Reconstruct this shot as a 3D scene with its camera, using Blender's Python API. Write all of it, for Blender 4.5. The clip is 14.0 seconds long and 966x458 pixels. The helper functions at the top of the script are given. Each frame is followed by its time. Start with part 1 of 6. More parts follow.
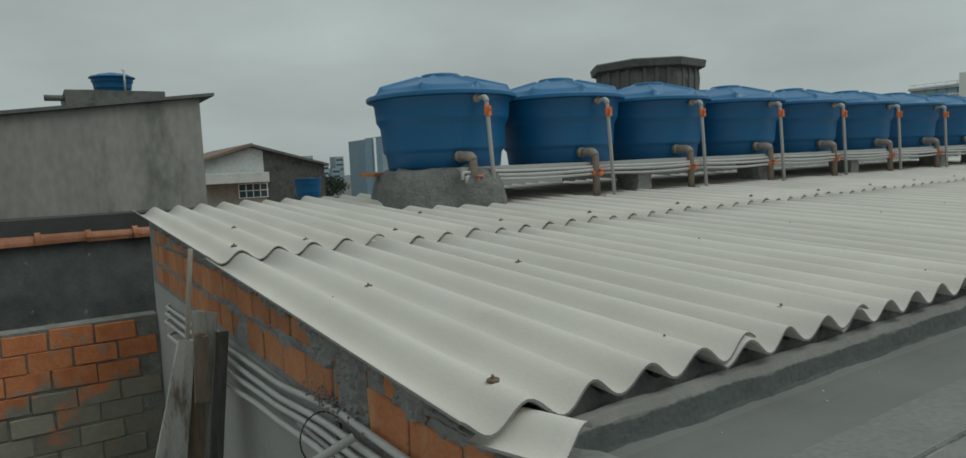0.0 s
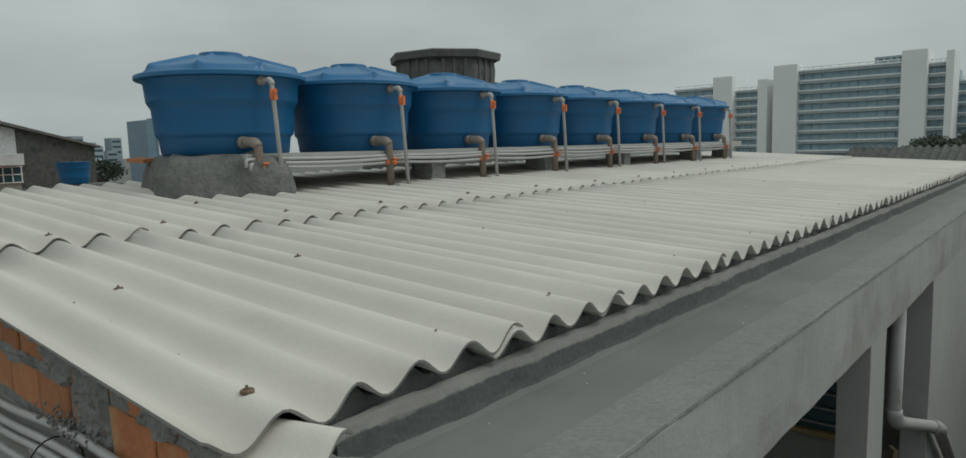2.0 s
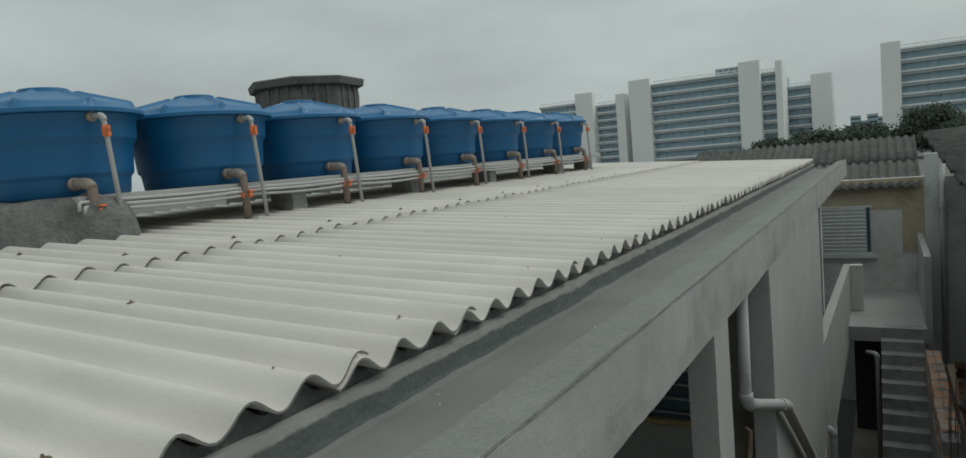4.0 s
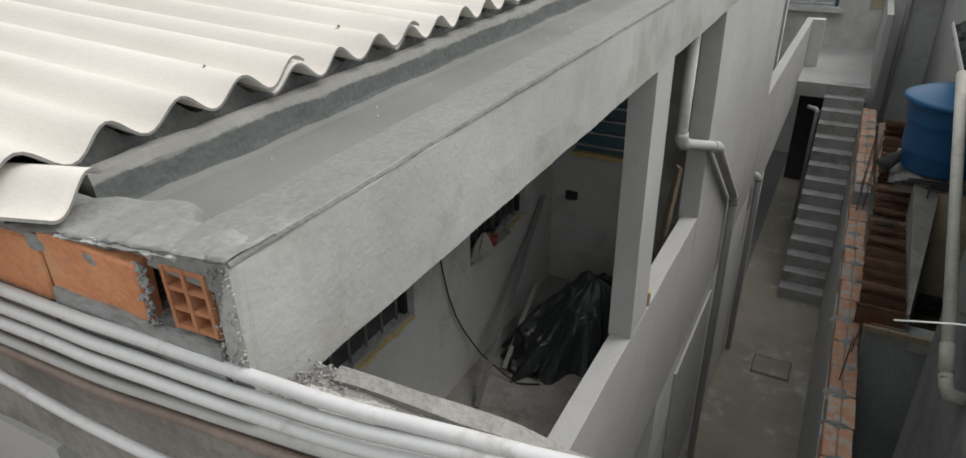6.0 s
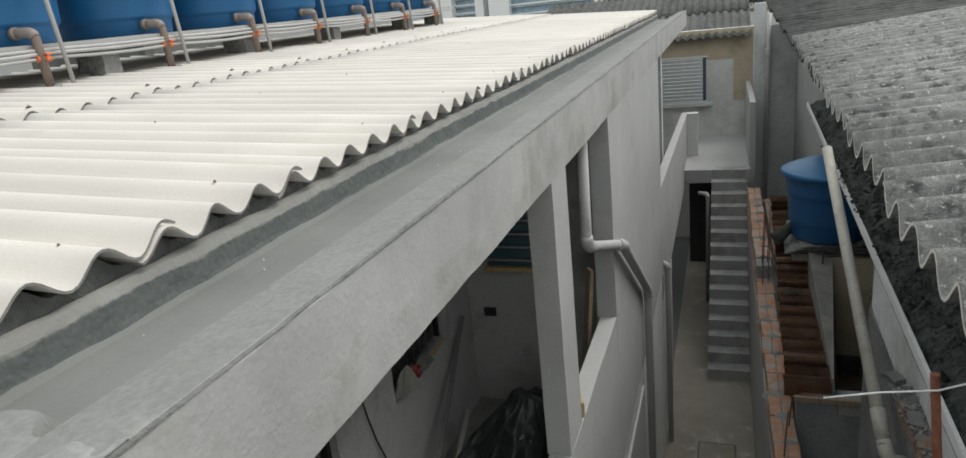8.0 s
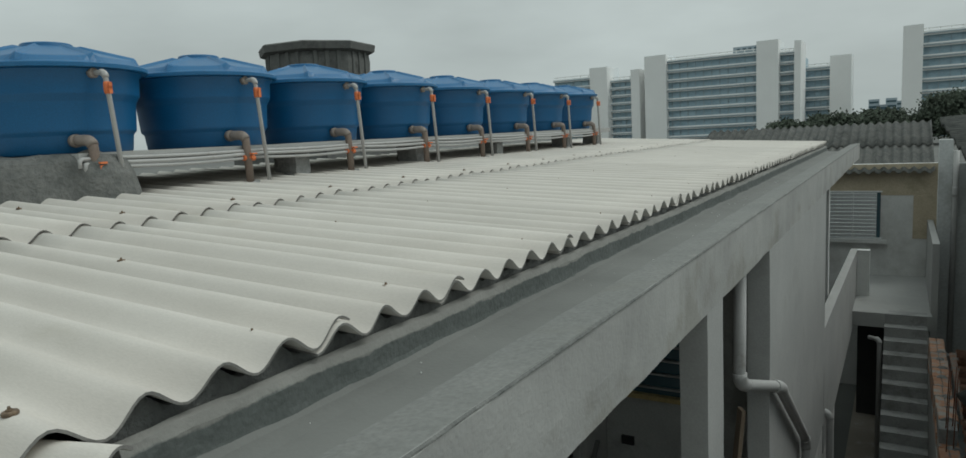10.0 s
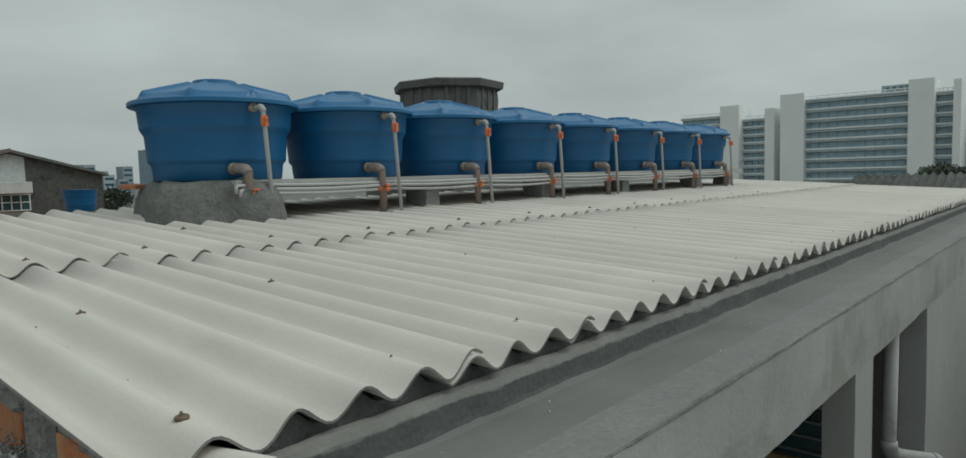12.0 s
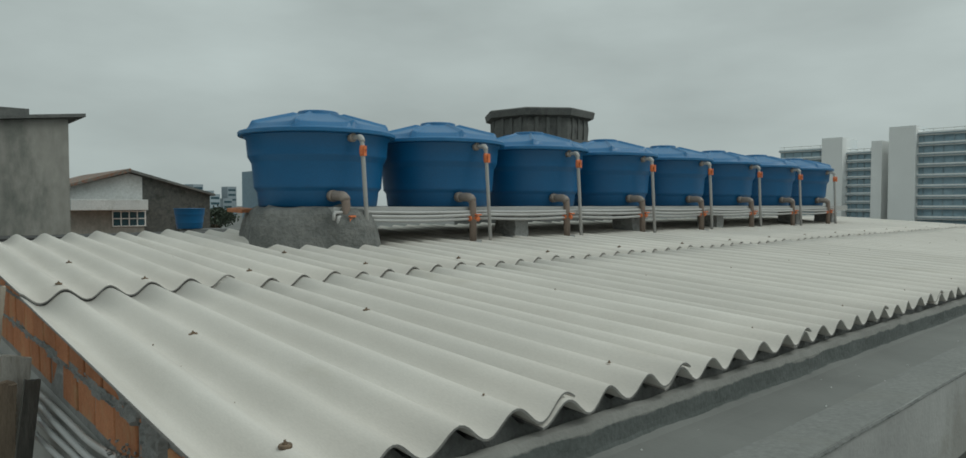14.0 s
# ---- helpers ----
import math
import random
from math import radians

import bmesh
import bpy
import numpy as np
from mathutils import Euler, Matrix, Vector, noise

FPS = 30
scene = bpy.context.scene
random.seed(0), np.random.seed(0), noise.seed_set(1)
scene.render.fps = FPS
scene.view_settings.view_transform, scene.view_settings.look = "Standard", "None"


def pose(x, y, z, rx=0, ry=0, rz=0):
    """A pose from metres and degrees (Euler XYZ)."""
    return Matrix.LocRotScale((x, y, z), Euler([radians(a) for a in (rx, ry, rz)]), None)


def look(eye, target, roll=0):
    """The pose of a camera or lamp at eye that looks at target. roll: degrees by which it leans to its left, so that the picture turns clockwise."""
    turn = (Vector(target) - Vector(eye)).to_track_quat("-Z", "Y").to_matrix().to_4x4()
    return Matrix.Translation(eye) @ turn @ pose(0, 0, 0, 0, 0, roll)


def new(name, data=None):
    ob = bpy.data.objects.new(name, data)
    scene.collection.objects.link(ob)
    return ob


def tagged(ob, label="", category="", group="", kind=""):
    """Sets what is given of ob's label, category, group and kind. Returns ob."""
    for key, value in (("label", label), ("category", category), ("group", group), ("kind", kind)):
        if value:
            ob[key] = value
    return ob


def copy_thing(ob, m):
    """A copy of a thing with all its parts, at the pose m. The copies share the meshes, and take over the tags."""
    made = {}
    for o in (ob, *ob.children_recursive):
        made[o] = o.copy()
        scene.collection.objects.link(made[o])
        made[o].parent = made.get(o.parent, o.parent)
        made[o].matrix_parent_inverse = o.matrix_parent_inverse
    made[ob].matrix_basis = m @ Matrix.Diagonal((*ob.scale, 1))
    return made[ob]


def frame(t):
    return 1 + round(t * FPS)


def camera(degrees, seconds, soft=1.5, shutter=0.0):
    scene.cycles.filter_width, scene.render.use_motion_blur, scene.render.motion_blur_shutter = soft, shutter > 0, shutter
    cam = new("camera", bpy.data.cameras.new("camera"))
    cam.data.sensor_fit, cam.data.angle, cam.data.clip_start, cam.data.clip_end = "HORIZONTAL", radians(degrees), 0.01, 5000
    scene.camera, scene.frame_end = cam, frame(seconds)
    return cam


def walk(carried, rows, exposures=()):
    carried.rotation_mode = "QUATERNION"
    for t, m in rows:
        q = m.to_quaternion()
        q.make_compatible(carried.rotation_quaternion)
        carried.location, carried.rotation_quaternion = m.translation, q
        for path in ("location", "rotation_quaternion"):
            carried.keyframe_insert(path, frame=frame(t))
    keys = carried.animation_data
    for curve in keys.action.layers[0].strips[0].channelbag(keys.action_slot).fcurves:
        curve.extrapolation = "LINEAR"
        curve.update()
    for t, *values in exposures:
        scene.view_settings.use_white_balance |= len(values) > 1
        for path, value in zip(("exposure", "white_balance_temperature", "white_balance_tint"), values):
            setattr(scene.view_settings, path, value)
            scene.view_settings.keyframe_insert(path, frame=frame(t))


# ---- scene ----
cam = camera(70.2, 14.0)
PATH = [
    (0, (1.105, -0.806, 6.492), (-0.564, 0.281, 6.314), -2.6),
    (0.5, (1.101, -0.823, 6.468), (-0.675, 0.02, 6.102), 0.1),
    (1, (1.104, -0.769, 6.474), (-0.542, 0.316, 6.137), -1.2),
    (1.5, (1.106, -0.713, 6.487), (-0.349, 0.624, 6.181), -2.6),
    (2, (1.116, -0.697, 6.502), (-0.18, 0.809, 6.267), -1.5),
    (2.5, (1.122, -0.695, 6.501), (-0.199, 0.79, 6.279), -1.4),
    (2.7, (1.12, -0.688, 6.502), (-0.179, 0.818, 6.287), -1.7),
    (4.8, (1.223, -0.58, 6.48), (0.399, 1.219, 6.191), -3.7),
    (5, (1.219, -0.582, 6.485), (0.417, 1.203, 6.073), -2.9),
    (5.5, (1.231, -0.598, 6.451), (0.406, 1.084, 5.75), -2.3),
    (6, (1.245, -0.608, 6.435), (0.409, 0.961, 5.52), -0.8),
    (6.5, (1.249, -0.588, 6.406), (0.468, 0.946, 5.387), -0.1),
    (7, (1.243, -0.529, 6.397), (0.662, 1.123, 5.43), -3.2),
    (7.5, (1.255, -0.483, 6.421), (0.751, 1.287, 5.638), -5.8),
    (8, (1.246, -0.497, 6.432), (0.587, 1.289, 5.82), -6.1),
    (8.5, (1.242, -0.492, 6.433), (0.567, 1.319, 5.918), -4.5),
    (9, (1.231, -0.514, 6.446), (0.392, 1.26, 6.057), -3.6),
    (9.2, (1.232, -0.523, 6.452), (0.345, 1.231, 6.083), -3.7),
    (11.3, (1.208, -0.575, 6.485), (-0.02, 0.999, 6.359), -1.9),
    (11.5, (1.206, -0.576, 6.482), (-0.049, 0.975, 6.337), -2.3),
    (12, (1.195, -0.59, 6.483), (-0.122, 0.908, 6.33), -1.5),
    (12.5, (1.177, -0.61, 6.481), (-0.211, 0.82, 6.313), -0.6),
    (13, (1.17, -0.635, 6.49), (-0.311, 0.703, 6.351), -0.3),
    (13.5, (1.162, -0.644, 6.505), (-0.369, 0.639, 6.419), -0.2),
    (14, (1.179, -0.616, 6.519), (-0.316, 0.712, 6.448), 0.0),
]
EXPOSURES = [(0.0, -0.54, 6300, 1), (0.5, -0.45, 6520, 11), (1.0, -0.37, 6450, 8), (1.5, -0.45, 6400, 5), (2.5, -0.45, 6370, 3), (5.0, -0.21, 6400, 5), (5.5, 0.22, 6520, 11), (6.0, 0.6, 6600, 14), (6.5, 0.8, 6650, 15), (7.0, 0.95, 6650, 14), (7.5, 0.97, 6550, 13), (8.0, 0.57, 6520, 12), (8.5, 0.38, 6480, 12), (9.0, 0.0, 6350, 7), (11.5, -0.4, 6320, 2), (12.5, -0.44, 6320, 2), (14.0, -0.43, 6300, 1)]
walk(cam, [(t, look(eye, target, roll)) for t, eye, target, roll in PATH], EXPOSURES)

# ---- world and sun: a bright overcast sky ----
world = bpy.data.worlds.new("overcast_sky")
scene.world = world
world.use_nodes = True
wn, wl = world.node_tree.nodes, world.node_tree.links
wn.clear()
sky = wn.new("ShaderNodeTexSky")
sky.sky_type, sky.sun_disc = "NISHITA", False
sky.sun_elevation, sky.sun_rotation = radians(54), radians(50)
sky.air_density, sky.dust_density, sky.ozone_density = 1.0, 4.0, 1.0
sky_grey = wn.new("ShaderNodeHueSaturation")
sky_grey.inputs["Saturation"].default_value = 0.12
cl_co = wn.new("ShaderNodeTexCoord")
cl_map = wn.new("ShaderNodeMapping")
cl_map.inputs["Scale"].default_value = (1.0, 1.0, 3.2)
cl_noise = wn.new("ShaderNodeTexNoise")
cl_noise.inputs["Scale"].default_value, cl_noise.inputs["Detail"].default_value = 2.2, 5.0
cl_ramp = wn.new("ShaderNodeMapRange")
cl_ramp.inputs["From Min"].default_value, cl_ramp.inputs["From Max"].default_value = 0.3, 0.7
cl_ramp.inputs["To Min"].default_value, cl_ramp.inputs["To Max"].default_value = 0.82, 1.13
cl_mul = wn.new("ShaderNodeMixRGB")
cl_mul.blend_type = "MULTIPLY"
cl_mul.inputs[0].default_value = 1.0
cl_flat = wn.new("ShaderNodeMixRGB")
cl_flat.inputs[0].default_value = 0.8
cl_flat.inputs[2].default_value = (5.75, 6.2, 6.15, 1)
bg = wn.new("ShaderNodeBackground")
bg.inputs["Strength"].default_value = 0.1
w_out = wn.new("ShaderNodeOutputWorld")
wl.new(sky.outputs[0], sky_grey.inputs["Color"])
wl.new(sky_grey.outputs[0], cl_flat.inputs[1])
wl.new(cl_co.outputs["Generated"], cl_map.inputs[0])
wl.new(cl_map.outputs[0], cl_noise.inputs["Vector"])
wl.new(cl_noise.outputs["Fac"], cl_ramp.inputs[0])
wl.new(cl_flat.outputs[0], cl_mul.inputs[1])
wl.new(cl_ramp.outputs[0], cl_mul.inputs[2])
up_split = wn.new("ShaderNodeSeparateXYZ")
up_ramp = wn.new("ShaderNodeMapRange")
up_ramp.inputs["From Min"].default_value, up_ramp.inputs["From Max"].default_value = 0.15, 1.0
up_ramp.inputs["To Min"].default_value, up_ramp.inputs["To Max"].default_value = 1.1, 1.68
up_mul = wn.new("ShaderNodeMixRGB")
up_mul.blend_type = "MULTIPLY"
up_mul.inputs[0].default_value = 1.0
wl.new(cl_co.outputs["Generated"], up_split.inputs[0])
wl.new(up_split.outputs["Z"], up_ramp.inputs[0])
wl.new(cl_mul.outputs[0], up_mul.inputs[1])
wl.new(up_ramp.outputs[0], up_mul.inputs[2])
wl.new(up_mul.outputs[0], bg.inputs["Color"])
wl.new(bg.outputs[0], w_out.inputs["Surface"])

sun_data = bpy.data.lights.new("sun", "SUN")
sun_data.energy, sun_data.angle, sun_data.color = 1.1, radians(30), (1.0, 0.98, 0.95)
sun = new("sun", sun_data)
sun.matrix_world = look((13, 11, 24), (0, 0, 0))


# ---- materials ----
def material(name, base, second, scale=6.0, rough=0.8, bump=0.2, fine=90.0, metal=0.0, stain=None, stain_scale=1.2,
             stain_lo=0.52, stain_hi=0.68, speck=1.0, vary=0.0, island=False, stretch=(1, 1, 1), bump_dist=0.01, spec=0.4, coats=(), flecks=None):
    """A surface with a coarse mottling, a fine grain, stains of their own shape and relief."""
    m = bpy.data.materials.new(name)
    m.use_nodes = True
    n, l = m.node_tree.nodes, m.node_tree.links
    bsdf = n["Principled BSDF"]
    bsdf.inputs["Metallic"].default_value = metal
    bsdf.inputs["Specular IOR Level"].default_value = spec
    co = n.new("ShaderNodeTexCoord")
    mp = n.new("ShaderNodeMapping")
    mp.inputs["Scale"].default_value = stretch
    l.new(co.outputs["Object"], mp.inputs[0])
    if vary:
        info = n.new("ShaderNodeNewGeometry" if island else "ShaderNodeObjectInfo")
        rnd = info.outputs["Random Per Island"] if island else info.outputs["Random"]
        sh = n.new("ShaderNodeMath")
        sh.operation = "MULTIPLY"
        sh.inputs[1].default_value = 37.0
        l.new(rnd, sh.inputs[0])
        l.new(sh.outputs[0], mp.inputs["Location"])
    coarse = n.new("ShaderNodeTexNoise")
    coarse.inputs["Scale"].default_value, coarse.inputs["Detail"].default_value = scale, 6.0
    coarse.inputs["Roughness"].default_value = 0.62
    grain = n.new("ShaderNodeTexNoise")
    grain.inputs["Scale"].default_value, grain.inputs["Detail"].default_value = fine, 4.0
    for t in (coarse, grain):
        l.new(mp.outputs[0], t.inputs["Vector"])
    spread = n.new("ShaderNodeMapRange")
    spread.inputs["From Min"].default_value, spread.inputs["From Max"].default_value = 0.32, 0.68
    l.new(coarse.outputs["Fac"], spread.inputs[0])
    mix = n.new("ShaderNodeMixRGB")
    mix.inputs[1].default_value, mix.inputs[2].default_value = (*base, 1), (*second, 1)
    l.new(spread.outputs[0], mix.inputs[0])
    top = mix.outputs[0]
    g = n.new("ShaderNodeMapRange")
    g.inputs["From Min"].default_value, g.inputs["From Max"].default_value = 0.3, 0.7
    g.inputs["To Min"].default_value, g.inputs["To Max"].default_value = 1 - 0.12 * speck, 1 + 0.1 * speck
    l.new(grain.outputs["Fac"], g.inputs[0])
    gm = n.new("ShaderNodeMixRGB")
    gm.blend_type = "MULTIPLY"
    gm.inputs[0].default_value = 1.0
    l.new(top, gm.inputs[1])
    l.new(g.outputs[0], gm.inputs[2])
    top = gm.outputs[0]
    if stain:
        sn = n.new("ShaderNodeTexNoise")
        sn.inputs["Scale"].default_value, sn.inputs["Detail"].default_value = stain_scale, 7.0
        sn.inputs["Roughness"].default_value = 0.68
        l.new(mp.outputs[0], sn.inputs["Vector"])
        sr = n.new("ShaderNodeMapRange")
        sr.inputs["From Min"].default_value, sr.inputs["From Max"].default_value = stain_lo, stain_hi
        l.new(sn.outputs["Fac"], sr.inputs[0])
        sm = n.new("ShaderNodeMixRGB")
        sm.inputs[2].default_value = (*stain, 1)
        l.new(sr.outputs[0], sm.inputs[0])
        l.new(top, sm.inputs[1])
        top = sm.outputs[0]
    if flecks:
        f_size, f_lo, f_hi, f_colour = flecks
        fn = n.new("ShaderNodeTexNoise")
        fn.inputs["Scale"].default_value, fn.inputs["Detail"].default_value = f_size, 5.0
        fn.inputs["Roughness"].default_value = 0.7
        l.new(mp.outputs[0], fn.inputs["Vector"])
        fr = n.new("ShaderNodeMapRange")
        fr.inputs["From Min"].default_value, fr.inputs["From Max"].default_value = f_lo, f_hi
        l.new(fn.outputs["Fac"], fr.inputs[0])
        fm = n.new("ShaderNodeMixRGB")
        fm.inputs[2].default_value = (*f_colour, 1)
        l.new(fr.outputs[0], fm.inputs[0])
        l.new(top, fm.inputs[1])
        top = fm.outputs[0]
    for axis, gain, limit, ragged, size, colour in coats:
        geo = n.new("ShaderNodeNewGeometry")
        sep = n.new("ShaderNodeVectorMath")
        sep.operation = "DOT_PRODUCT"
        sep.inputs[1].default_value = axis
        l.new(geo.outputs["Position"], sep.inputs[0])
        cn = n.new("ShaderNodeTexNoise")
        cn.inputs["Scale"].default_value, cn.inputs["Detail"].default_value = size, 7.0
        cn.inputs["Roughness"].default_value = 0.65
        l.new(geo.outputs["Position"], cn.inputs["Vector"])
        wob = n.new("ShaderNodeMath")
        wob.operation = "MULTIPLY_ADD"
        wob.inputs[1].default_value = ragged
        l.new(cn.outputs["Fac"], wob.inputs[0])
        up = n.new("ShaderNodeMath")
        up.operation = "MULTIPLY"
        up.inputs[1].default_value = gain
        l.new(sep.outputs["Value"], up.inputs[0])
        l.new(up.outputs[0], wob.inputs[2])
        edge = n.new("ShaderNodeMapRange")
        soft = max(0.003, ragged * 0.05)
        edge.inputs["From Min"].default_value = limit * gain + ragged * 0.5 - soft
        edge.inputs["From Max"].default_value = limit * gain + ragged * 0.5 + soft
        l.new(wob.outputs[0], edge.inputs[0])
        tone = n.new("ShaderNodeMixRGB")
        tone.inputs[1].default_value = (*[c * 0.84 for c in colour], 1)
        tone.inputs[2].default_value = (*[c * 1.1 for c in colour], 1)
        l.new(spread.outputs[0], tone.inputs[0])
        cm = n.new("ShaderNodeMixRGB")
        l.new(edge.outputs[0], cm.inputs[0])
        l.new(top, cm.inputs[1])
        l.new(tone.outputs[0], cm.inputs[2])
        top = cm.outputs[0]
    if vary:
        hv = n.new("ShaderNodeHueSaturation")
        vr = n.new("ShaderNodeMapRange")
        vr.inputs["To Min"].default_value, vr.inputs["To Max"].default_value = 1.0 - vary, 1.0 + vary
        l.new(rnd, vr.inputs[0])
        l.new(vr.outputs[0], hv.inputs["Value"])
        l.new(top, hv.inputs["Color"])
        top = hv.outputs[0]
    l.new(top, bsdf.inputs["Base Color"])
    rr = n.new("ShaderNodeMapRange")
    rr.inputs["To Min"].default_value, rr.inputs["To Max"].default_value = max(0.03, rough - 0.12), min(1.0, rough + 0.1)
    l.new(coarse.outputs["Fac"], rr.inputs[0])
    l.new(rr.outputs[0], bsdf.inputs["Roughness"])
    if bump:
        add = n.new("ShaderNodeMath")
        add.operation = "MULTIPLY_ADD"
        add.inputs[1].default_value = 2.0
        l.new(coarse.outputs["Fac"], add.inputs[0])
        l.new(grain.outputs["Fac"], add.inputs[2])
        bp = n.new("ShaderNodeBump")
        bp.inputs["Strength"].default_value, bp.inputs["Distance"].default_value = bump, bump_dist
        l.new(add.outputs[0], bp.inputs["Height"])
        l.new(bp.outputs[0], bsdf.inputs["Normal"])
    return m


M_FIBRE = material("fibre_cement_new", (0.525, 0.495, 0.45), (0.59, 0.56, 0.515), 3.0, 0.85, 0.06, 160, speck=0.4, stretch=(0.5, 2.0, 2.0), stain=(0.44, 0.41, 0.35), stain_scale=2.2, stain_lo=0.58, stain_hi=0.85, vary=0.05)
M_FIBRE_OLD = material("fibre_cement_old", (0.148, 0.15, 0.143), (0.262, 0.262, 0.248), 14.0, 0.95, 0.6, 170, speck=2.6, stain=(0.065, 0.068, 0.064), stain_scale=9.0, stain_lo=0.52, stain_hi=0.64, vary=0.12, bump_dist=0.005, flecks=(38.0, 0.60, 0.66, (0.48, 0.48, 0.46)))
M_FIBRE_DARK = material("fibre_cement_mossy", (0.055, 0.06, 0.058), (0.115, 0.115, 0.105), 7.0, 0.95, 0.5, 80, stain=(0.03, 0.034, 0.03), stain_scale=2.0, vary=0.15)
M_RENDER = material("grey_cement_render", (0.57, 0.57, 0.555), (0.65, 0.65, 0.63), 1.6, 0.9, 0.22, 60, stain=(0.40, 0.395, 0.37), stain_scale=1.1, stain_lo=0.5, stain_hi=0.75)
M_RENDER_PALE = material("pale_cement_render", (0.345, 0.345, 0.335), (0.395, 0.395, 0.382), 1.7, 0.9, 0.14, 90, speck=0.6, stain=(0.285, 0.28, 0.262), stain_scale=1.3, stain_lo=0.56, stain_hi=0.8)
M_GUTTER = material("dark_sealed_gutter", (0.068, 0.078, 0.073), (0.09, 0.1, 0.095), 2.0, 0.8, 0.15, 60, coats=[((1, 0, 0), 1.0, 0.012, 0.05, 4.0, (0.165, 0.168, 0.158))])
M_UPSTAND = material("half_sealed_upstand", (0.085, 0.095, 0.09), (0.115, 0.125, 0.12), 5.0, 0.8, 0.35, 60, coats=[((0, 0, 1), 1.0, 5.913, 0.055, 6.0, (0.235, 0.232, 0.215))])
# Top coloured darker than the outer face to offset its stronger sky light.
M_BEAM = material("gutter_beam_render", (0.163, 0.166, 0.157), (0.198, 0.2, 0.189), 2.4, 0.9, 0.25, 70, speck=1.2, stain=(0.17, 0.17, 0.155), stain_scale=2.2, stain_lo=0.56, stain_hi=0.72, coats=[((1, 0, -0.35), 1.0, -1.541, 0.002, 20.0, (0.368, 0.367, 0.352)), ((1, 0, -0.35), 0.1, -1.42, 0.09, 2.6, (0.31, 0.305, 0.28))])
M_END = material("smeared_gutter_end", (0.175, 0.18, 0.17), (0.225, 0.226, 0.214), 4.0, 0.9, 0.5, 60, stain=(0.27, 0.275, 0.265), stain_scale=6.0, stain_lo=0.58, stain_hi=0.68)
# Edge faces coloured darker than the sheet, drawing lines along eave and laps.
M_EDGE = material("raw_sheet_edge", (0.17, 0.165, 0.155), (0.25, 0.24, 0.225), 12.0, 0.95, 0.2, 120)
M_MORTAR_DARK = material("dark_crusty_mortar", (0.11, 0.115, 0.11), (0.19, 0.19, 0.18), 9.0, 0.95, 0.8, 40, stain=(0.28, 0.28, 0.265), stain_scale=6.0, stain_lo=0.62, stain_hi=0.72, bump_dist=0.015)
M_MORTAR = material("rough_mortar", (0.205, 0.21, 0.205), (0.29, 0.29, 0.28), 7.0, 0.95, 0.8, 40, stain=(0.36, 0.36, 0.345), stain_scale=5.0, stain_lo=0.6, stain_hi=0.72, bump_dist=0.015)
M_LINTEL = material("rough_cast_concrete", (0.19, 0.18, 0.165), (0.27, 0.26, 0.24), 6.0, 0.95, 0.8, 50, stain=(0.13, 0.12, 0.105), stain_scale=4.0, stain_lo=0.55, stain_hi=0.7, bump_dist=0.012)
M_COPING = material("clay_coping_tile", (0.36, 0.15, 0.08), (0.46, 0.22, 0.13), 5.0, 0.9, 0.3, 60, stain=(0.13, 0.09, 0.07), stain_scale=2.5, stain_lo=0.58, stain_hi=0.75, vary=0.2)
M_BRICK = material("hollow_clay_brick", (0.40, 0.155, 0.075), (0.50, 0.225, 0.115), 7.0, 0.9, 0.3, 70, stain=(0.30, 0.25, 0.21), stain_scale=6.0, stain_lo=0.60, stain_hi=0.70, vary=0.2)
M_BRICK_YARD = material("smeared_yard_brick", (0.42, 0.135, 0.055), (0.53, 0.21, 0.09), 9.0, 0.92, 0.5, 60, stain=(0.27, 0.22, 0.17), stain_scale=7.0, stain_lo=0.58, stain_hi=0.66, vary=0.16, coats=[((0, 0, 1), -1.0, 4.88, 2.4, 2.2, (0.225, 0.212, 0.168))])
M_BRICK_RED = material("clean_red_brick", (0.40, 0.115, 0.05), (0.48, 0.165, 0.075), 5.0, 0.9, 0.3, 80, stain=(0.33, 0.12, 0.06), stain_scale=9.0, vary=0.12)
M_YARD = material("smeared_yard_mortar", (0.135, 0.132, 0.118), (0.225, 0.218, 0.195), 7.0, 0.95, 0.8, 40, bump_dist=0.015, coats=[((0, 0, 1), -1.0, 4.85, 1.6, 2.2, (0.20, 0.20, 0.165))])
M_BRICK_GABLE = material("smeared_gable_brick", (0.40, 0.155, 0.07), (0.50, 0.22, 0.11), 6.0, 0.9, 0.35, 70, stain=(0.46, 0.27, 0.14), stain_scale=4.0, stain_lo=0.52, stain_hi=0.66, vary=0.15, coats=[((0.057, 0, 1), 1.0, 5.955, 0.07, 9.0, (0.19, 0.195, 0.187))])
M_TANK = material("blue_polyethylene", (0.004, 0.090, 0.222), (0.006, 0.105, 0.252), 2.5, 0.45, 0.05, 120, stain=(0.012, 0.085, 0.19), stain_scale=3.0, stain_lo=0.6, stain_hi=0.85, spec=0.5)
M_TANK_OLD = material("scuffed_blue_polyethylene", (0.005, 0.07, 0.19), (0.008, 0.085, 0.215), 3.0, 0.5, 0.08, 120, stain=(0.25, 0.30, 0.34), stain_scale=22.0, stain_lo=0.72, stain_hi=0.76, spec=0.5)
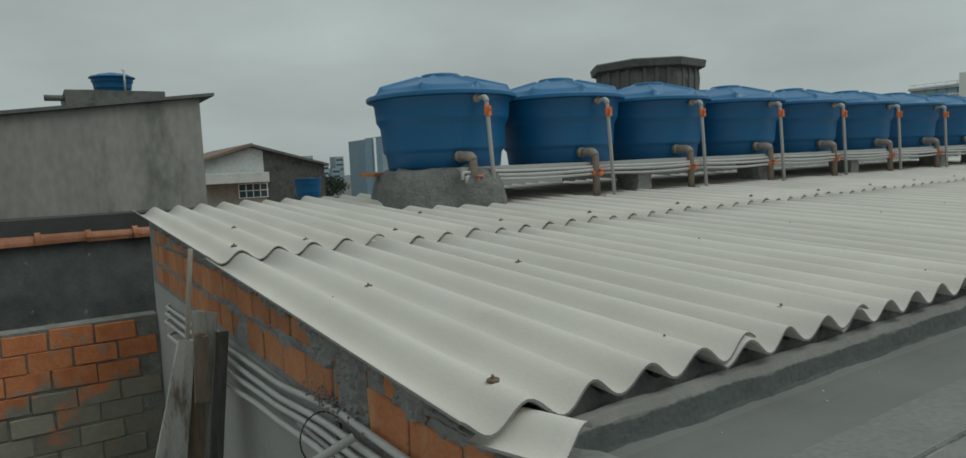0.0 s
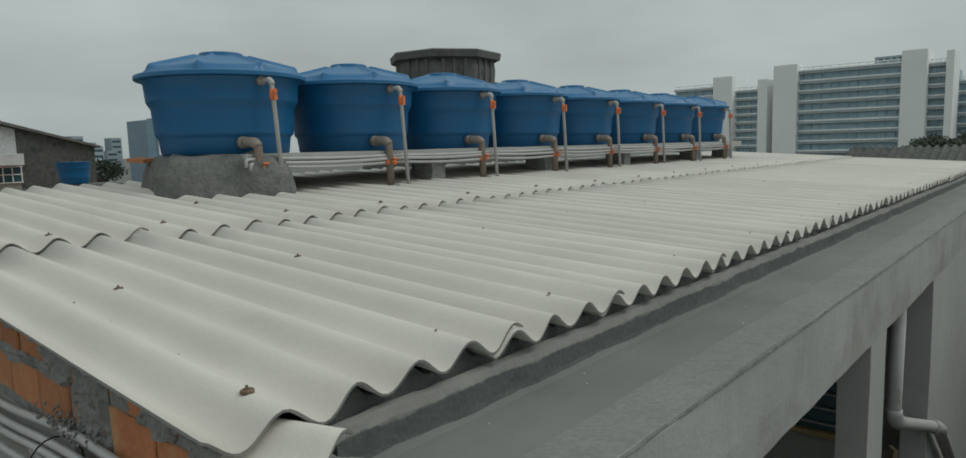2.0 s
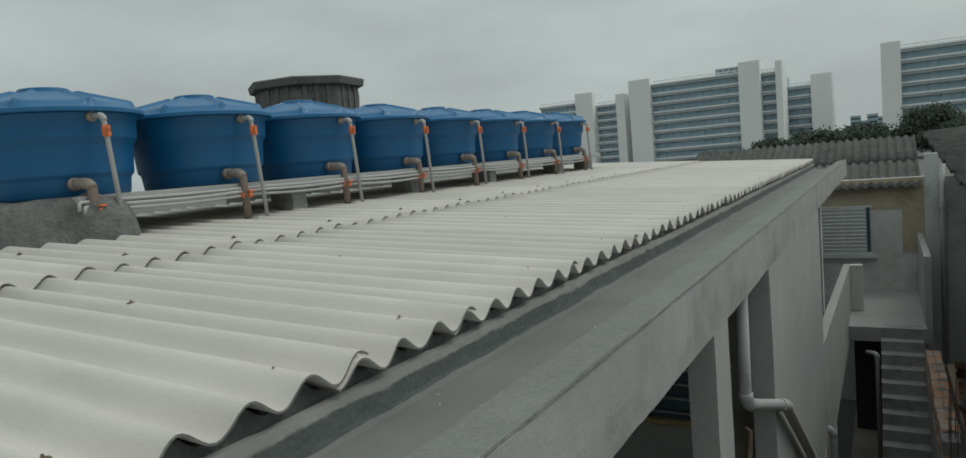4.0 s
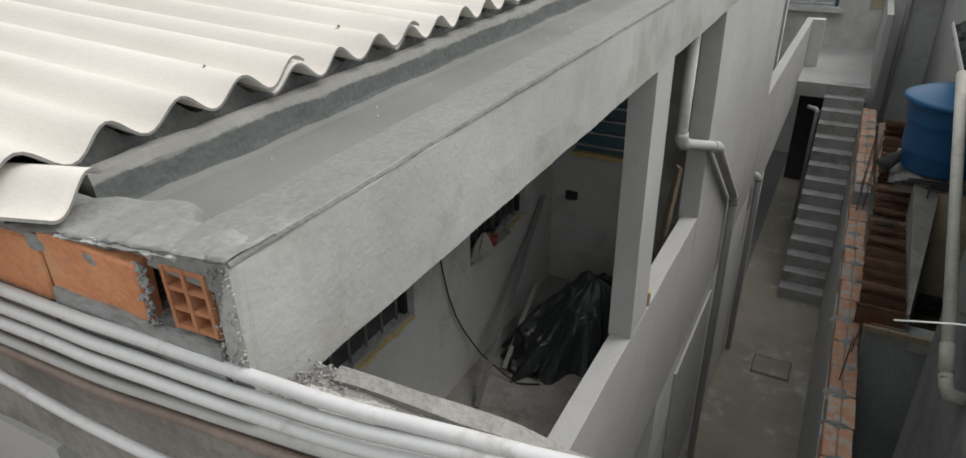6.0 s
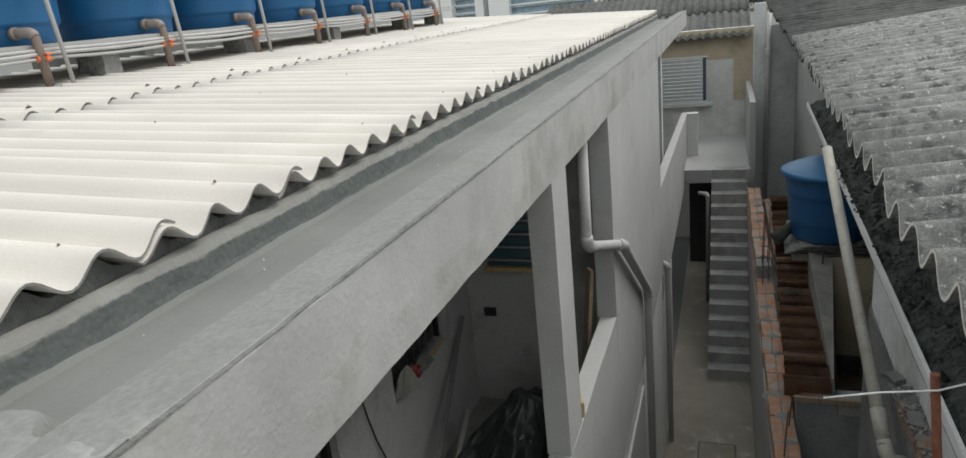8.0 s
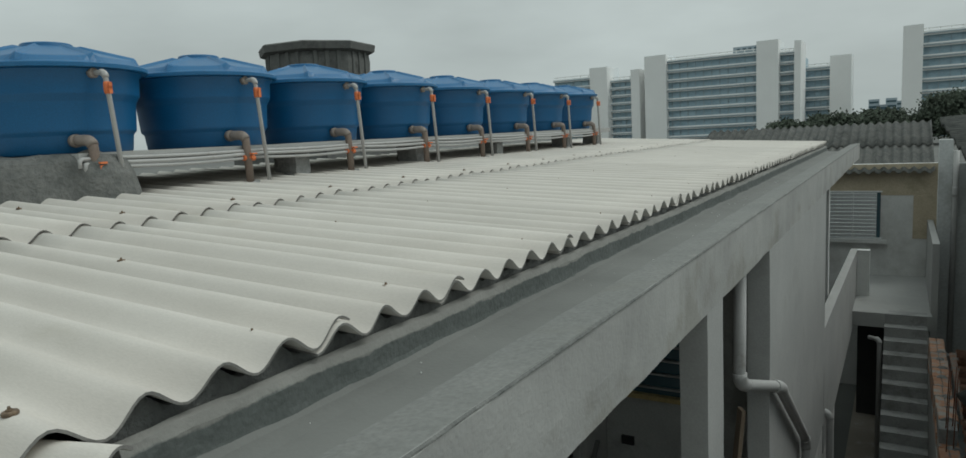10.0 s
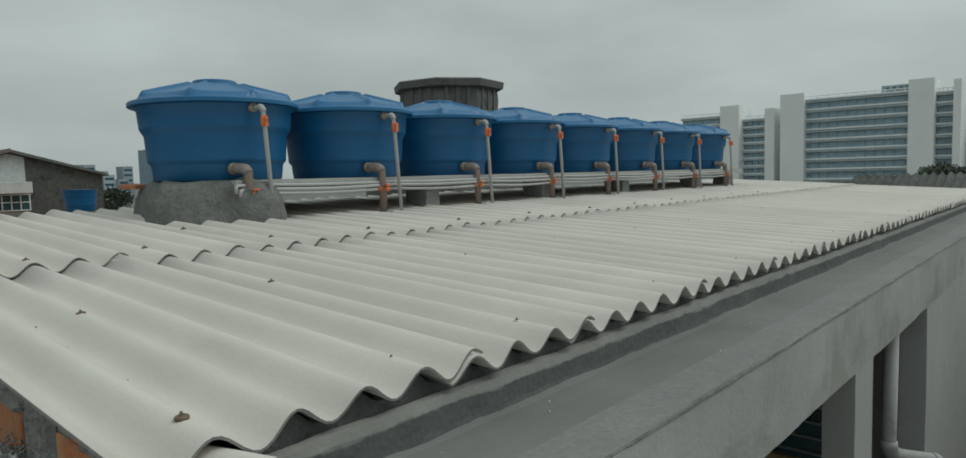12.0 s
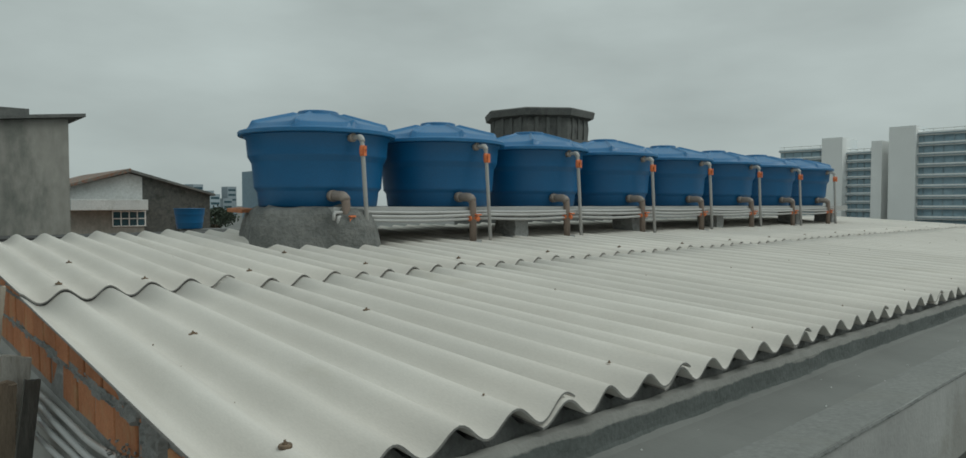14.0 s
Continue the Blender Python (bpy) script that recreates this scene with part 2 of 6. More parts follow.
M_LID = material("blue_polyethylene_lid", (0.012, 0.118, 0.27), (0.018, 0.138, 0.305), 2.5, 0.42, 0.04, 120, stain=(0.04, 0.165, 0.33), stain_scale=4.0, stain_lo=0.55, stain_hi=0.8, spec=0.5)
M_PVC = material("grey_pvc", (0.38, 0.375, 0.365), (0.44, 0.435, 0.425), 4.0, 0.5, 0.04, 90, speck=0.4, stain=(0.27, 0.25, 0.225), stain_scale=5.0, stain_lo=0.6, stain_hi=0.76)
M_PVC_WHITE = material("white_pvc", (0.48, 0.48, 0.475), (0.54, 0.54, 0.535), 3.0, 0.45, 0.03, 90, speck=0.3, stain=(0.33, 0.31, 0.285), stain_scale=11.0, stain_lo=0.58, stain_hi=0.72)
M_PVC_BROWN = material("brown_pvc", (0.17, 0.13, 0.105), (0.23, 0.18, 0.15), 8.0, 0.5, 0.05, 90)
M_VALVE = material("orange_valve_plastic", (0.62, 0.16, 0.055), (0.70, 0.2, 0.075), 9.0, 0.5, 0.03, 90)
M_WOOD = material("weathered_formwork", (0.50, 0.48, 0.44), (0.62, 0.60, 0.555), 5.0, 0.9, 0.4, 40, stain=(0.20, 0.16, 0.12), stain_scale=2.5, stretch=(9, 9, 1.0))
M_WOOD_DARK = material("brown_formwork", (0.20, 0.15, 0.11), (0.32, 0.25, 0.185), 5.0, 0.9, 0.4, 40, stretch=(9, 9, 1.0))
M_WOOD_OLD = material("dark_weathered_formwork", (0.075, 0.072, 0.066), (0.13, 0.12, 0.105), 5.0, 0.9, 0.4, 40, stretch=(9, 9, 1.0))
M_BATTEN = material("pale_pine_batten", (0.36, 0.31, 0.25), (0.44, 0.38, 0.31), 5.0, 0.85, 0.2, 40, stretch=(9, 9, 1.0))
M_TILE = material("clay_roof_tile", (0.46, 0.27, 0.185), (0.57, 0.37, 0.27), 9.0, 0.9, 0.4, 60, stain=(0.21, 0.17, 0.14), stain_scale=3.5, stain_lo=0.54, stain_hi=0.66, vary=0.1)
M_PVC_OLD = material("weathered_pvc", (0.25, 0.245, 0.215), (0.32, 0.31, 0.275), 4.0, 0.6, 0.05, 90, stain=(0.19, 0.18, 0.15), stain_scale=5.0, stain_lo=0.58, stain_hi=0.74)
M_HOUSE = material("faded_house_paint", (0.46, 0.475, 0.47), (0.54, 0.55, 0.54), 1.5, 0.9, 0.1, 20, stain=(0.34, 0.34, 0.32), stain_scale=0.9)
M_PIT = material("damp_mossy_render", (0.19, 0.21, 0.205), (0.28, 0.295, 0.285), 1.5, 0.75, 0.3, 40, stain=(0.26, 0.27, 0.25), stain_scale=1.6, stain_lo=0.58, stain_hi=0.72)
# Cement darkened overall to bring in the shade on the risers.
M_STEP = material("shade_toned_step_cement", (0.26, 0.262, 0.255), (0.33, 0.332, 0.322), 5.0, 0.9, 0.3, 60, stain=(0.19, 0.19, 0.18), stain_scale=3.0, stain_lo=0.52, stain_hi=0.66)
# Damp render whose near-black tone also carries the pit's shade.
M_DAMP_SHADE = material("damp_shade_render", (0.09, 0.097, 0.096), (0.17, 0.175, 0.17), 3.0, 0.85, 0.5, 40, stain=(0.15, 0.15, 0.14), stain_scale=4.0, stain_lo=0.6, stain_hi=0.7)
M_VERANDA = material("mottled_veranda_render", (0.36, 0.36, 0.345), (0.46, 0.46, 0.44), 1.6, 0.92, 0.3, 60, speck=0.8, stain=(0.25, 0.25, 0.235), stain_scale=1.6, stain_lo=0.5, stain_hi=0.66)
M_CRUST = material("pale_mortar_crust", (0.30, 0.29, 0.26), (0.55, 0.54, 0.50), 38.0, 0.95, 0.9, 120, stain=(0.20, 0.19, 0.17), stain_scale=14.0, stain_lo=0.56, stain_hi=0.66, bump_dist=0.012)
M_CUP = material("dark_red_plastic", (0.22, 0.035, 0.03), (0.28, 0.05, 0.04), 8.0, 0.5, 0.05, 60)
# Blackened old render; under the neighbour's roof its tone stands for shade.
M_DARKWALL = material("blackened_and_shade_render", (0.05, 0.055, 0.053), (0.12, 0.125, 0.12), 2.5, 0.95, 0.4, 50, stain=(0.26, 0.26, 0.245), stain_scale=4.0, stain_lo=0.65, stain_hi=0.70)
M_GREYWALL = material("old_grey_render", (0.245, 0.235, 0.212), (0.34, 0.328, 0.295), 0.7, 0.95, 0.15, 12, stain=(0.135, 0.138, 0.122), stain_scale=0.8, stain_lo=0.43, stain_hi=0.66, bump_dist=0.02, stretch=(1, 1, 0.7))
M_STREAKED = material("streaked_old_render", (0.24, 0.232, 0.208), (0.33, 0.318, 0.285), 0.8, 0.95, 0.15, 12, stretch=(0.7, 0.7, 0.32), stain=(0.12, 0.127, 0.113), stain_scale=0.9, stain_lo=0.52, stain_hi=0.68)
M_CONC_OLD = material("old_dark_concrete", (0.10, 0.105, 0.10), (0.19, 0.19, 0.18), 1.5, 0.95, 0.4, 30, stain=(0.06, 0.062, 0.06), stain_scale=1.5)
M_WHITEWALL = material("white_painted_wall", (0.80, 0.80, 0.785), (0.85, 0.85, 0.835), 0.2, 0.8, 0.05, 10)
M_BEIGE = material("beige_painted_wall", (0.42, 0.355, 0.255), (0.50, 0.43, 0.32), 2.0, 0.9, 0.2, 40, stain=(0.33, 0.29, 0.2), stain_scale=1.5)
M_RUST = material("rusty_steel", (0.15, 0.055, 0.03), (0.24, 0.095, 0.055), 30.0, 0.9, 0.5, 140, stain=(0.08, 0.04, 0.03), stain_scale=18.0)
M_SOIL = material("black_wet_debris", (0.045, 0.05, 0.05), (0.12, 0.128, 0.125), 14.0, 0.8, 0.9, 60, stain=(0.02, 0.03, 0.02), stain_scale=6.0, bump_dist=0.03)
M_FLOOR = material("wet_cement_floor", (0.195, 0.17, 0.14), (0.285, 0.255, 0.215), 1.2, 0.72, 0.2, 50, stain=(0.40, 0.385, 0.355), stain_scale=2.4, stain_lo=0.57, stain_hi=0.72)
M_BLACKTARP = material("black_plastic_sheet", (0.016, 0.019, 0.02), (0.036, 0.04, 0.042), 5.0, 0.38, 0.3, 40, stain=(0.12, 0.125, 0.125), stain_scale=6.0, stain_lo=0.66, stain_hi=0.74)
M_BLACK = material("black_rubber", (0.012, 0.012, 0.012), (0.02, 0.02, 0.02), 9.0, 0.6, 0.05, 60)
# Near-black colour standing in for shade in rooms, openings and gaps.
M_SHADE_DARK = material("shade_dark_filler", (0.05, 0.05, 0.05), (0.07, 0.07, 0.068), 2.0, 0.95, 0.1, 40)
M_GLASSDARK = material("tinted_glass", (0.03, 0.07, 0.09), (0.06, 0.11, 0.13), 0.12, 0.12, 0.0, 3, spec=0.6)
M_PANE = material("dusty_dark_pane", (0.03, 0.035, 0.036), (0.055, 0.06, 0.06), 6.0, 0.35, 0.05, 60, stain=(0.12, 0.12, 0.115), stain_scale=7.0, stain_lo=0.6, stain_hi=0.72)
M_SHUTTER = material("white_aluminium_shutter", (0.66, 0.67, 0.67), (0.72, 0.73, 0.73), 4.0, 0.4, 0.03, 60)
M_BRICK_OLD = material("dirty_old_brick", (0.20, 0.10, 0.06), (0.27, 0.15, 0.10), 9.0, 0.95, 0.5, 60, stain=(0.17, 0.165, 0.15), stain_scale=9.0, stain_lo=0.44, stain_hi=0.54, vary=0.2)
M_BRICK_CAP = material("pale_cap_brick", (0.40, 0.20, 0.12), (0.50, 0.285, 0.185), 9.0, 0.9, 0.4, 70, stain=(0.36, 0.34, 0.31), stain_scale=7.0, stain_lo=0.48, stain_hi=0.58, vary=0.18)
M_ELBOW = material("grimy_brown_pvc", (0.20, 0.165, 0.14), (0.29, 0.25, 0.22), 9.0, 0.55, 0.05, 90)
# Haze and sky reflection are mixed into this glass colour.
M_OFFICE_GLASS = material("haze_pale_office_glass", (0.26, 0.37, 0.44), (0.37, 0.49, 0.55), 0.35, 0.35, 0.0, 3, spec=0.3, stretch=(1, 1, 3))
# Leaf green greyed to take in the distance haze.
M_LEAF = material("haze_greyed_foliage", (0.045, 0.06, 0.042), (0.075, 0.092, 0.066), 0.6, 0.9, 0.0, 6, vary=0.35, island=True)
M_BARK = material("tree_bark", (0.09, 0.07, 0.05), (0.14, 0.11, 0.08), 6.0, 0.95, 0.5, 30)
M_YELLOW = material("expanding_foam", (0.36, 0.28, 0.13), (0.45, 0.35, 0.17), 20.0, 0.9, 0.5, 60)
M_GROUND = material("distant_town_ground", (0.10, 0.105, 0.10), (0.16, 0.16, 0.15), 0.02, 0.95, 0.0, 0.5)
# Distance haze is part of this blue-grey surface colour.
M_CITY = material("haze_tinted_block", (0.30, 0.36, 0.40), (0.38, 0.43, 0.46), 0.05, 0.9, 0.0, 1, vary=0.2)
M_STEEL = material("galvanised_bolt", (0.38, 0.38, 0.38), (0.46, 0.45, 0.44), 40, 0.4, 0.1, 90, metal=0.8)

M_BOLT = material("grimy_bolt", (0.10, 0.075, 0.055), (0.24, 0.17, 0.11), 60.0, 0.8, 0.3, 200)
M_TOWER = material("blue_glass_tower", (0.15, 0.23, 0.29), (0.19, 0.27, 0.33), 0.2, 0.4, 0.0, 2, spec=0.3)


# ---- mesh helpers ----
def quad_box(bm, x0, x1, y0, y1, z0, z1):
    v = [bm.verts.new(p) for p in ((x0, y0, z0), (x1, y0, z0), (x1, y1, z0), (x0, y1, z0), (x0, y0, z1), (x1, y0, z1), (x1, y1, z1), (x0, y1, z1))]
    for f in ((3, 2, 1, 0), (4, 5, 6, 7), (0, 1, 5, 4), (1, 2, 6, 5), (2, 3, 7, 6), (3, 0, 4, 7)):
        bm.faces.new([v[i] for i in f])
    return v


def hexa(bm, pts):
    """A solid from four lower corners and four upper corners, each anticlockwise from above."""
    v = [bm.verts.new(p) for p in pts]
    for f in ((3, 2, 1, 0), (4, 5, 6, 7), (0, 1, 5, 4), (1, 2, 6, 5), (2, 3, 7, 6), (3, 0, 4, 7)):
        bm.faces.new([v[i] for i in f])
    return v


def soft_box(x0, x1, y0, y1, z0, z1, bevel=0.008, seg=2):
    bm = bmesh.new()
    quad_box(bm, x0, x1, y0, y1, z0, z1)
    if bevel:
        bmesh.ops.bevel(bm, geom=bm.edges[:], offset=bevel, segments=seg, affect="EDGES", profile=0.6)
    return bm


def rough_box(x0, x1, y0, y1, z0, z1, step=0.06, amp=0.006, seed=0, bevel=0.012):
    """A worn block: edges rounded, surface cut into a grid and pushed about."""
    bm = bmesh.new()
    quad_box(bm, x0, x1, y0, y1, z0, z1)
    for axis, (a, b) in enumerate(((x0, x1), (y0, y1), (z0, z1))):
        n = min(70, int((b - a) / step))
        for i in range(1, n):
            co = [0, 0, 0]
            no = [0, 0, 0]
            co[axis], no[axis] = a + (b - a) * i / n, 1
            bmesh.ops.bisect_plane(bm, geom=bm.verts[:] + bm.edges[:] + bm.faces[:], plane_co=co, plane_no=no)
    for v in bm.verts:
        p = Vector(v.co)
        d = noise.noise_vector(p * 9.0 + Vector((seed * 3.1, 0, 0)))
        v.co += d * amp
    return bm


def tube(bm, pts, r, seg=10, cap=True):
    """A pipe through points, with mitred bends."""
    pts = [Vector(p) for p in pts]
    rings = []
    up = None
    for i, p in enumerate(pts):
        a = (p - pts[i - 1]).normalized() if i else None
        b = (pts[i + 1] - p).normalized() if i < len(pts) - 1 else None
        d = ((a or b) + (b or a)).normalized()
        if up is None:
            up = d.orthogonal().normalized()
        up = (up - d * up.dot(d)).normalized()
        side = d.cross(up)
        k = 1.0
        if a and b:
            k = 1.0 / max(0.5, d.dot(a))
        rr = r[i] if isinstance(r, (list, tuple)) else r
        rings.append([bm.verts.new(p + (up * math.cos(2 * math.pi * j / seg) + side * math.sin(2 * math.pi * j / seg)) * rr * (1 + (k - 1) * 0.5)) for j in range(seg)])
    for q, w in zip(rings, rings[1:]):
        for j in range(seg):
            f = bm.faces.new((q[j], q[(j + 1) % seg], w[(j + 1) % seg], w[j]))
            f.smooth = True
    if cap:
        bm.faces.new(rings[0][::-1])
        bm.faces.new(rings[-1])
    return bm


def lathe(bm, prof, seg=48, cx=0.0, cy=0.0):
    """Turns a profile of (radius, height) round an upright axis."""
    rings = []
    for r, z in prof:
        if r < 1e-5:
            rings.append([bm.verts.new((cx, cy, z))])
        else:
            rings.append([bm.verts.new((cx + r * math.cos(2 * math.pi * j / seg), cy + r * math.sin(2 * math.pi * j / seg), z)) for j in range(seg)])
    for q, w in zip(rings, rings[1:]):
        for j in range(seg):
            k = (j + 1) % seg
            if len(q) == 1 and len(w) == 1:
                continue
            if len(q) == 1:
                f = bm.faces.new((q[0], w[k], w[j]))
            elif len(w) == 1:
                f = bm.faces.new((q[j], q[k], w[0]))
            else:
                f = bm.faces.new((q[j], q[k], w[k], w[j]))
            f.smooth = True
    return bm


def mesh_of(name, bm, mat):
    bmesh.ops.recalc_face_normals(bm, faces=bm.faces[:])
    me = bpy.data.meshes.new(name)
    bm.to_mesh(me)
    bm.free()
    me.materials.append(mat)
    return me


def part(name, bm, mat, parent=None, label=""):
    """Links a bmesh as one mesh object under a thing or a part."""
    ob = new(name, mesh_of(name, bm, mat))
    if parent is not None:
        ob.parent = parent
    if label:
        ob["label"] = label
    return ob


def thing(name, at, label, category, group="", kind=""):
    ob = new(name)
    ob.empty_display_size = 0.1
    ob.matrix_basis = Matrix.Translation(at)
    return tagged(ob, label, category, group, kind)


def structure(name, bm, mat, label, category):
    return tagged(part(name, bm, mat), label, category, kind="structure")

# ---- ground ----
GROUND = 0.6
bm = bmesh.new()
quad_box(bm, -2500, 2500, -2500, 2500, GROUND - 1.0, GROUND - 0.012)
structure("ground", bm, M_GROUND, "grey-green ground of the town reaching the horizon", "ground")

# ---- the corrugated roof ----
PITCH, AMP, SLOPE, EAVE_Z = 0.177, 0.0265, 0.0535, 6.018


def crest_z(x):
    return EAVE_Z - SLOPE * x


def sheet_mesh(name, y0, y1, x0, x1, mat, lift0=0.0, lift1=0.009, per=12, nx=5, seed=0, pitch=PITCH, amp=AMP, thick=0.006, zf=crest_z, curl=0.0):
    """One wavy sheet: crests at whole multiples of the pitch, y0 and y1 in metres, x0 the lower edge."""
    ny = max(4, int(round((y1 - y0) / pitch * per)))
    bm = bmesh.new()
    top, bot = [], []
    for i in range(ny + 1):
        y = y0 + (y1 - y0) * i / ny
        k = i / ny
        w = amp * (math.cos(2 * math.pi * y / pitch) - 1)
        s = -amp * 2 * math.pi / pitch * math.sin(2 * math.pi * y / pitch)
        nl = math.sqrt(1 + s * s)
        r0, r1 = [], []
        for j in range(nx + 1):
            x = x0 + (x1 - x0) * j / nx
            wob = 0.0025 * noise.noise(Vector((x * 1.3 + seed, y * 2.0, seed * 1.7)))
            xe = x + (0.012 * noise.noise(Vector((y * 6.0, seed, j))) if j in (0, nx) else 0)
            z = zf(x) + w + lift0 + (lift1 - lift0) * k + wob + curl * max(0.0, 1 - (y1 - y) / 0.075) ** 2
            r0.append(bm.verts.new((xe, y, z)))
            r1.append(bm.verts.new((xe, y + s / nl * thick, z - thick / nl)))
        top.append(r0)
        bot.append(r1)
    for i in range(ny):
        for j in range(nx):
            bm.faces.new((top[i][j], top[i][j + 1], top[i + 1][j + 1], top[i + 1][j])).smooth = True
            bm.faces.new((bot[i][j], bot[i + 1][j], bot[i + 1][j + 1], bot[i][j + 1])).smooth = True
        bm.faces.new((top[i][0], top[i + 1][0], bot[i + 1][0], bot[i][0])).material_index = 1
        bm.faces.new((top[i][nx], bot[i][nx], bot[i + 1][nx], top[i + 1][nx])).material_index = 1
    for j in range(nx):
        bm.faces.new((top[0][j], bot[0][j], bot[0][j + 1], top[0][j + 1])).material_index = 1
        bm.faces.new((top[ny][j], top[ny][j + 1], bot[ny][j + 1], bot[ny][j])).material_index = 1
    return bm


def bolt_mesh():
    bm = bmesh.new()
    lathe(bm, [(0.0, -0.004), (0.013, -0.004), (0.0148, -0.0065), (0.014, -0.012), (0.0, -0.012)], 16)
    lathe(bm, [(0.0, -0.0005), (0.006, -0.0005), (0.006, -0.005), (0.0, -0.005)], 6)
    lathe(bm, [(0.0, 0.0045), (0.003, 0.0045), (0.003, -0.001), (0.0, -0.001)], 8)
    return mesh_of("bolt", bm, M_BOLT)


BOLT = bolt_mesh()
roof = thing("main_roof", (-2.4, 7.0, 6.1), "new off-white corrugated fibre-cement roof with rusty bolts", "roof", kind="structure")
ROOF_INV = Matrix.Translation((2.4, -7.0, -6.1))
LAPS = [4, 7] + list(range(12, 80, 5))
LAST_Y = 14.05


def roof_part(name, bm, mat, label=""):
    bm.transform(ROOF_INV)
    return part(name, bm, mat, roof, label)


starts = [-0.165] + [l * PITCH - 0.09 for l in LAPS]
ends = [l * PITCH + 0.045 for l in LAPS] + [LAST_Y]
rows_x = ((0.008, -2.25, 0.0), (-2.13, -4.92, 0.013))
for r, (xa, xb, base) in enumerate(rows_x):
    for i, (ya, yb) in enumerate(zip(starts, ends)):
        if ya > LAST_Y - 0.1:
            continue
        xlo = xa + (random.uniform(-0.012, 0.012) if i else (-0.12 if r else 0.0))
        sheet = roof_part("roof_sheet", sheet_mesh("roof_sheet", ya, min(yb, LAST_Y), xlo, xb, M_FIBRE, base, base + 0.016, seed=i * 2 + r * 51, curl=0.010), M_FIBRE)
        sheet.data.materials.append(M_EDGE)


def roof_bolt(x, crest):
    ob = new("bolt", BOLT)
    ob.parent = roof
    row2 = 0.016 if x < -2.13 else 0.0
    ob.matrix_basis = ROOF_INV @ Matrix.Translation((x, crest * PITCH, crest_z(x) + 0.012 + row2)) @ pose(0, 0, 0, random.uniform(-4, 4), random.uniform(-7, 1), random.uniform(0, 90))


for crest in [0, 3, 6] + list(range(11, 79, 5)):
    roof_bolt(-0.115 + random.uniform(-0.012, 0.012), crest)
for crest in [1, 5] + list(range(11, 79, 5)):
    roof_bolt(-1.19 + random.uniform(-0.05, 0.05), crest)
for crest in [0, 2, 5, 9] + list(range(13, 79, 5)):
    roof_bolt(-2.36 + random.uniform(-0.04, 0.04), crest)
for crest in [1, 4, 8] + list(range(12, 79, 5)):
    roof_bolt(-3.1 + random.uniform(-0.04, 0.04), crest)

# the short offcut tucked under the first sheet at the corner
bm = sheet_mesh("offcut", -0.112, 0.034, 0.0, -0.225, M_FIBRE, 0.0, 0.0, per=24, nx=8, seed=77, zf=lambda x: 5.992)
bm.transform(Matrix.Translation((0.122, 0.05, 0)) @ pose(0, 0, 0, 0, 0, 18))
offcut = part("sheet_offcut", bm, M_FIBRE)
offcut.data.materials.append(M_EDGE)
tagged(offcut, "short broken offcut of corrugated fibre-cement sheet", "roof sheet")

# ---- gutter and outer beam of the house ----
def extrude_y(prof, y0, y1, step=0.18, amp=0.004, seed=0):
    """A closed outline of (x, z) drawn along y, with an uneven surface."""
    bm = bmesh.new()
    n = max(1, int((y1 - y0) / step))
    rings = []
    for i in range(n + 1):
        y = y0 + (y1 - y0) * i / n
        ring = []
        for k, (x, z) in enumerate(prof):
            d = noise.noise_vector(Vector((x * 7 + seed, y * 5.0, z * 7))) * amp + noise.noise_vector(Vector((x * 31 + seed, y * 17.0, z * 31))) * amp * 0.6
            ring.append(bm.verts.new((x + d.x, y, z + d.z)))
        rings.append(ring)
    m = len(prof)
    for q, w in zip(rings, rings[1:]):
        for k in range(m):
            bm.faces.new((q[k], q[(k + 1) % m], w[(k + 1) % m], w[k]))
    bm.faces.new(rings[0])
    bm.faces.new(rings[-1][::-1])
    return bm


bm = extrude_y([(-0.25, 5.70), (0.0, 5.70), (0.022, 5.80), (0.02, 5.84), (0.014, 5.862), (0.012, 5.88), (0.010, 5.915), (0.002, 5.936), (-0.02, 5.942), (-0.035, 5.91), (-0.25, 5.89)], 0.115, 14.0, 0.04, 0.006, 3)
eave_bm = bm
# Added filler; its dark mortar colour carries the shade under the waves.
bm = bmesh.new()
fill = []
for i in range(14 * 60):
    y = 0.12 + i / 60
    zt = crest_z(-0.06) + AMP * (math.cos(2 * math.pi * y / PITCH) - 1) - 0.011
    fx = -0.045 + 0.012 * noise.noise(Vector((y * 7, 1, 1))) + 0.006 * noise.noise(Vector((y * 25, 1, 5)))
    fill.append([bm.verts.new(p) for p in ((fx + 0.012, y, 5.90), (fx, y, (5.90 + zt) / 2), (fx - 0.006, y, zt), (-0.12, y, zt), (-0.12, y, 5.90))])
for q, w in zip(fill, fill[1:]):
    for k in range(5):
        bm.faces.new((q[k], q[(k + 1) % 5], w[(k + 1) % 5], w[k]))
structure("wall_eave_fill", bm, M_MORTAR_DARK, "added mortar filler under the roof waves, darkened in place of shade", "wall")
bm = eave_bm
structure("wall_eave", bm, M_UPSTAND, "rough mortared upstand under the roof eave", "wall")
bm = extrude_y([(-0.02, 5.74), (0.44, 5.74), (0.44, 5.836), (0.30, 5.836), (0.10, 5.835), (0.035, 5.842), (0.0, 5.862), (-0.02, 5.862)], 0.05, 13.95, 0.12, 0.004, 4)
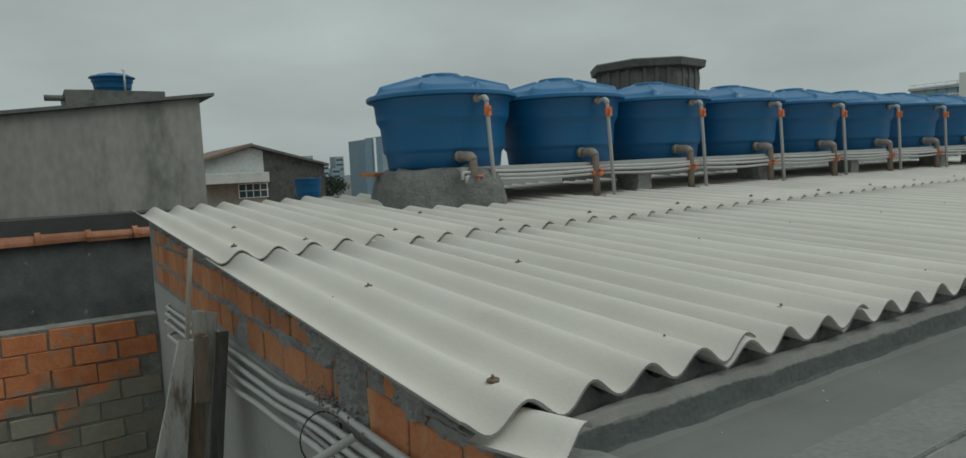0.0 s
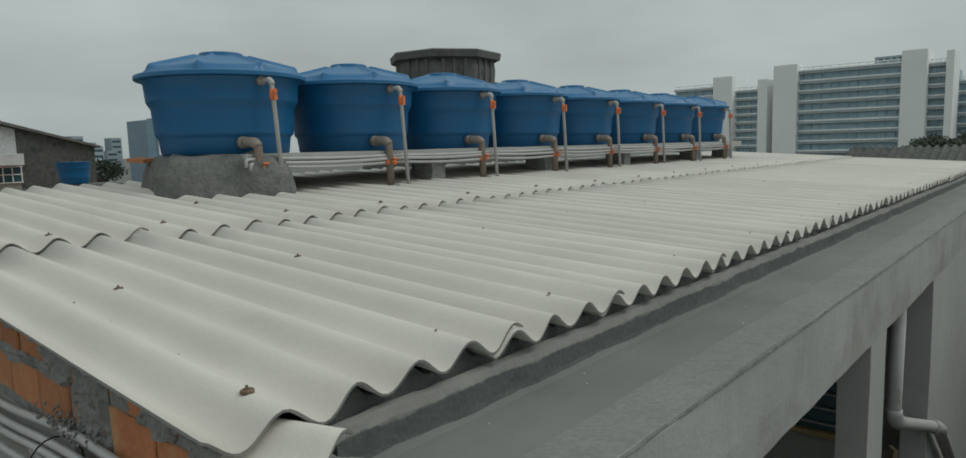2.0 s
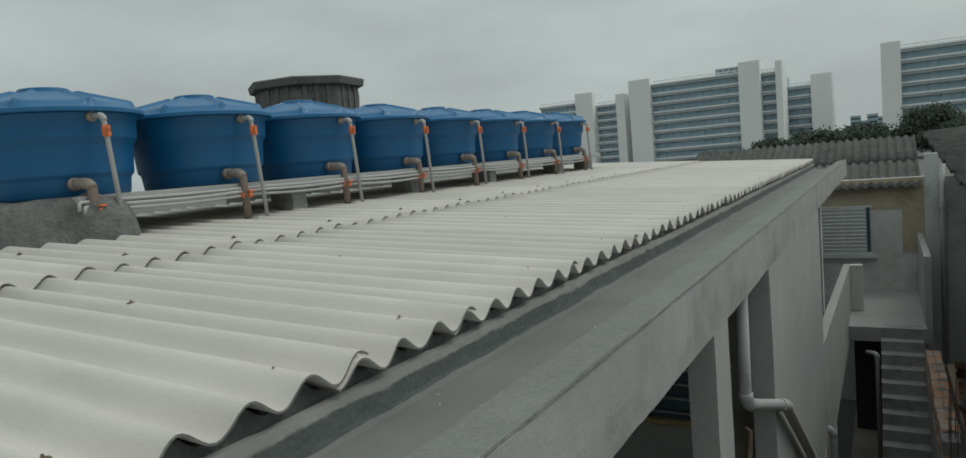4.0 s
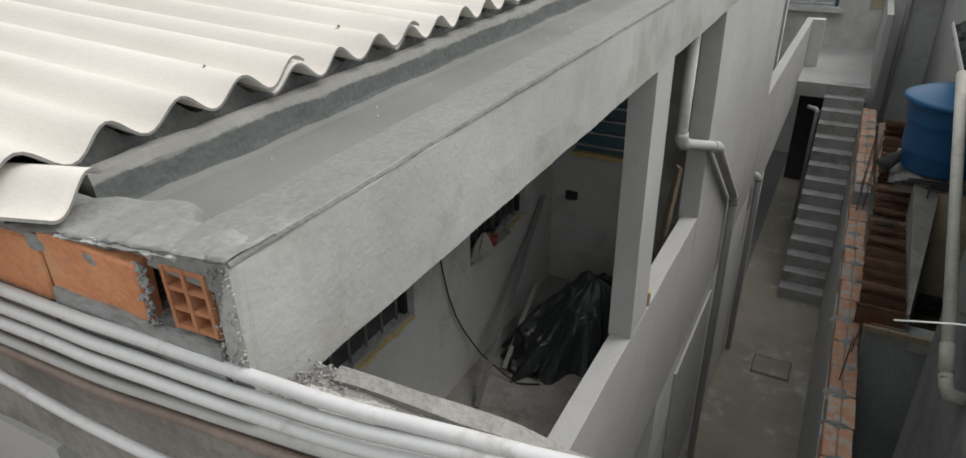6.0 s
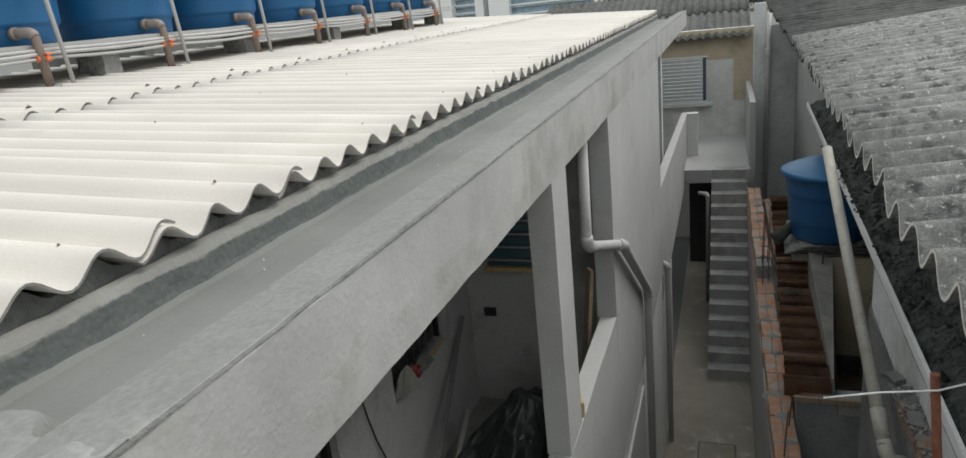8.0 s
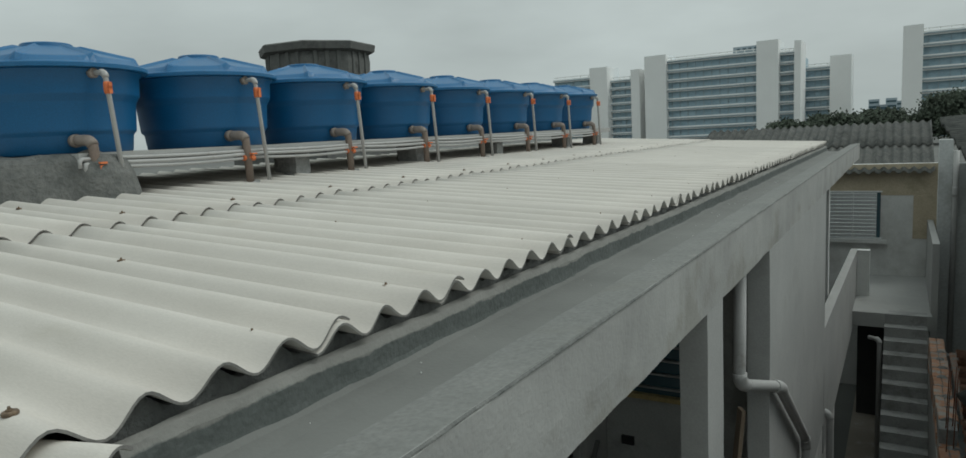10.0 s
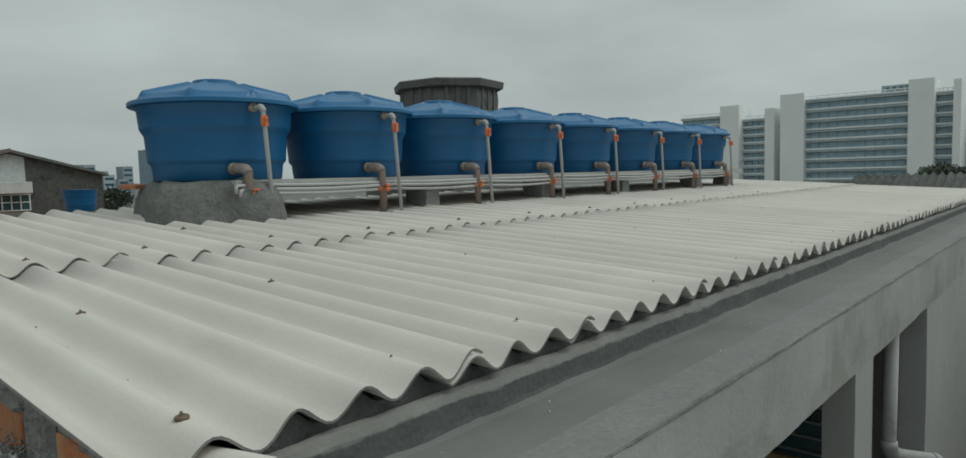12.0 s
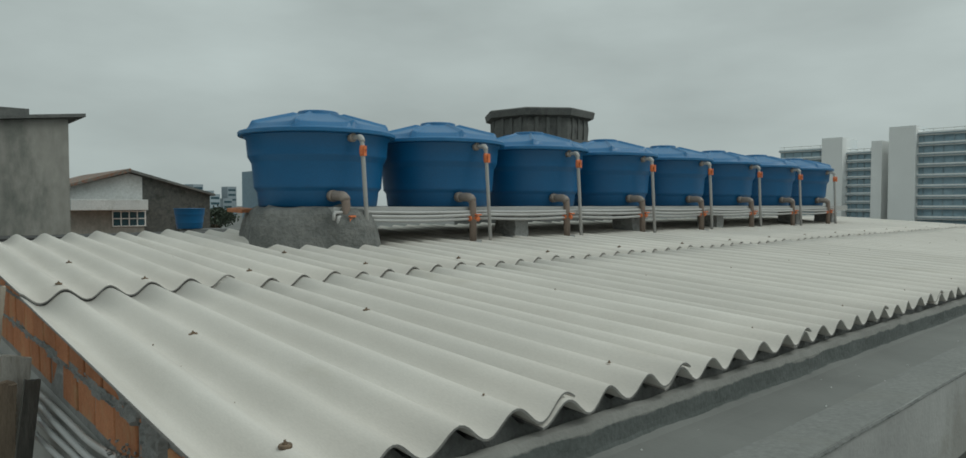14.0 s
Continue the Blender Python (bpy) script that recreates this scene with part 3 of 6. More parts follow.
structure("gutter_floor", bm, M_GUTTER, "dark sealed cement floor of the roof gutter", "gutter")
bm = extrude_y([(0.385, 5.69), (0.55, 5.69), (0.552, 5.80), (0.551, 5.958), (0.544, 5.966), (0.49, 5.962), (0.43, 5.956), (0.395, 5.950), (0.382, 5.940), (0.362, 5.90), (0.338, 5.852), (0.30, 5.829), (0.30, 5.80), (0.385, 5.80)], 0.056, 14.05, 0.05, 0.0035, 5)
structure("beam_gutter", bm, M_BEAM, "pale cement-rendered gutter beam with worn edges", "beam")
bm = extrude_y([(0.550, 5.9565), (0.5535, 5.9595), (0.5525, 5.9625), (0.5485, 5.9660), (0.545, 5.963), (0.547, 5.9565)], -0.05, 13.9, 0.02, 0.0016, 6)
structure("trim_beam_edge", bm, M_MORTAR_DARK, "crumbling dark edge of the gutter beam", "trim")
bm = extrude_y([(0.508, 5.69), (0.55, 5.69), (0.552, 5.80), (0.551, 5.958), (0.544, 5.966), (0.49, 5.962), (0.43, 5.956), (0.395, 5.950), (0.382, 5.940), (0.37, 5.918), (0.508, 5.912)], -0.052, 0.0565, 0.012, 0.0035, 5)
for v in bm.verts:
    if v.co.y < -0.03:
        v.co += noise.noise_vector(v.co * 40) * 0.006
structure("trim_beam_end", bm, M_BEAM, "ragged mortared end of the gutter beam", "trim")
structure("trim_brick_bed", rough_box(0.10, 0.505, -0.060, 0.1, 5.69, 5.806, 0.02, 0.006, 173), M_MORTAR, "mortar bed under the corner bricks", "trim")
bm = bmesh.new()
NX, NY = 70, 24
rows_top = []
for j in range(NY + 1):
    v = j / NY
    row = []
    for i in range(NX + 1):
        x = -0.04 + 0.588 * i / NX
        y = -0.054 + 0.34 * v + (0.007 * noise.noise(Vector((x * 22, 0, 3))) + 0.004 * noise.noise(Vector((x * 60, 0, 7))) if j == 0 else 0.0)
        k = min(1.0, max(0.0, (x - 0.27) / 0.10))
        s = min(1.0, max(0.0, (y - (0.07 + 0.16 * max(0.0, x)) * (1 - k) - 0.05 * k + 0.02 * (1 - k) * noise.noise(Vector((x * 14, 3, 1)))) / (0.10 - 0.085 * k)))
        s = s * s * (3 - 2 * s)
        z = (5.906 + 0.106 * x + 0.004 * k) * (1 - s) + 5.828 * s + 0.004 * noise.noise(Vector((x * 18, y * 18, 2))) + (0.006 * noise.noise(Vector((x * 45, y * 45, 5))) if j < 3 else 0.0)
        row.append(bm.verts.new((x, y, z)))
    rows_top.append(row)
for q, w in zip(rows_top, rows_top[1:]):
    for i in range(NX):
        bm.faces.new((q[i], q[i + 1], w[i + 1], w[i])).smooth = True
low = [bm.verts.new((v.co.x, -0.042, v.co.z - 0.02)) for v in rows_top[0]]
for i in range(NX):
    bm.faces.new((low[i], low[i + 1], rows_top[0][i + 1], rows_top[0][i]))
structure("gutter_end", bm, M_END, "rough cement end of the roof gutter", "gutter")

# ---- outer walls along the alley ----
UP, LOW = 3.2, GROUND
X_OUT, X_IN = 0.55, 0.43
PAR_Z = 4.29
OPEN_Y = 3.88


def wall_piece(name, x0, x1, y0, y1, z0, z1, mat=M_RENDER, label="grey cement-rendered wall", seed=0):
    return structure(name, rough_box(x0, x1, y0, y1, z0, z1, 0.25, 0.004, seed), mat, label, "wall")


pillar = structure("pillar", rough_box(0.43, 0.548, 2.30, 2.59, PAR_Z, 5.69, 0.14, 0.003, 8), M_RENDER_PALE, "grey cement-rendered veranda pillar", "pillar")
wall_piece("wall_parapet_upper", 0.44, 0.55, 0.14, OPEN_Y, UP - 0.1, PAR_Z, M_RENDER_PALE, "cement-rendered veranda parapet", 9)
wall_piece("wall_alley_upper", 0.42, 0.55, OPEN_Y, 7.56, UP - 0.1, 5.69, M_RENDER_PALE, "cement-rendered side wall of the house", 10)
wall_piece("wall_lower_a", 0.42, 0.54, 3.3, 9.2, LOW, UP - 0.1, M_RENDER, "cement-rendered lower side wall", 11)
wall_piece("wall_lower_parapet", 0.42, 0.55, 0.14, 3.3, LOW, 1.75, M_RENDER_PALE, "cement-rendered lower veranda parapet", 12)
wall_piece("wall_back_upper", -0.9, -0.75, 0.0, 4.5, UP, 4.05, M_VERANDA, "grey cement-rendered veranda wall", 13)
wall_piece("wall_back_top", -0.9, -0.75, 0.0, 4.5, 5.15, 5.7, M_VERANDA, "grey cement-rendered veranda wall", 14)
for i, (ya, yb) in enumerate(((0.0, 1.15), (2.25, 2.95), (3.85, 4.5))):
    wall_piece("wall_back_pier", -0.9, -0.75, ya, yb, 4.05, 5.15, M_VERANDA, "grey cement-rendered veranda wall", 15 + i)
wall_piece("wall_veranda_end", -0.75, 0.42, 4.4, 4.52, UP, 5.69, M_VERANDA, "grey cement-rendered end wall of the veranda", 18)
structure("floor_veranda", rough_box(-0.9, 0.42, 0.05, 4.5, UP - 0.12, UP, 0.3, 0.003, 19), M_LINTEL, "bare cement veranda floor", "floor")
structure("ceiling_veranda", rough_box(-0.9, 0.40, 0.05, 14.0, 5.70, 5.76, 0.5, 0.002, 20), M_RENDER, "bare cement slab over the veranda", "ceiling")
# Added solid blocks; the rooms' shade is in their colour.
structure("house_core", soft_box(-4.9, -2.4, 0.1, 13.9, LOW, 5.9, 0.0), M_SHADE_DARK, "added dark block coloured as the house's unlit rooms", "wall")
structure("lower_core", soft_box(-2.4, -0.9, 0.1, 13.9, LOW, 3.1, 0.0), M_SHADE_DARK, "added dark block coloured as the house's unlit rooms", "wall")
wall_piece("wall_far_end", -2.4, 0.42, 9.5, 9.65, UP, 5.7, M_RENDER, "cement-rendered end wall of the house", 21)

# ---- gable wall ----
wall_piece("wall_gable_lower", -4.95, -0.15, -0.045, 0.12, LOW, 5.30, M_RENDER_PALE, "smeared cement-rendered gable wall", 22)
wall_piece("wall_gable_band", -4.95, -1.0, -0.045, 0.12, 5.30, 5.70, M_RENDER_PALE, "smeared cement-rendered gable wall", 24)
structure("lintel_gable", rough_box(-1.0, 2.4, -0.03, 0.088, 5.29, 5.70, 0.1, 0.009, 23), M_LINTEL, "rough concrete tie beam along the gable", "beam")
bm = bmesh.new()
N = 40
for i in range(N):
    xa, xb = -4.95 + i * 5.0 / N, -4.95 + (i + 1) * 5.0 / N
    za, zb = crest_z(xa) - 0.065, crest_z(xb) - 0.065
    if xb > -0.3:
        za, zb = za - 0.055, zb - 0.055
    hexa(bm, ((xa, -0.045, 5.70), (xb, -0.045, 5.70), (xb, 0.10, 5.70), (xa, 0.10, 5.70), (xa, -0.045, za), (xb, -0.045, zb), (xb, 0.10, zb), (xa, 0.10, za)))
gable = structure("wall_gable", bm, M_MORTAR, "hollow-brick gable wall with smeared mortar", "wall")

# ---- alley ----
structure("floor_alley", rough_box(0.5, 1.67, -1.5, 16.0, GROUND - 0.3, GROUND, 0.3, 0.003, 30), M_FLOOR, "stained damp cement floor of the alley", "floor")
BW0, BW1, BWZ = 1.655, 1.865, 2.67
wall_piece("wall_boundary", BW0, BW1 - 0.012, -1.0, 12.25, GROUND - 0.2, BWZ - 0.185, M_RENDER_PALE, "cement-rendered boundary wall topped by bare bricks", 31)
stair = thing("staircase", (1.35, 11.0, GROUND), "steep grey cement staircase climbing the alley", "staircase")
NS, RISE, Y0, Y1 = 15, (3.1 - GROUND) / 15, 9.41, 12.7
RUN = (Y1 - Y0) / (NS - 1)
for i in range(NS):
    bm = rough_box(1.04 - 1.35, 1.652 - 1.35, Y0 + i * RUN - 11.0, Y0 + (i + 1) * RUN + 0.02 - 11.0, max(0, i * RISE - 0.25), (i + 1) * RISE, 0.12, 0.003, 40 + i)
    part("step", bm, M_STEP, stair)
structure("landing", rough_box(0.45, 1.72, 12.72, 16.0, 2.85, 3.1, 0.3, 0.004, 60), M_RENDER_PALE, "pale cement landing above the stairs", "landing")
bm = bmesh.new()
hexa(bm, ((0.44, 7.56, 2.75), (0.55, 7.56, 2.75), (0.55, 14.1, 2.75), (0.44, 14.1, 2.75), (0.44, 7.56, 4.19), (0.55, 7.56, 4.19), (0.55, 14.1, 3.97), (0.44, 14.1, 3.97)))
structure("wall_balcony", bm, M_RENDER_PALE, "cement-rendered balcony parapet", "wall")
wall_piece("pillar_balcony", 0.55, 0.76, 13.95, 14.1, 3.1, 3.97, M_RENDER, "cement pier at the end of the balcony", 62)

# ---- house behind the stairs ----
wall_piece("wall_rear_house", -3.0, 2.0, 16.0, 16.2, GROUND, 5.45, M_RENDER, "grey patched wall of the rear house", 63)

# ---- tanks ----
PLAT_Z = 6.50
TANK_X, TANK_Y0, TANK_STEP = -4.0, 2.16, 1.245
TANK_SIZE = Matrix.Diagonal((1.025, 1.025, 1.03, 1))
platform = structure("tank_platform", rough_box(-4.75, -3.38, 1.95, 11.6, 6.425, PLAT_Z, 0.2, 0.006, 70), M_RENDER_PALE, "long pale concrete slab carrying water tanks", "slab")
# ---- the eight tanks with their pipes ----
def lid_mesh():
    bm = bmesh.new()
    seg, sides = 96, 8
    rings = []
    prof = [(0.560, 0.537, 0), (0.612, 0.535, 0), (0.618, 0.540, 0), (0.618, 0.563, 0), (0.611, 0.570, 0), (0.585, 0.571, 0), (0.578, 0.580, 0.3), (0.560, 0.612, 0.8), (0.548, 0.620, 1.0), (0.40, 0.660, 1.0), (0.215, 0.710, 1.0), (0.20, 0.716, 0.6), (0.165, 0.720, 0.0), (0.160, 0.742, 0.0), (0.150, 0.748, 0.0)]
    for r, z, f in prof:
        ring = []
        for j in range(seg):
            a = 2 * math.pi * j / seg
            w = (a % (2 * math.pi / sides)) - math.pi / sides
            poly = math.cos(math.pi / sides) / math.cos(w)
            c = abs(w) / (math.pi / sides)
            rr = r * (1 + (poly - 1) * f)
            ring.append(bm.verts.new((rr * math.cos(a), rr * math.sin(a), z + 0.012 + f * 0.020 * c ** 9)))
        rings.append(ring)
    for q, w in zip(rings, rings[1:]):
        for j in range(seg):
            bm.faces.new((q[j], q[(j + 1) % seg], w[(j + 1) % seg], w[j]))
    bm.faces.new(rings[-1])
    return bm


def pipe_bend(a, b, c, r, n=5):
    """Points of a rounded corner from a through b to c."""
    a, b, c = Vector(a), Vector(b), Vector(c)
    p, q = b + (a - b).normalized() * r, b + (c - b).normalized() * r
    return [p * (1 - t) ** 2 + b * 2 * t * (1 - t) + q * t * t for t in [i / n for i in range(n + 1)]]


def tank_plumbing(tank, dy=0.0):
    """Inlet riser with its valves, and the thick outlet elbow; in the tank's own space, roof at about -0.25."""
    px, py = 0.68, 0.0 + dy
    riser = [(0.56, py - 0.03, 0.53)] + pipe_bend((0.56, py - 0.03, 0.53), (px, py, 0.53), (px + 0.01, py, -0.2), 0.04) + [(px + 0.02, py + 0.04, -0.32)]
    inlet = part("inlet_pipe", tube(bmesh.new(), riser, 0.0165, 10), M_PVC, tank, "grey plastic inlet riser")
    bm = bmesh.new()
    tube(bm, pipe_bend((0.56, py - 0.03, 0.53), (px, py, 0.53), (px + 0.01, py, 0.0), 0.036), 0.022, 10)
    part("inlet_elbow", bm, M_PVC, inlet, "dirty grey pipe elbow")
    part("inlet_flange", tube(bmesh.new(), [(0.565, py - 0.032, 0.53), (0.60, py - 0.025, 0.53)], 0.034, 12), M_ELBOW, inlet)
    bm = bmesh.new()
    tube(bm, [(px + 0.003, py, 0.465), (px + 0.004, py, 0.445), (px + 0.004, py, 0.405), (px + 0.005, py, 0.385)], [0.020, 0.024, 0.024, 0.020], 10)
    quad_box(bm, px + 0.015, px + 0.045, py - 0.012, py + 0.012, 0.415, 0.435)
    quad_box(bm, px + 0.035, px + 0.045, py - 0.012, py + 0.012, 0.385, 0.46)
    part("valve", bm, M_VALVE, inlet, "orange plastic stop valve")
    ox, oy = 0.61, -0.15 + dy
    out = pipe_bend((0.49, oy, 0.085), (ox + 0.03, oy + 0.03, 0.085), (ox + 0.035, oy + 0.035, -0.2), 0.06)
    outlet = part("outlet_pipe", tube(bmesh.new(), [(0.485, oy, 0.085)] + out + [(ox + 0.035, oy + 0.035, -0.33)], 0.032, 14), M_PVC_BROWN, tank, "brown outlet pipe dropping through the roof")
    bm = bmesh.new()
    tube(bm, [(0.46, oy, 0.085)] + out[:5], 0.038, 14)
    part("outlet_elbow", bm, M_ELBOW, outlet, "dirty brown plastic elbow")
    part("outlet_flange", tube(bmesh.new(), [(0.475, oy, 0.085), (0.515, oy + 0.003, 0.085)], 0.044, 16), M_ELBOW, outlet)
    bm = bmesh.new()
    tube(bm, [(ox + 0.03, oy - 0.01, -0.10), (ox + 0.03, oy + 0.10, -0.105)], 0.024, 10)
    tube(bm, [(ox + 0.03, oy + 0.02, -0.10), (ox + 0.03, oy + 0.065, -0.10)], 0.034, 10)
    quad_box(bm, ox + 0.03, ox + 0.09, oy + 0.03, oy + 0.055, -0.11, -0.085)
    quad_box(bm, ox + 0.01, ox + 0.10, oy + 0.028, oy + 0.075, -0.075, -0.062)
    part("valve", bm, M_VALVE, outlet, "orange plastic stop valve")


def tank_body(s=1.0):
    bm = bmesh.new()
    lathe(bm, [(0.0, 0.0), (0.455, 0.0), (0.466, 0.012), (0.478, 0.115), (0.482, 0.125), (0.498, 0.142), (0.502, 0.15), (0.503, 0.165), (0.516, 0.335), (0.520, 0.345), (0.541, 0.38), (0.546, 0.39), (0.547, 0.40), (0.557, 0.52), (0.575, 0.535), (0.58, 0.55), (0.0, 0.555)], 72)
    return bm


tank = thing("water_tank", (TANK_X, TANK_Y0, PLAT_Z), "round blue plastic water tank with a ribbed lid", "water tank", "tanks on the slab")
body_bm, lid_bm = tank_body(), lid_mesh()
body_bm.transform(TANK_SIZE)
lid_bm.transform(TANK_SIZE)
part("body", body_bm, M_TANK, tank)
part("lid", lid_bm, M_LID, tank, "paler blue ribbed lid")
tank_plumbing(tank)
TANK_YS = [TANK_Y0 + TANK_STEP * i for i in range(8)]
for i, y in enumerate(TANK_YS[1:], 1):
    c = copy_thing(tank, Matrix.Translation((TANK_X + random.uniform(-0.01, 0.01), y, PLAT_Z)))
    for o in c.children:
        if o.name.startswith("lid"):
            o.rotation_euler = (0, 0, random.uniform(0, 0.8))

# supply pipes along the slab's edge, sagging between their ties
for k, (z, x, r) in enumerate(((6.462, -3.362, 0.0135), (6.434, -3.358, 0.0145), (6.400, -3.362, 0.0130))):
    pts = []
    for i in range(8 * 6 + 1):
        y = 1.96 + k * 0.03 + i * (9.1 / 48)
        u = ((y - TANK_Y0) / TANK_STEP) % 1.0
        pts.append((x + 0.004 * math.sin(y * 2.1 + k), y, z - 0.008 * math.sin(u * math.pi) * (1 + 0.5 * k) + 0.003 * math.sin(y * 1.3 + k * 2)))
    if k < 2:
        pts = [(x + 0.002, pts[0][1] - 0.02, z - 0.06), (x, pts[0][1] - 0.018, z - 0.012)] + pts
    ob = thing("supply_pipe", pts[0], "thin pale plastic supply pipe along the tank slab", "pipe", "supply pipes")
    bm = tube(bmesh.new(), pts, r, 8)
    bm.transform(Matrix.Translation(-Vector(pts[0])))
    part("pipe_run", bm, M_PVC, ob)


# mortar heap under the slab's end, and the stub supports
def heap(name, c, sx, sy, sz, seed, mat, label, category, n=22, flat=1.0, kind="", lump=0.35):
    """An uneven mound on its support."""
    bm = bmesh.new()
    rings = [[bm.verts.new((0, 0, sz))]]
    m = 36
    for i in range(1, n + 1):
        t = i / n
        ring = []
        for j in range(m):
            a = 2 * math.pi * j / m
            w = 1 + lump * noise.noise(Vector((math.cos(a) * 1.4 + seed, math.sin(a) * 1.4, t)))
            h = (1 - t ** (2.0 * flat)) * sz
            p = Vector((math.cos(a) * sx * t * w, math.sin(a) * sy * t * w, h))
            p += noise.noise_vector(p * 9 + Vector((seed, 0, 0))) * sz * 0.13 * (1 - t ** 6) + noise.noise_vector(p * 31 + Vector((seed, 0, 0))) * sz * 0.035
            ring.append(bm.verts.new(p))
        rings.append(ring)
    for q, w in zip(rings, rings[1:]):
        for j in range(m):
            k = (j + 1) % m
            if len(q) == 1:
                bm.faces.new((q[0], w[j], w[k]))
            else:
                bm.faces.new((q[j], w[j], w[k], q[k]))
    ob = part(name, bm, mat)
    ob.matrix_basis = Matrix.Translation(c)
    return tagged(ob, label, category, kind=kind)


heap("mortar_mound", (-4.02, 2.05, 6.17), 0.76, 0.50, 0.335, 2.0, M_MORTAR_DARK, "rough grey mortar mound under the slab end", "mortar", flat=9.0, lump=0.35)
for i, y in enumerate((3.97, 5.8, 7.6, 9.9, 11.2)):
    ob = part("slab_support", rough_box(-3.72, -3.44, -0.09, 0.09, -0.02, 0.225, 0.06, 0.018, 80 + i), M_MORTAR)
    ob.matrix_basis = Matrix.Translation((0, y, 6.21))
    tagged(ob, "rough mortar stub under the tank slab", "support", "slab supports")
    heap("mortar_patch", (-3.52, y - 0.02, 6.165), 0.2, 0.17, 0.09, 5.0 + i, M_MORTAR, "smeared mortar patch at the slab support", "mortar", 10)
for i, y in enumerate(TANK_YS):
    heap("pipe_flashing", (-3.34, y - 0.07, 6.175), 0.10, 0.11, 0.045, 11.0 + i, M_MORTAR, "grey mortar collar where a pipe enters the roof", "mortar", 9)
ob = part("half_brick", soft_box(-0.1, 0.1, -0.06, 0.06, 0.0, 0.03, 0.004), M_BRICK)
ob.matrix_basis = pose(-4.3, 1.62, 6.46, 4, 3, 12)
tagged(ob, "flat broken orange brick wedged under the slab", "brick")

# ---- the dark octagonal reservoir behind ----
res = thing("roof_reservoir", (-11.6, 12.72, 0.86), "dark weathered octagonal concrete reservoir with a flared rim", "reservoir")
bm = bmesh.new()
lathe(bm, [(0.0, 7.35), (1.30, 7.25), (1.33, 7.62), (1.30, 7.86), (0.0, 7.86)], 8)
for f in bm.faces:
    f.smooth = False
bm.transform(pose(0, 0, 0, 0, 0, 32))
part("basin", bm, M_CONC_OLD, res)
bm = bmesh.new()
lathe(bm, [(1.28, 7.82), (1.46, 7.88), (1.49, 8.04), (1.44, 8.07), (0.0, 8.08)], 8)
for f in bm.faces:
    f.smooth = False
bm.transform(pose(0, 0, 0, 0, 0, 32))
part("rim", bm, M_CONC_OLD, res, "flared concrete rim")
part("tower_base", rough_box(-1.6, 1.6, -1.6, 1.6, -0.26, 7.26, 0.6, 0.01, 90), M_CONC_OLD, res)
for i in range(8):
    a = radians(32 + 45 * i + 22.5)
    for d in (-0.28, 0.0, 0.28):
        bm = soft_box(-0.035, 0.035, -0.05, 0.05, 7.26, 7.85, 0.01, 1)
        ob = part("rib", bm, M_CONC_OLD, res)
        ob.matrix_basis = pose(1.22 * math.cos(a) - d * math.sin(a), 1.22 * math.sin(a) + d * math.cos(a), 0, 0, 0, math.degrees(a))

# ---- pipes along the gable ----
def sag(knots, x):
    """Height of a bent pipe at x, eased between its ties."""
    for (xa, za), (xb, zb) in zip(knots, knots[1:]):
        if x <= xb:
            u = min(1.0, max(0.0, (x - xa) / (xb - xa)))
            return za + (zb - za) * (0.5 * u + 0.5 * u * u * (3 - 2 * u))
    (xa, za), (xb, zb) = knots[-2:]
    return zb + (zb - za) / (xb - xa) * (x - xb)


PIPES = (
    (((-4.2, 5.605), (-2.2, 5.675), (-1.58, 5.694), (-0.83, 5.763), (-0.23, 5.770), (0.165, 5.772), (0.44, 5.772), (0.70, 5.774), (0.96, 5.800), (1.2, 5.825)), -0.074, 0.0118, M_PVC_WHITE),
    (((-4.2, 5.56), (-2.2, 5.625), (-1.58, 5.648), (-0.88, 5.702), (-0.23, 5.722), (0.155, 5.733), (0.44, 5.739), (0.70, 5.750), (0.96, 5.783), (1.10, 5.803)), -0.080, 0.0118, M_PVC_WHITE),
    (((-4.2, 5.50), (-2.3, 5.572), (-1.59, 5.606), (-1.0, 5.655), (-0.32, 5.682), (0.15, 5.706), (0.434, 5.710), (0.70, 5.717), (0.96, 5.750), (1.10, 5.772)), -0.084, 0.0115, M_PVC_WHITE),
    (((-1.3, 5.60), (-0.43, 5.628), (0.095, 5.642), (0.404, 5.655), (0.684, 5.668), (0.957, 5.708)), -0.072, 0.0105, M_PVC),
    (((-1.2, 5.58), (-0.43, 5.592), (0.12, 5.606), (0.391, 5.620), (0.677, 5.630), (0.956, 5.680)), -0.070, 0.0112, M_PVC_BROWN),
    (((-4.0, 5.44), (-2.3, 5.515), (-1.59, 5.570), (-1.0, 5.606), (-0.43, 5.588), (0.147, 5.553), (0.45, 5.536)), -0.102, 0.0115, M_PVC_WHITE),
)
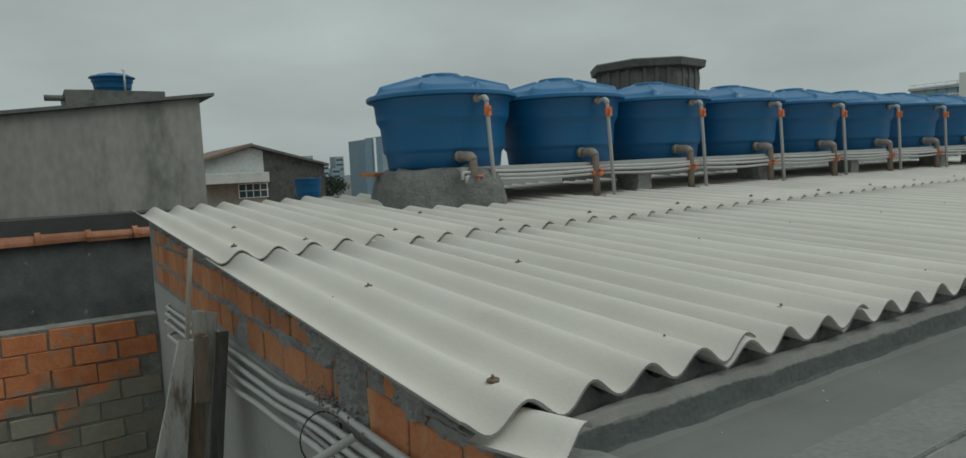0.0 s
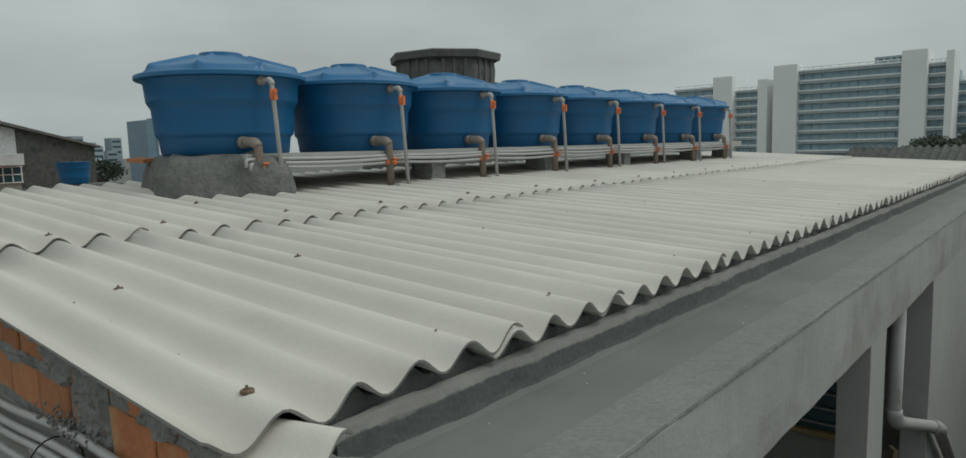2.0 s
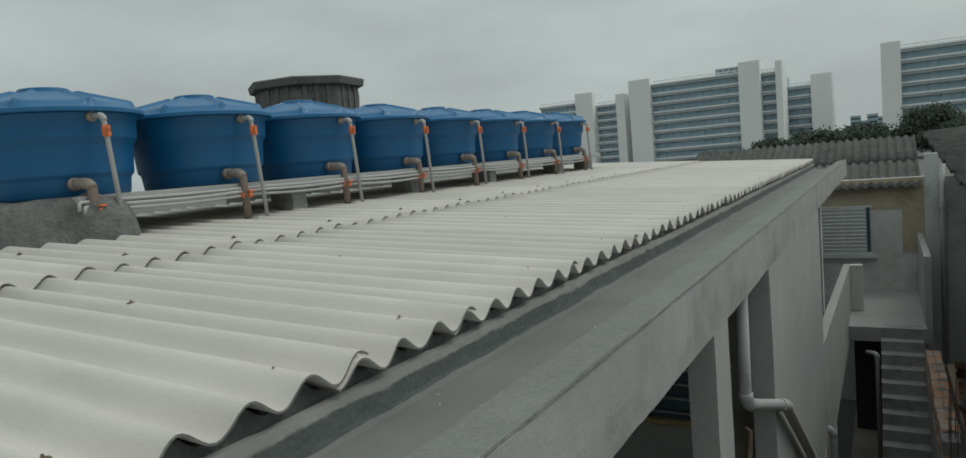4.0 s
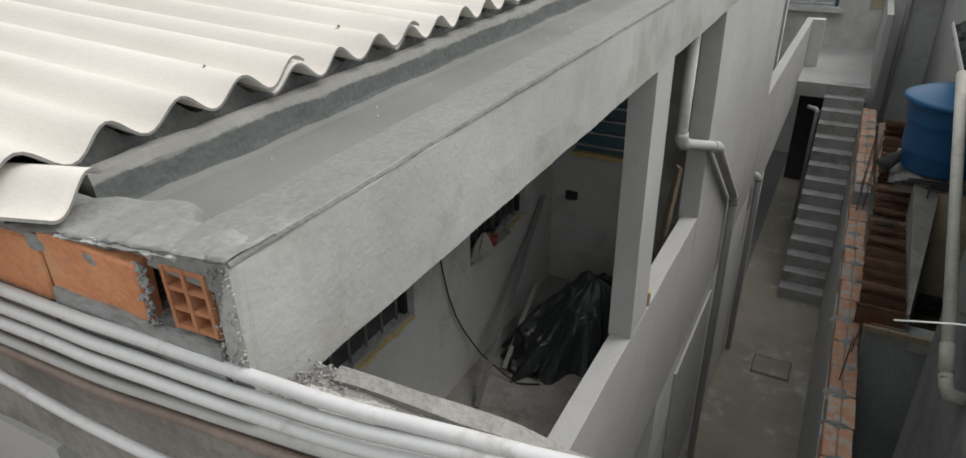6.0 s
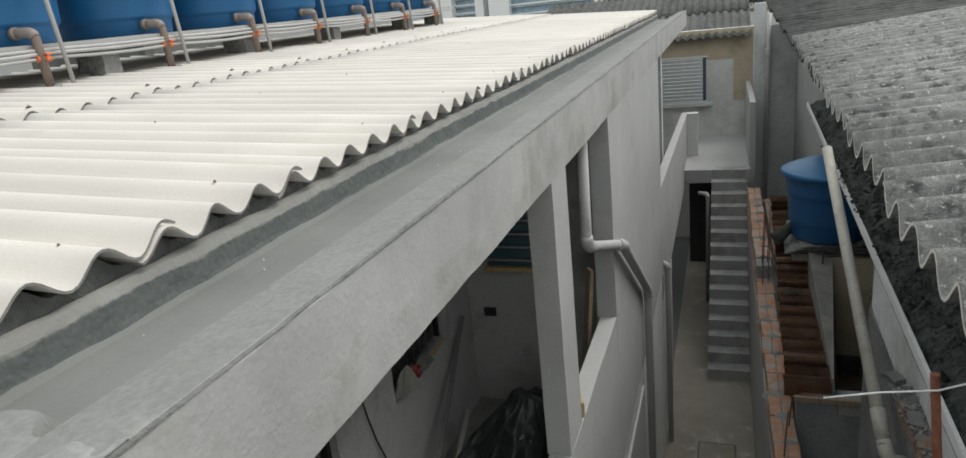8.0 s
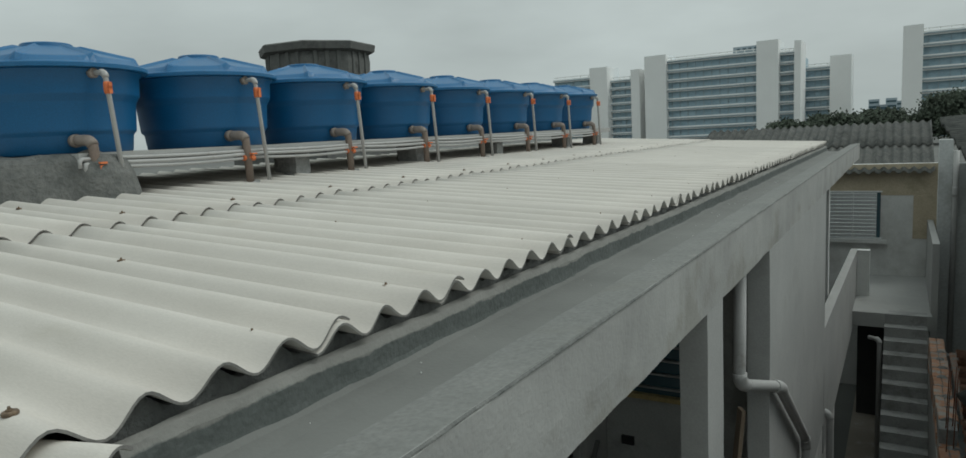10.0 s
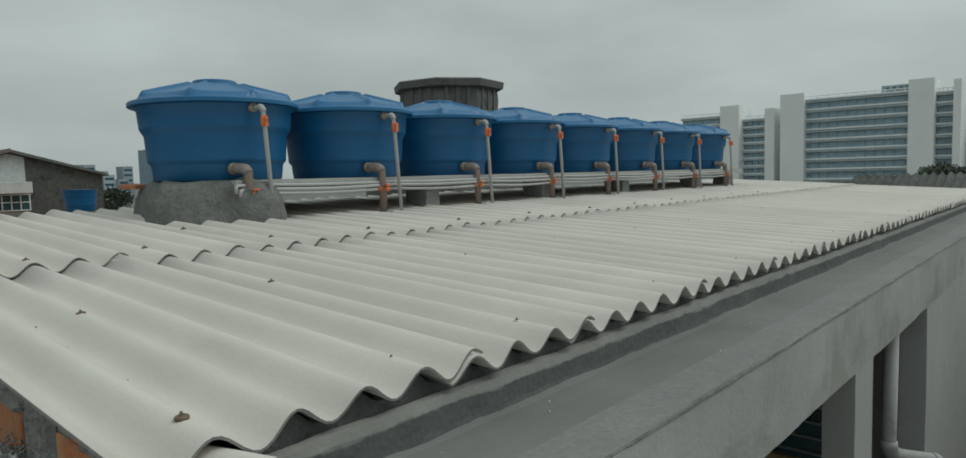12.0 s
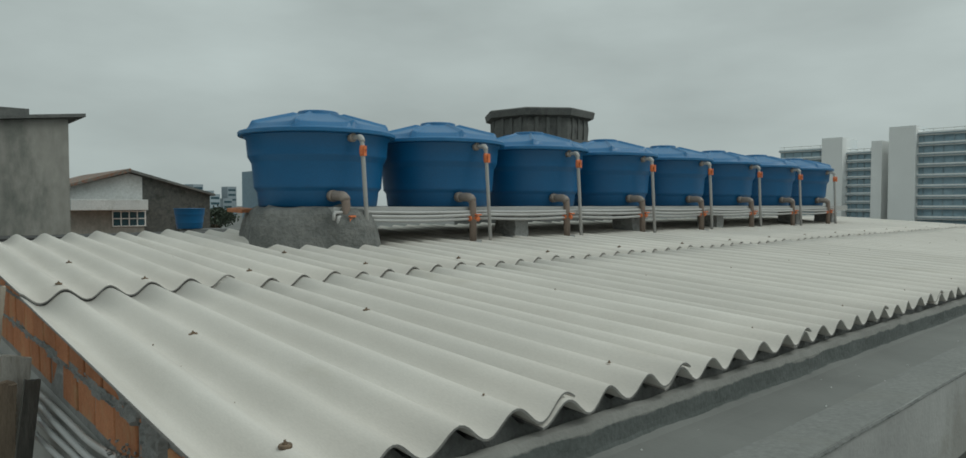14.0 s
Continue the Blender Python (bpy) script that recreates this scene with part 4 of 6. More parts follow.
for k, (knots, y, r, mat) in enumerate(PIPES):
    pts = []
    x = knots[0][0]
    while x < 1.75:
        dy = 0.05 * max(0.0, x - 0.2) + 0.003 * math.sin(x * 2.7 + 2 * k)
        pts.append((x, y + dy, sag(knots, x) + 0.002 * math.sin(x * 4.9 + k)))
        x += 0.08
    pts = [(pts[0][0] - 0.05, -0.02, pts[0][2] + 0.01), (pts[0][0] - 0.03, y * 0.7, pts[0][2] + 0.006)] + pts
    ob = thing("conduit", pts[5], "dusty rigid plastic conduit along the gable ledge", "pipe", "conduits on the gable")
    bm = tube(bmesh.new(), pts, r, 12)
    bm.transform(Matrix.Translation(-Vector(pts[5])))
    part("pipe_run", bm, mat, ob)
# the loose length that sticks out over the yard
ob = thing("loose_conduit", (-0.62, -0.09, 5.75), "hollow grey plastic conduit sticking out over the yard", "pipe")
a, b = Vector((-0.70, -0.10, 5.745)), Vector((-0.78, -0.53, 5.560))
bm = bmesh.new()
tube(bm, [a, b], 0.0135, 14, cap=False)
tube(bm, [b, b + (a - b) * 0.2], 0.011, 14, cap=False)
bm.transform(Matrix.Translation((0.62, 0.09, -5.75)))
part("pipe_run", bm, M_PVC, ob)
ob = thing("cable_tie", (-0.98, -0.10, 5.665), "thin black wire tied round the conduits", "wire")
bm = bmesh.new()
tube(bm, [(0.0, 0.07 * math.cos(2 * math.pi * i / 20) - 0.0, 0.085 * math.sin(2 * math.pi * i / 20) - 0.01) for i in range(21)], 0.0025, 6)
part("loop", bm, M_BLACK, ob)
# ---- planks leaning in the yard ----
def plank(x0, x1, top_a, top_b, low_a, low_b, thick, mat, label, seed):
    """A leaning board: its two upper and two lower corners as (y, z), the upper ones at x0, the lower ones at x1."""
    bm = bmesh.new()
    n, m = 26, 4
    grid = []
    for k in range(2):
        g = []
        for i in range(n + 1):
            t = i / n
            row = []
            for j in range(m + 1):
                u = j / m
                y = (top_a[0] * (1 - t) + low_a[0] * t) * (1 - u) + (top_b[0] * (1 - t) + low_b[0] * t) * u - 0.05
                z = (top_a[1] * (1 - t) + low_a[1] * t) * (1 - u) + (top_b[1] * (1 - t) + low_b[1] * t) * u
                chip = 0.012 * noise.noise(Vector((u * 9 + seed, k, 2))) if i == 0 else 0.0
                side = (0.003 * noise.noise(Vector((t * 22, seed, u * 3)))) if j in (0, m) else 0.0
                row.append(bm.verts.new((x0 * (1 - t) + x1 * t - thick * k + 0.003 * noise.noise(Vector((t * 8, u * 5, seed))), y + side, z + chip)))
            g.append(row)
        grid.append(g)
    for g in grid:
        for i in range(n):
            for j in range(m):
                bm.faces.new((g[i][j], g[i][j + 1], g[i + 1][j + 1], g[i + 1][j]))
    f, r = grid
    for i in range(n):
        for j in (0, m):
            bm.faces.new((f[i][j], f[i + 1][j], r[i + 1][j], r[i][j]))
    for j in range(m):
        for i in (0, n):
            bm.faces.new((f[i][j], f[i][j + 1], r[i][j + 1], r[i][j]))
    return tagged(part("plank", bm, mat), label, "plank", "planks leaning on the gable")


plank(-2.20, -2.62, (-0.262, 5.780), (-0.191, 5.770), (-0.89, 3.00), (-0.51, 3.00), 0.028, M_WOOD, "pale weathered formwork board leaning on the gable", 1)
plank(-2.24, -2.60, (-0.186, 5.783), (-0.136, 5.776), (-0.50, 3.00), (-0.33, 3.00), 0.03, M_WOOD_DARK, "brown splintered board leaning on the gable", 2)
plank(-2.17, -2.19, (-0.200, 5.79), (-0.140, 5.785), (-0.215, 5.48), (-0.150, 5.475), 0.026, M_WOOD_DARK, "short brown offcut of board among the planks", 3)
plank(-2.29, -2.60, (-0.178, 5.888), (-0.070, 5.862), (-0.36, 3.00), (-0.26, 3.00), 0.025, M_WOOD, "pale weathered formwork board leaning on the gable", 4)
plank(-2.08, -2.24, (-0.125, 5.815), (-0.070, 5.808), (-0.43, 3.00), (-0.36, 3.00), 0.03, M_WOOD_OLD, "dark weathered board leaning on the gable", 5)
plank(-2.30, -2.30, (-0.172, 6.175), (-0.153, 6.174), (-0.300, 5.00), (-0.281, 5.00), 0.02, M_BATTEN, "thin pale upright batten against the gable", 6)
structure("floor_yard", rough_box(-5.0, 3.2, -6.0, -0.02, 2.9, 3.0, 0.5, 0.01, 95), M_FLOOR, "bare cement yard floor", "floor")

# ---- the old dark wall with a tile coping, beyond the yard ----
# Dark surfaces behind the coping; the gap's shade is in their colour.
structure("dark_flat_roof", rough_box(-14.0, -7.76, -9.0, 8.0, 5.75, 5.95, 0.8, 0.02, 98), M_SHADE_DARK, "near-black flat surface giving the dark band behind the coping", "roof")
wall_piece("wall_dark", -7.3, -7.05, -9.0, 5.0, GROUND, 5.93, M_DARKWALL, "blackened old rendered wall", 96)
wall_piece("wall_dark_back", -7.75, -7.6, -9.0, 5.0, GROUND, 6.16, M_SHADE_DARK, "dark strip behind the coping standing in for a shaded gap", 99)
coping = thing("tile_coping", (-7.12, -2.0, 5.92), "row of orange clay coping tiles on a dark wall", "coping")
tile_me = None
for i in range(22):
    if tile_me is None:
        bm = bmesh.new()
        n = 8
        rr = []
        for u, (rad, yy) in enumerate(((0.105, 0.0), (0.105, 0.05), (0.085, 0.055), (0.08, 0.47))):
            rr.append([bm.verts.new((rad * math.cos(math.pi * j / n), yy, rad * math.sin(math.pi * j / n) * 0.75)) for j in range(n + 1)])
        for q, w in zip(rr, rr[1:]):
            for j in range(n):
                bm.faces.new((q[j], q[j + 1], w[j + 1], w[j]))
        ext = bmesh.ops.solidify(bm, geom=bm.faces[:], thickness=0.012)
        tile_me = mesh_of("tile", bm, M_COPING)
    ob = new("tile", tile_me)
    ob.parent = coping
    ob.matrix_basis = pose(random.uniform(-0.008, 0.008), -6.3 + 0.44 * i, random.uniform(-0.004, 0.006), random.uniform(-0.8, 0.8), 0, random.uniform(-1.5, 1.5)) @ Matrix.Diagonal((1.5, 1.0, 1.5, 1))

# ---- grey building beyond ----
gb = thing("grey_building", (-14.2, -2.2, 0.68), "tall blank grey rendered building with mossy streaks", "building")
bm = bmesh.new()
hexa(bm, ((-5, -8, 0), (0, -8, 0), (0, 4.47, 0), (-5, 4.47, 0), (-5, -8, 6.17), (0, -8, 6.17), (0, 4.47, 7.52), (-5, 4.47, 7.52)))
part("wall", bm, M_STREAKED, gb)
bm = bmesh.new()
hexa(bm, ((-5.1, -8, 6.18), (0.12, -8, 6.18), (0.12, 4.75, 7.555), (-5.1, 4.75, 7.555), (-5.1, -8, 6.26), (0.12, -8, 6.26), (0.12, 4.75, 7.62), (-5.1, 4.75, 7.62)))
part("roof", bm, M_CONC_OLD, gb, "thin dark concrete roof edge")
part("parapet", rough_box(-2.6, -0.6, 2.1, 3.92, 7.2, 7.71, 0.4, 0.01, 97), M_CONC_OLD, gb)
part("spout", tube(bmesh.new(), [(-0.7, 1.75, 7.55), (-0.7, 2.12, 7.55)], 0.06, 8), M_CONC_OLD, gb)
small = thing("water_tank", (-15.3, 0.80, 8.40), "small round blue water tank on a grey roof", "water tank")
bm = tank_body()
bm.transform(Matrix.Diagonal((0.71, 0.71, 0.53, 1)))
part("body", bm, M_TANK, small)
bm = lid_mesh()
bm.transform(Matrix.Diagonal((0.71, 0.71, 0.53, 1)))
part("lid", bm, M_LID, small)
part("inlet_pipe", tube(bmesh.new(), [(0.46, 0.18, -0.05), (0.48, 0.18, 0.40), (0.40, 0.16, 0.42)], 0.02, 8), M_PVC_WHITE, small)
# ---- veranda contents ----
for i, (ya, yb) in enumerate(((1.15, 2.25), (2.95, 3.85))):
    win = thing("window_frame", (-0.83, ya, 4.05), "dark steel-barred window with smeared cement", "window", kind="structure")
    w = yb - ya
    part("glass", soft_box(-0.02, -0.012, 0.02, w - 0.02, 0.02, 1.08, 0.0), M_PANE, win)
    for nm, bx in (("sill", (-0.03, 0.05, 0.0, w, 0.0, 0.035)), ("head", (-0.03, 0.03, 0.0, w, 1.065, 1.1)), ("jamb", (-0.03, 0.03, 0.0, 0.035, 0.035, 1.065)), ("jamb", (-0.03, 0.03, w - 0.035, w, 0.035, 1.065))):
        part(nm, soft_box(*bx, 0.004), M_MORTAR if nm == "sill" else M_BLACK, win)
    for b in range(9):
        part("bar", tube(bmesh.new(), [(0.015, 0.1 + b * (w - 0.2) / 6, 0.03), (0.015, 0.1 + b * (w - 0.2) / 6, 1.07)], 0.008, 6), M_STEEL, win)
    bm = rough_box(0.045, 0.078, 0.1, w, -0.012, 0.014, 0.03, 0.014, 110 + i)
    part("foam", bm, M_YELLOW, win, "yellow expanding foam along the sill")
win = thing("window_frame", (-0.55, 4.40, 4.45), "dark louvred window high in the end wall", "window", kind="structure")
part("recess", soft_box(0.0, 0.52, -0.012, 0.0, 0.0, 0.55, 0.0), M_GLASSDARK, win)
for b in range(5):
    part("louvre", soft_box(0.01, 0.51, -0.045, -0.012, 0.05 + b * 0.11, 0.065 + b * 0.11, 0.002), M_STEEL, win)
part("sill", soft_box(-0.02, 0.54, -0.06, 0.0, -0.04, -0.002, 0.004), M_YELLOW, win)
ob = part("junction_box", soft_box(-0.62, -0.52, 4.375, 4.401, 4.0, 4.07, 0.004), M_BLACK)
tagged(ob, "empty electrical box let into the end wall", "electrical box")
# torn cement bags lying in the second window
ob = heap("cement_bag", (-0.74, 3.12, 4.07), 0.06, 0.12, 0.15, 7.0, M_GREYWALL, "crumpled empty cement bag in the window", "bag", 14, lump=0.8)
heap("cement_bag", (-0.75, 3.40, 4.07), 0.055, 0.15, 0.09, 9.0, M_CONC_OLD, "crumpled dark plastic bag in the window", "bag", 14, lump=0.8)
ob = part("paint_cup", lathe(bmesh.new(), [(0.0, 0.0), (0.028, 0.0), (0.036, 0.07), (0.032, 0.07), (0.026, 0.006), (0.0, 0.006)], 16), M_CUP)
ob.matrix_basis = Matrix.Translation((-0.735, 3.26, 4.072))
tagged(ob, "small dark red plastic cup on the window sill", "cup")

# heap of black plastic sheeting on the veranda floor
bm = bmesh.new()
n, m = 44, 84


def crease(p, f, seed):
    return 1.0 - min(1.0, 2.6 * abs(noise.noise(p * f + Vector((seed, seed * 0.7, 1.3)))))


rings = [[bm.verts.new((0.08, 0.12, 0.50))]]
for i in range(1, n + 1):
    t = i / n
    ring = []
    for j in range(m):
        a = 2 * math.pi * j / m
        ca, sa = math.cos(a), math.sin(a)
        w = 1 + 0.30 * noise.noise(Vector((ca * 2.4, sa * 2.4, 3.0))) + 0.12 * noise.noise(Vector((ca * 6.0, sa * 6.0, 8.0)))
        x, y = 0.40 * ca * t * w + 0.08 * (1 - t), 0.66 * sa * t * w + 0.12 * (1 - t)
        tall = 0.34 + 0.28 * min(1.0, max(0.0, 0.5 + 0.9 * y + 0.35 * x))
        env = max(0.0, 1 - t ** 1.9)
        q = Vector((x, y, 0.0))
        fold = 0.10 * (crease(q, 2.0, 1.0) - 0.3) + 0.035 * (crease(q, 5.0, 5.0) - 0.4) + 0.008 * (crease(q, 12.0, 9.0) - 0.4)
        z = tall * env + fold * min(1.0, 3.0 * (1 - t) + 0.15)
        side = noise.noise_vector(q * 5.0 + Vector((0, 0, z * 4))) * 0.05 * math.sin(math.pi * t)
        ring.append(bm.verts.new((x + side.x, y + side.y, max(0.005, z))))
    rings.append(ring)
for q, w in zip(rings, rings[1:]):
    for j in range(m):
        k = (j + 1) % m
        if len(q) == 1:
            bm.faces.new((q[0], w[j], w[k]))
        else:
            bm.faces.new((q[j], w[j], w[k], q[k]))
sheeting = thing("plastic_sheeting", (-0.20, 3.58, UP), "crumpled heap of dusty black plastic sheeting on the floor", "tarpaulin")
ob = part("crumpled_sheet", bm, M_BLACKTARP, sheeting)
ob.matrix_basis = pose(0, 0, 0, 0, 0, -20)
bm = bmesh.new()
grid = []
for i in range(15):
    row = []
    for j in range(9):
        u, v = i / 14, j / 8
        p = Vector((-0.36 + 0.34 * v + 0.10 * u, -0.30 - 0.30 * u + 0.05 * v, 0.20 * (1 - u) ** 1.4 * (0.7 + 0.3 * v) + 0.05 * (crease(Vector((u, v, 0)), 3.0, 2.0) - 0.3) + 0.03))
        row.append(bm.verts.new((p.x, p.y, max(0.006, p.z))))
    grid.append(row)
for q, w in zip(grid, grid[1:]):
    for j in range(8):
        bm.faces.new((q[j], q[j + 1], w[j + 1], w[j]))
bmesh.ops.solidify(bm, geom=bm.faces[:], thickness=0.004)
part("loose_flap", bm, M_BLACKTARP, sheeting)
# hose, battens
bm = tube(bmesh.new(), [(-0.735, 2.50, 4.52), (-0.735, 2.53, 4.36), (-0.735, 2.57, 4.18), (-0.735, 2.62, 4.0), (-0.735, 2.70, 3.8), (-0.733, 2.79, 3.63), (-0.72, 2.87, 3.49), (-0.67, 2.92, 3.36), (-0.59, 2.95, 3.27), (-0.48, 2.93, 3.225), (-0.36, 2.90, 3.212), (-0.22, 2.96, 3.212)], 0.0055, 8)
tagged(part("cable", bm, M_BLACK), "black cable hanging from the window to the floor", "cable")


def stick(pa, pb, w, t, mat, label, category="batten", group=""):
    a, b = Vector(pa), Vector(pb)
    d = b - a
    ob = part(category.replace(" ", "_"), soft_box(-w / 2, w / 2, -t / 2, t / 2, 0, d.length, min(w, t) * 0.12), mat)
    ob.matrix_basis = Matrix.Translation(a) @ d.to_track_quat("Z", "Y").to_matrix().to_4x4()
    return tagged(ob, label, category, group)


stick((-0.51, 2.55, 3.21), (-0.735, 4.17, 4.09), 0.036, 0.018, M_CONC_OLD, "grey metal straightedge leaning on the veranda wall", "straightedge")
stick((-0.52, 3.0, 3.215), (-0.60, 3.75, 3.50), 0.035, 0.02, M_GREYWALL, "short pale batten behind the plastic heap", "batten")
stick((0.28, 3.66, 3.21), (0.41, 3.74, 4.70), 0.08, 0.025, M_WOOD_DARK, "brown board standing behind the parapet", "board")
ob = part("tape_roll", soft_box(-0.03, 0.03, -0.05, 0.05, 0.0, 0.09, 0.01), M_YELLOW)
ob.matrix_basis = pose(0.51, 2.68, PAR_Z, 0, 0, 20)
tagged(ob, "small cardboard packet on the parapet", "packet")

# ---- downpipes on the alley wall ----
def downpipe(name_pts, r, label):
    ob = thing("downpipe", name_pts[-1], label, "drainpipe", "downpipes on the alley wall")
    inv = Matrix.Translation(-Vector(name_pts[-1]))
    pts = [name_pts[0]]
    for a, b, c in zip(name_pts, name_pts[1:], name_pts[2:]):
        pts += pipe_bend(a, b, c, r * 1.6, 4)
    pts.append(name_pts[-1])
    bm = tube(bmesh.new(), pts, r, 14)
    bm.transform(inv)
    part("pipe_run", bm, M_PVC, ob)
    for a, b, c in zip(name_pts, name_pts[1:], name_pts[2:]):
        bm = tube(bmesh.new(), pipe_bend(a, b, c, r * 2.0, 5), r * 1.16, 14)
        bm.transform(inv)
        part("elbow", bm, M_PVC, ob)
    return ob


downpipe([(0.44, 3.55, 5.69), (0.44, 3.52, 4.94), (0.60, 3.96, 4.80), (0.60, 5.42, 3.83), (0.60, 5.42, GROUND)], 0.036, "pale grey drainpipe with dirty elbows from the gutter")
downpipe([(0.44, 7.75, 3.17), (0.60, 7.72, 3.17), (0.60, 7.72, GROUND)], 0.036, "short pale grey drainpipe down the alley wall")
downpipe([(0.82, 12.4, 2.75), (0.98, 12.3, 2.75), (0.98, 12.3, GROUND)], 0.035, "grey drainpipe beside the landing")
hatch = thing("drain_hatch", (1.188, 7.54, GROUND), "square cement drain cover set in the alley floor", "drain cover")
part("cover", rough_box(-0.21, 0.21, -0.18, 0.18, 0.0, 0.014, 0.1, 0.002, 120), M_FLOOR, hatch)
for bx in ((-0.24, 0.24, -0.21, -0.185), (-0.24, 0.24, 0.185, 0.21), (-0.24, -0.215, -0.21, 0.21), (0.215, 0.24, -0.21, 0.21)):
    part("rim", soft_box(*bx, 0.0, 0.008, 0.002), M_CONC_OLD, hatch)
wall_piece("wall_alley_lower_white", 0.44, 0.56, 3.9, 5.3, 1.2, 2.9, M_RENDER_PALE, "pale rendered panel low on the alley wall", 121)
# Dark panel added where the passage under the landing lies in shade.
wall_piece("shade_under_landing", 0.56, 1.05, 14.4, 14.55, GROUND, 2.9, M_SHADE_DARK, "dark panel in place of the shaded opening under the landing", 122)

# ---- rear house ----
rear = thing("rear_house", (0.0, 16.0, GROUND), "low rear house with a dark old corrugated roof", "house")
bm = bmesh.new()
quad_box(bm, -3.0, 2.0, -0.012, 0.0, 4.2, 4.85)
part("upper_wall", bm, M_BEIGE, rear, "beige painted band under the eave")
part("side_patch", rough_box(1.45, 2.0, -0.02, 0.0, 3.3, 4.2, 0.2, 0.004, 123), M_BEIGE, rear)


def rear_z(x):
    return 5.32 + (x - 0.0) * 0.30


for i in range(5):
    ya = -1.95 + i * 1.0
    for j in range(2):
        bm = sheet_mesh("roof_sheet", ya, ya + 1.06, 0.0 + 1.55 * j, 1.62 + 1.55 * j, M_FIBRE_DARK, 0.02 * j, 0.02 * j + 0.012, per=8, nx=3, seed=i + 9 * j, zf=rear_z, amp=0.03)
        bm.transform(Matrix.Translation((0, -16.0, -GROUND)) @ Matrix.Translation((0, 15.75, 0)) @ pose(0, 0, 0, 0, 0, 90) @ Matrix.Translation((0, 0.15, 0)))
        part("roof_sheet", bm, M_FIBRE_DARK, rear)
shut = thing("louvred_window", (0.37, 15.99, 3.905), "white aluminium louvred window", "window")
part("pane", soft_box(-0.5, 0.5, -0.01, 0.0, 0.0, 0.96, 0.0), M_GLASSDARK, shut)
for i in range(12):
    ob = part("slat", soft_box(-0.49, 0.43, -0.014, 0.014, -0.036, 0.036, 0.003, 1), M_SHUTTER, shut)
    ob.matrix_basis = pose(0, -0.03, 0.045 + i * 0.079, 28, 0, 0)
for bx in ((-0.53, 0.53, -0.05, -0.0, -0.03, 0.0), (-0.53, 0.53, -0.05, 0.0, 0.96, 0.99), (-0.53, -0.49, -0.05, 0.0, 0.0, 0.96), (-0.03, 0.0, -0.052, -0.012, 0.0, 0.96)):
    part("frame", soft_box(*bx, 0.004), M_SHUTTER, shut)
part("sill", soft_box(-0.6, 0.62, -0.08, 0.0, -0.12, -0.04, 0.006), M_RENDER, shut)
wall_piece("wall_rear_return", 1.70, 1.80, 12.9, 16.0, 2.6, 4.3, M_RENDER_PALE, "cement wall beside the landing", 124)
wall_piece("column_rear", 1.82, 2.03, 14.75, 15.05, GROUND, 5.95, M_HOUSE, "tall weathered concrete column", 125)
wall_piece("wall_rear_side", 2.03, 2.75, 14.9, 15.1, GROUND, 5.5, M_HOUSE, "old grey rendered wall", 126)
wall_piece("wall_rear_side_b", 2.63, 2.76, 9.6, 14.9, GROUND, 5.19, M_RENDER_PALE, "pale rendered side wall of the neighbour", 127)
downpipe([(2.08, 14.7, 5.75), (2.08, 14.7, 5.0), (2.08, 14.7, GROUND)], 0.045, "long pale plastic drainpipe up the neighbour's wall")

# ---- the neighbour's yard beyond the boundary wall ----
def slant(x, y):
    """The neighbour's wall runs a little askew."""
    return x - 0.03 + 0.033 * (y - 2.0)


bm = bmesh.new()
hexa(bm, ((slant(2.06, 0.2), 0.2, 4.5), (slant(2.18, 0.2), 0.2, 4.5), (slant(2.18, 3.75), 3.75, 4.5), (slant(2.06, 3.75), 3.75, 4.5), (slant(2.06, 0.2), 0.2, 4.76), (slant(2.10, 0.2), 0.2, 4.66), (slant(2.10, 3.75), 3.75, 4.66), (slant(2.06, 3.75), 3.75, 4.76)))
# Dark base added below the wall; the pit's shade is in its colour.
structure("wall_neighbour_base", rough_box(2.075, 2.18, -0.5, 3.75, GROUND, 4.5, 0.25, 0.008, 133), M_DAMP_SHADE, "damp base of the neighbour's wall, its black standing in for shade", "wall")
structure("wall_neighbour", bm, M_HOUSE, "pale rendered neighbour's wall", "wall")
bm = bmesh.new()
hexa(bm, ((slant(2.058, 0.2), 0.2, 4.77), (slant(2.075, 0.2), 0.2, 4.77), (slant(2.075, 9.4), 9.4, 4.77), (slant(2.058, 9.4), 9.4, 4.77), (slant(2.058, 0.2), 0.2, 4.82), (slant(2.075, 0.2), 0.2, 4.82), (slant(2.075, 9.4), 9.4, 4.82), (slant(2.058, 9.4), 9.4, 4.82)))
structure("trim_gutter_edge", bm, M_SHUTTER, "worn white metal gutter edge", "trim")
# choked gutter
bm = bmesh.new()
nx, ny = 16, 150
grid = []
for j in range(ny + 1):
    y = 0.2 + 9.2 * j / ny
    row = []
    for i in range(nx + 1):
        u = i / nx
        x = slant(2.07, y) + 0.75 * u
        z = 4.80 - 0.03 * (1 - u) + 0.42 * u ** 1.3 + 0.07 * noise.noise(Vector((x * 6, y * 6, 1))) + 0.05 * noise.noise(Vector((x * 17, y * 17, 4))) + 0.025 * noise.noise(Vector((x * 43, y * 43, 4)))
        row.append(bm.verts.new((x, y, z)))
    grid.append(row)
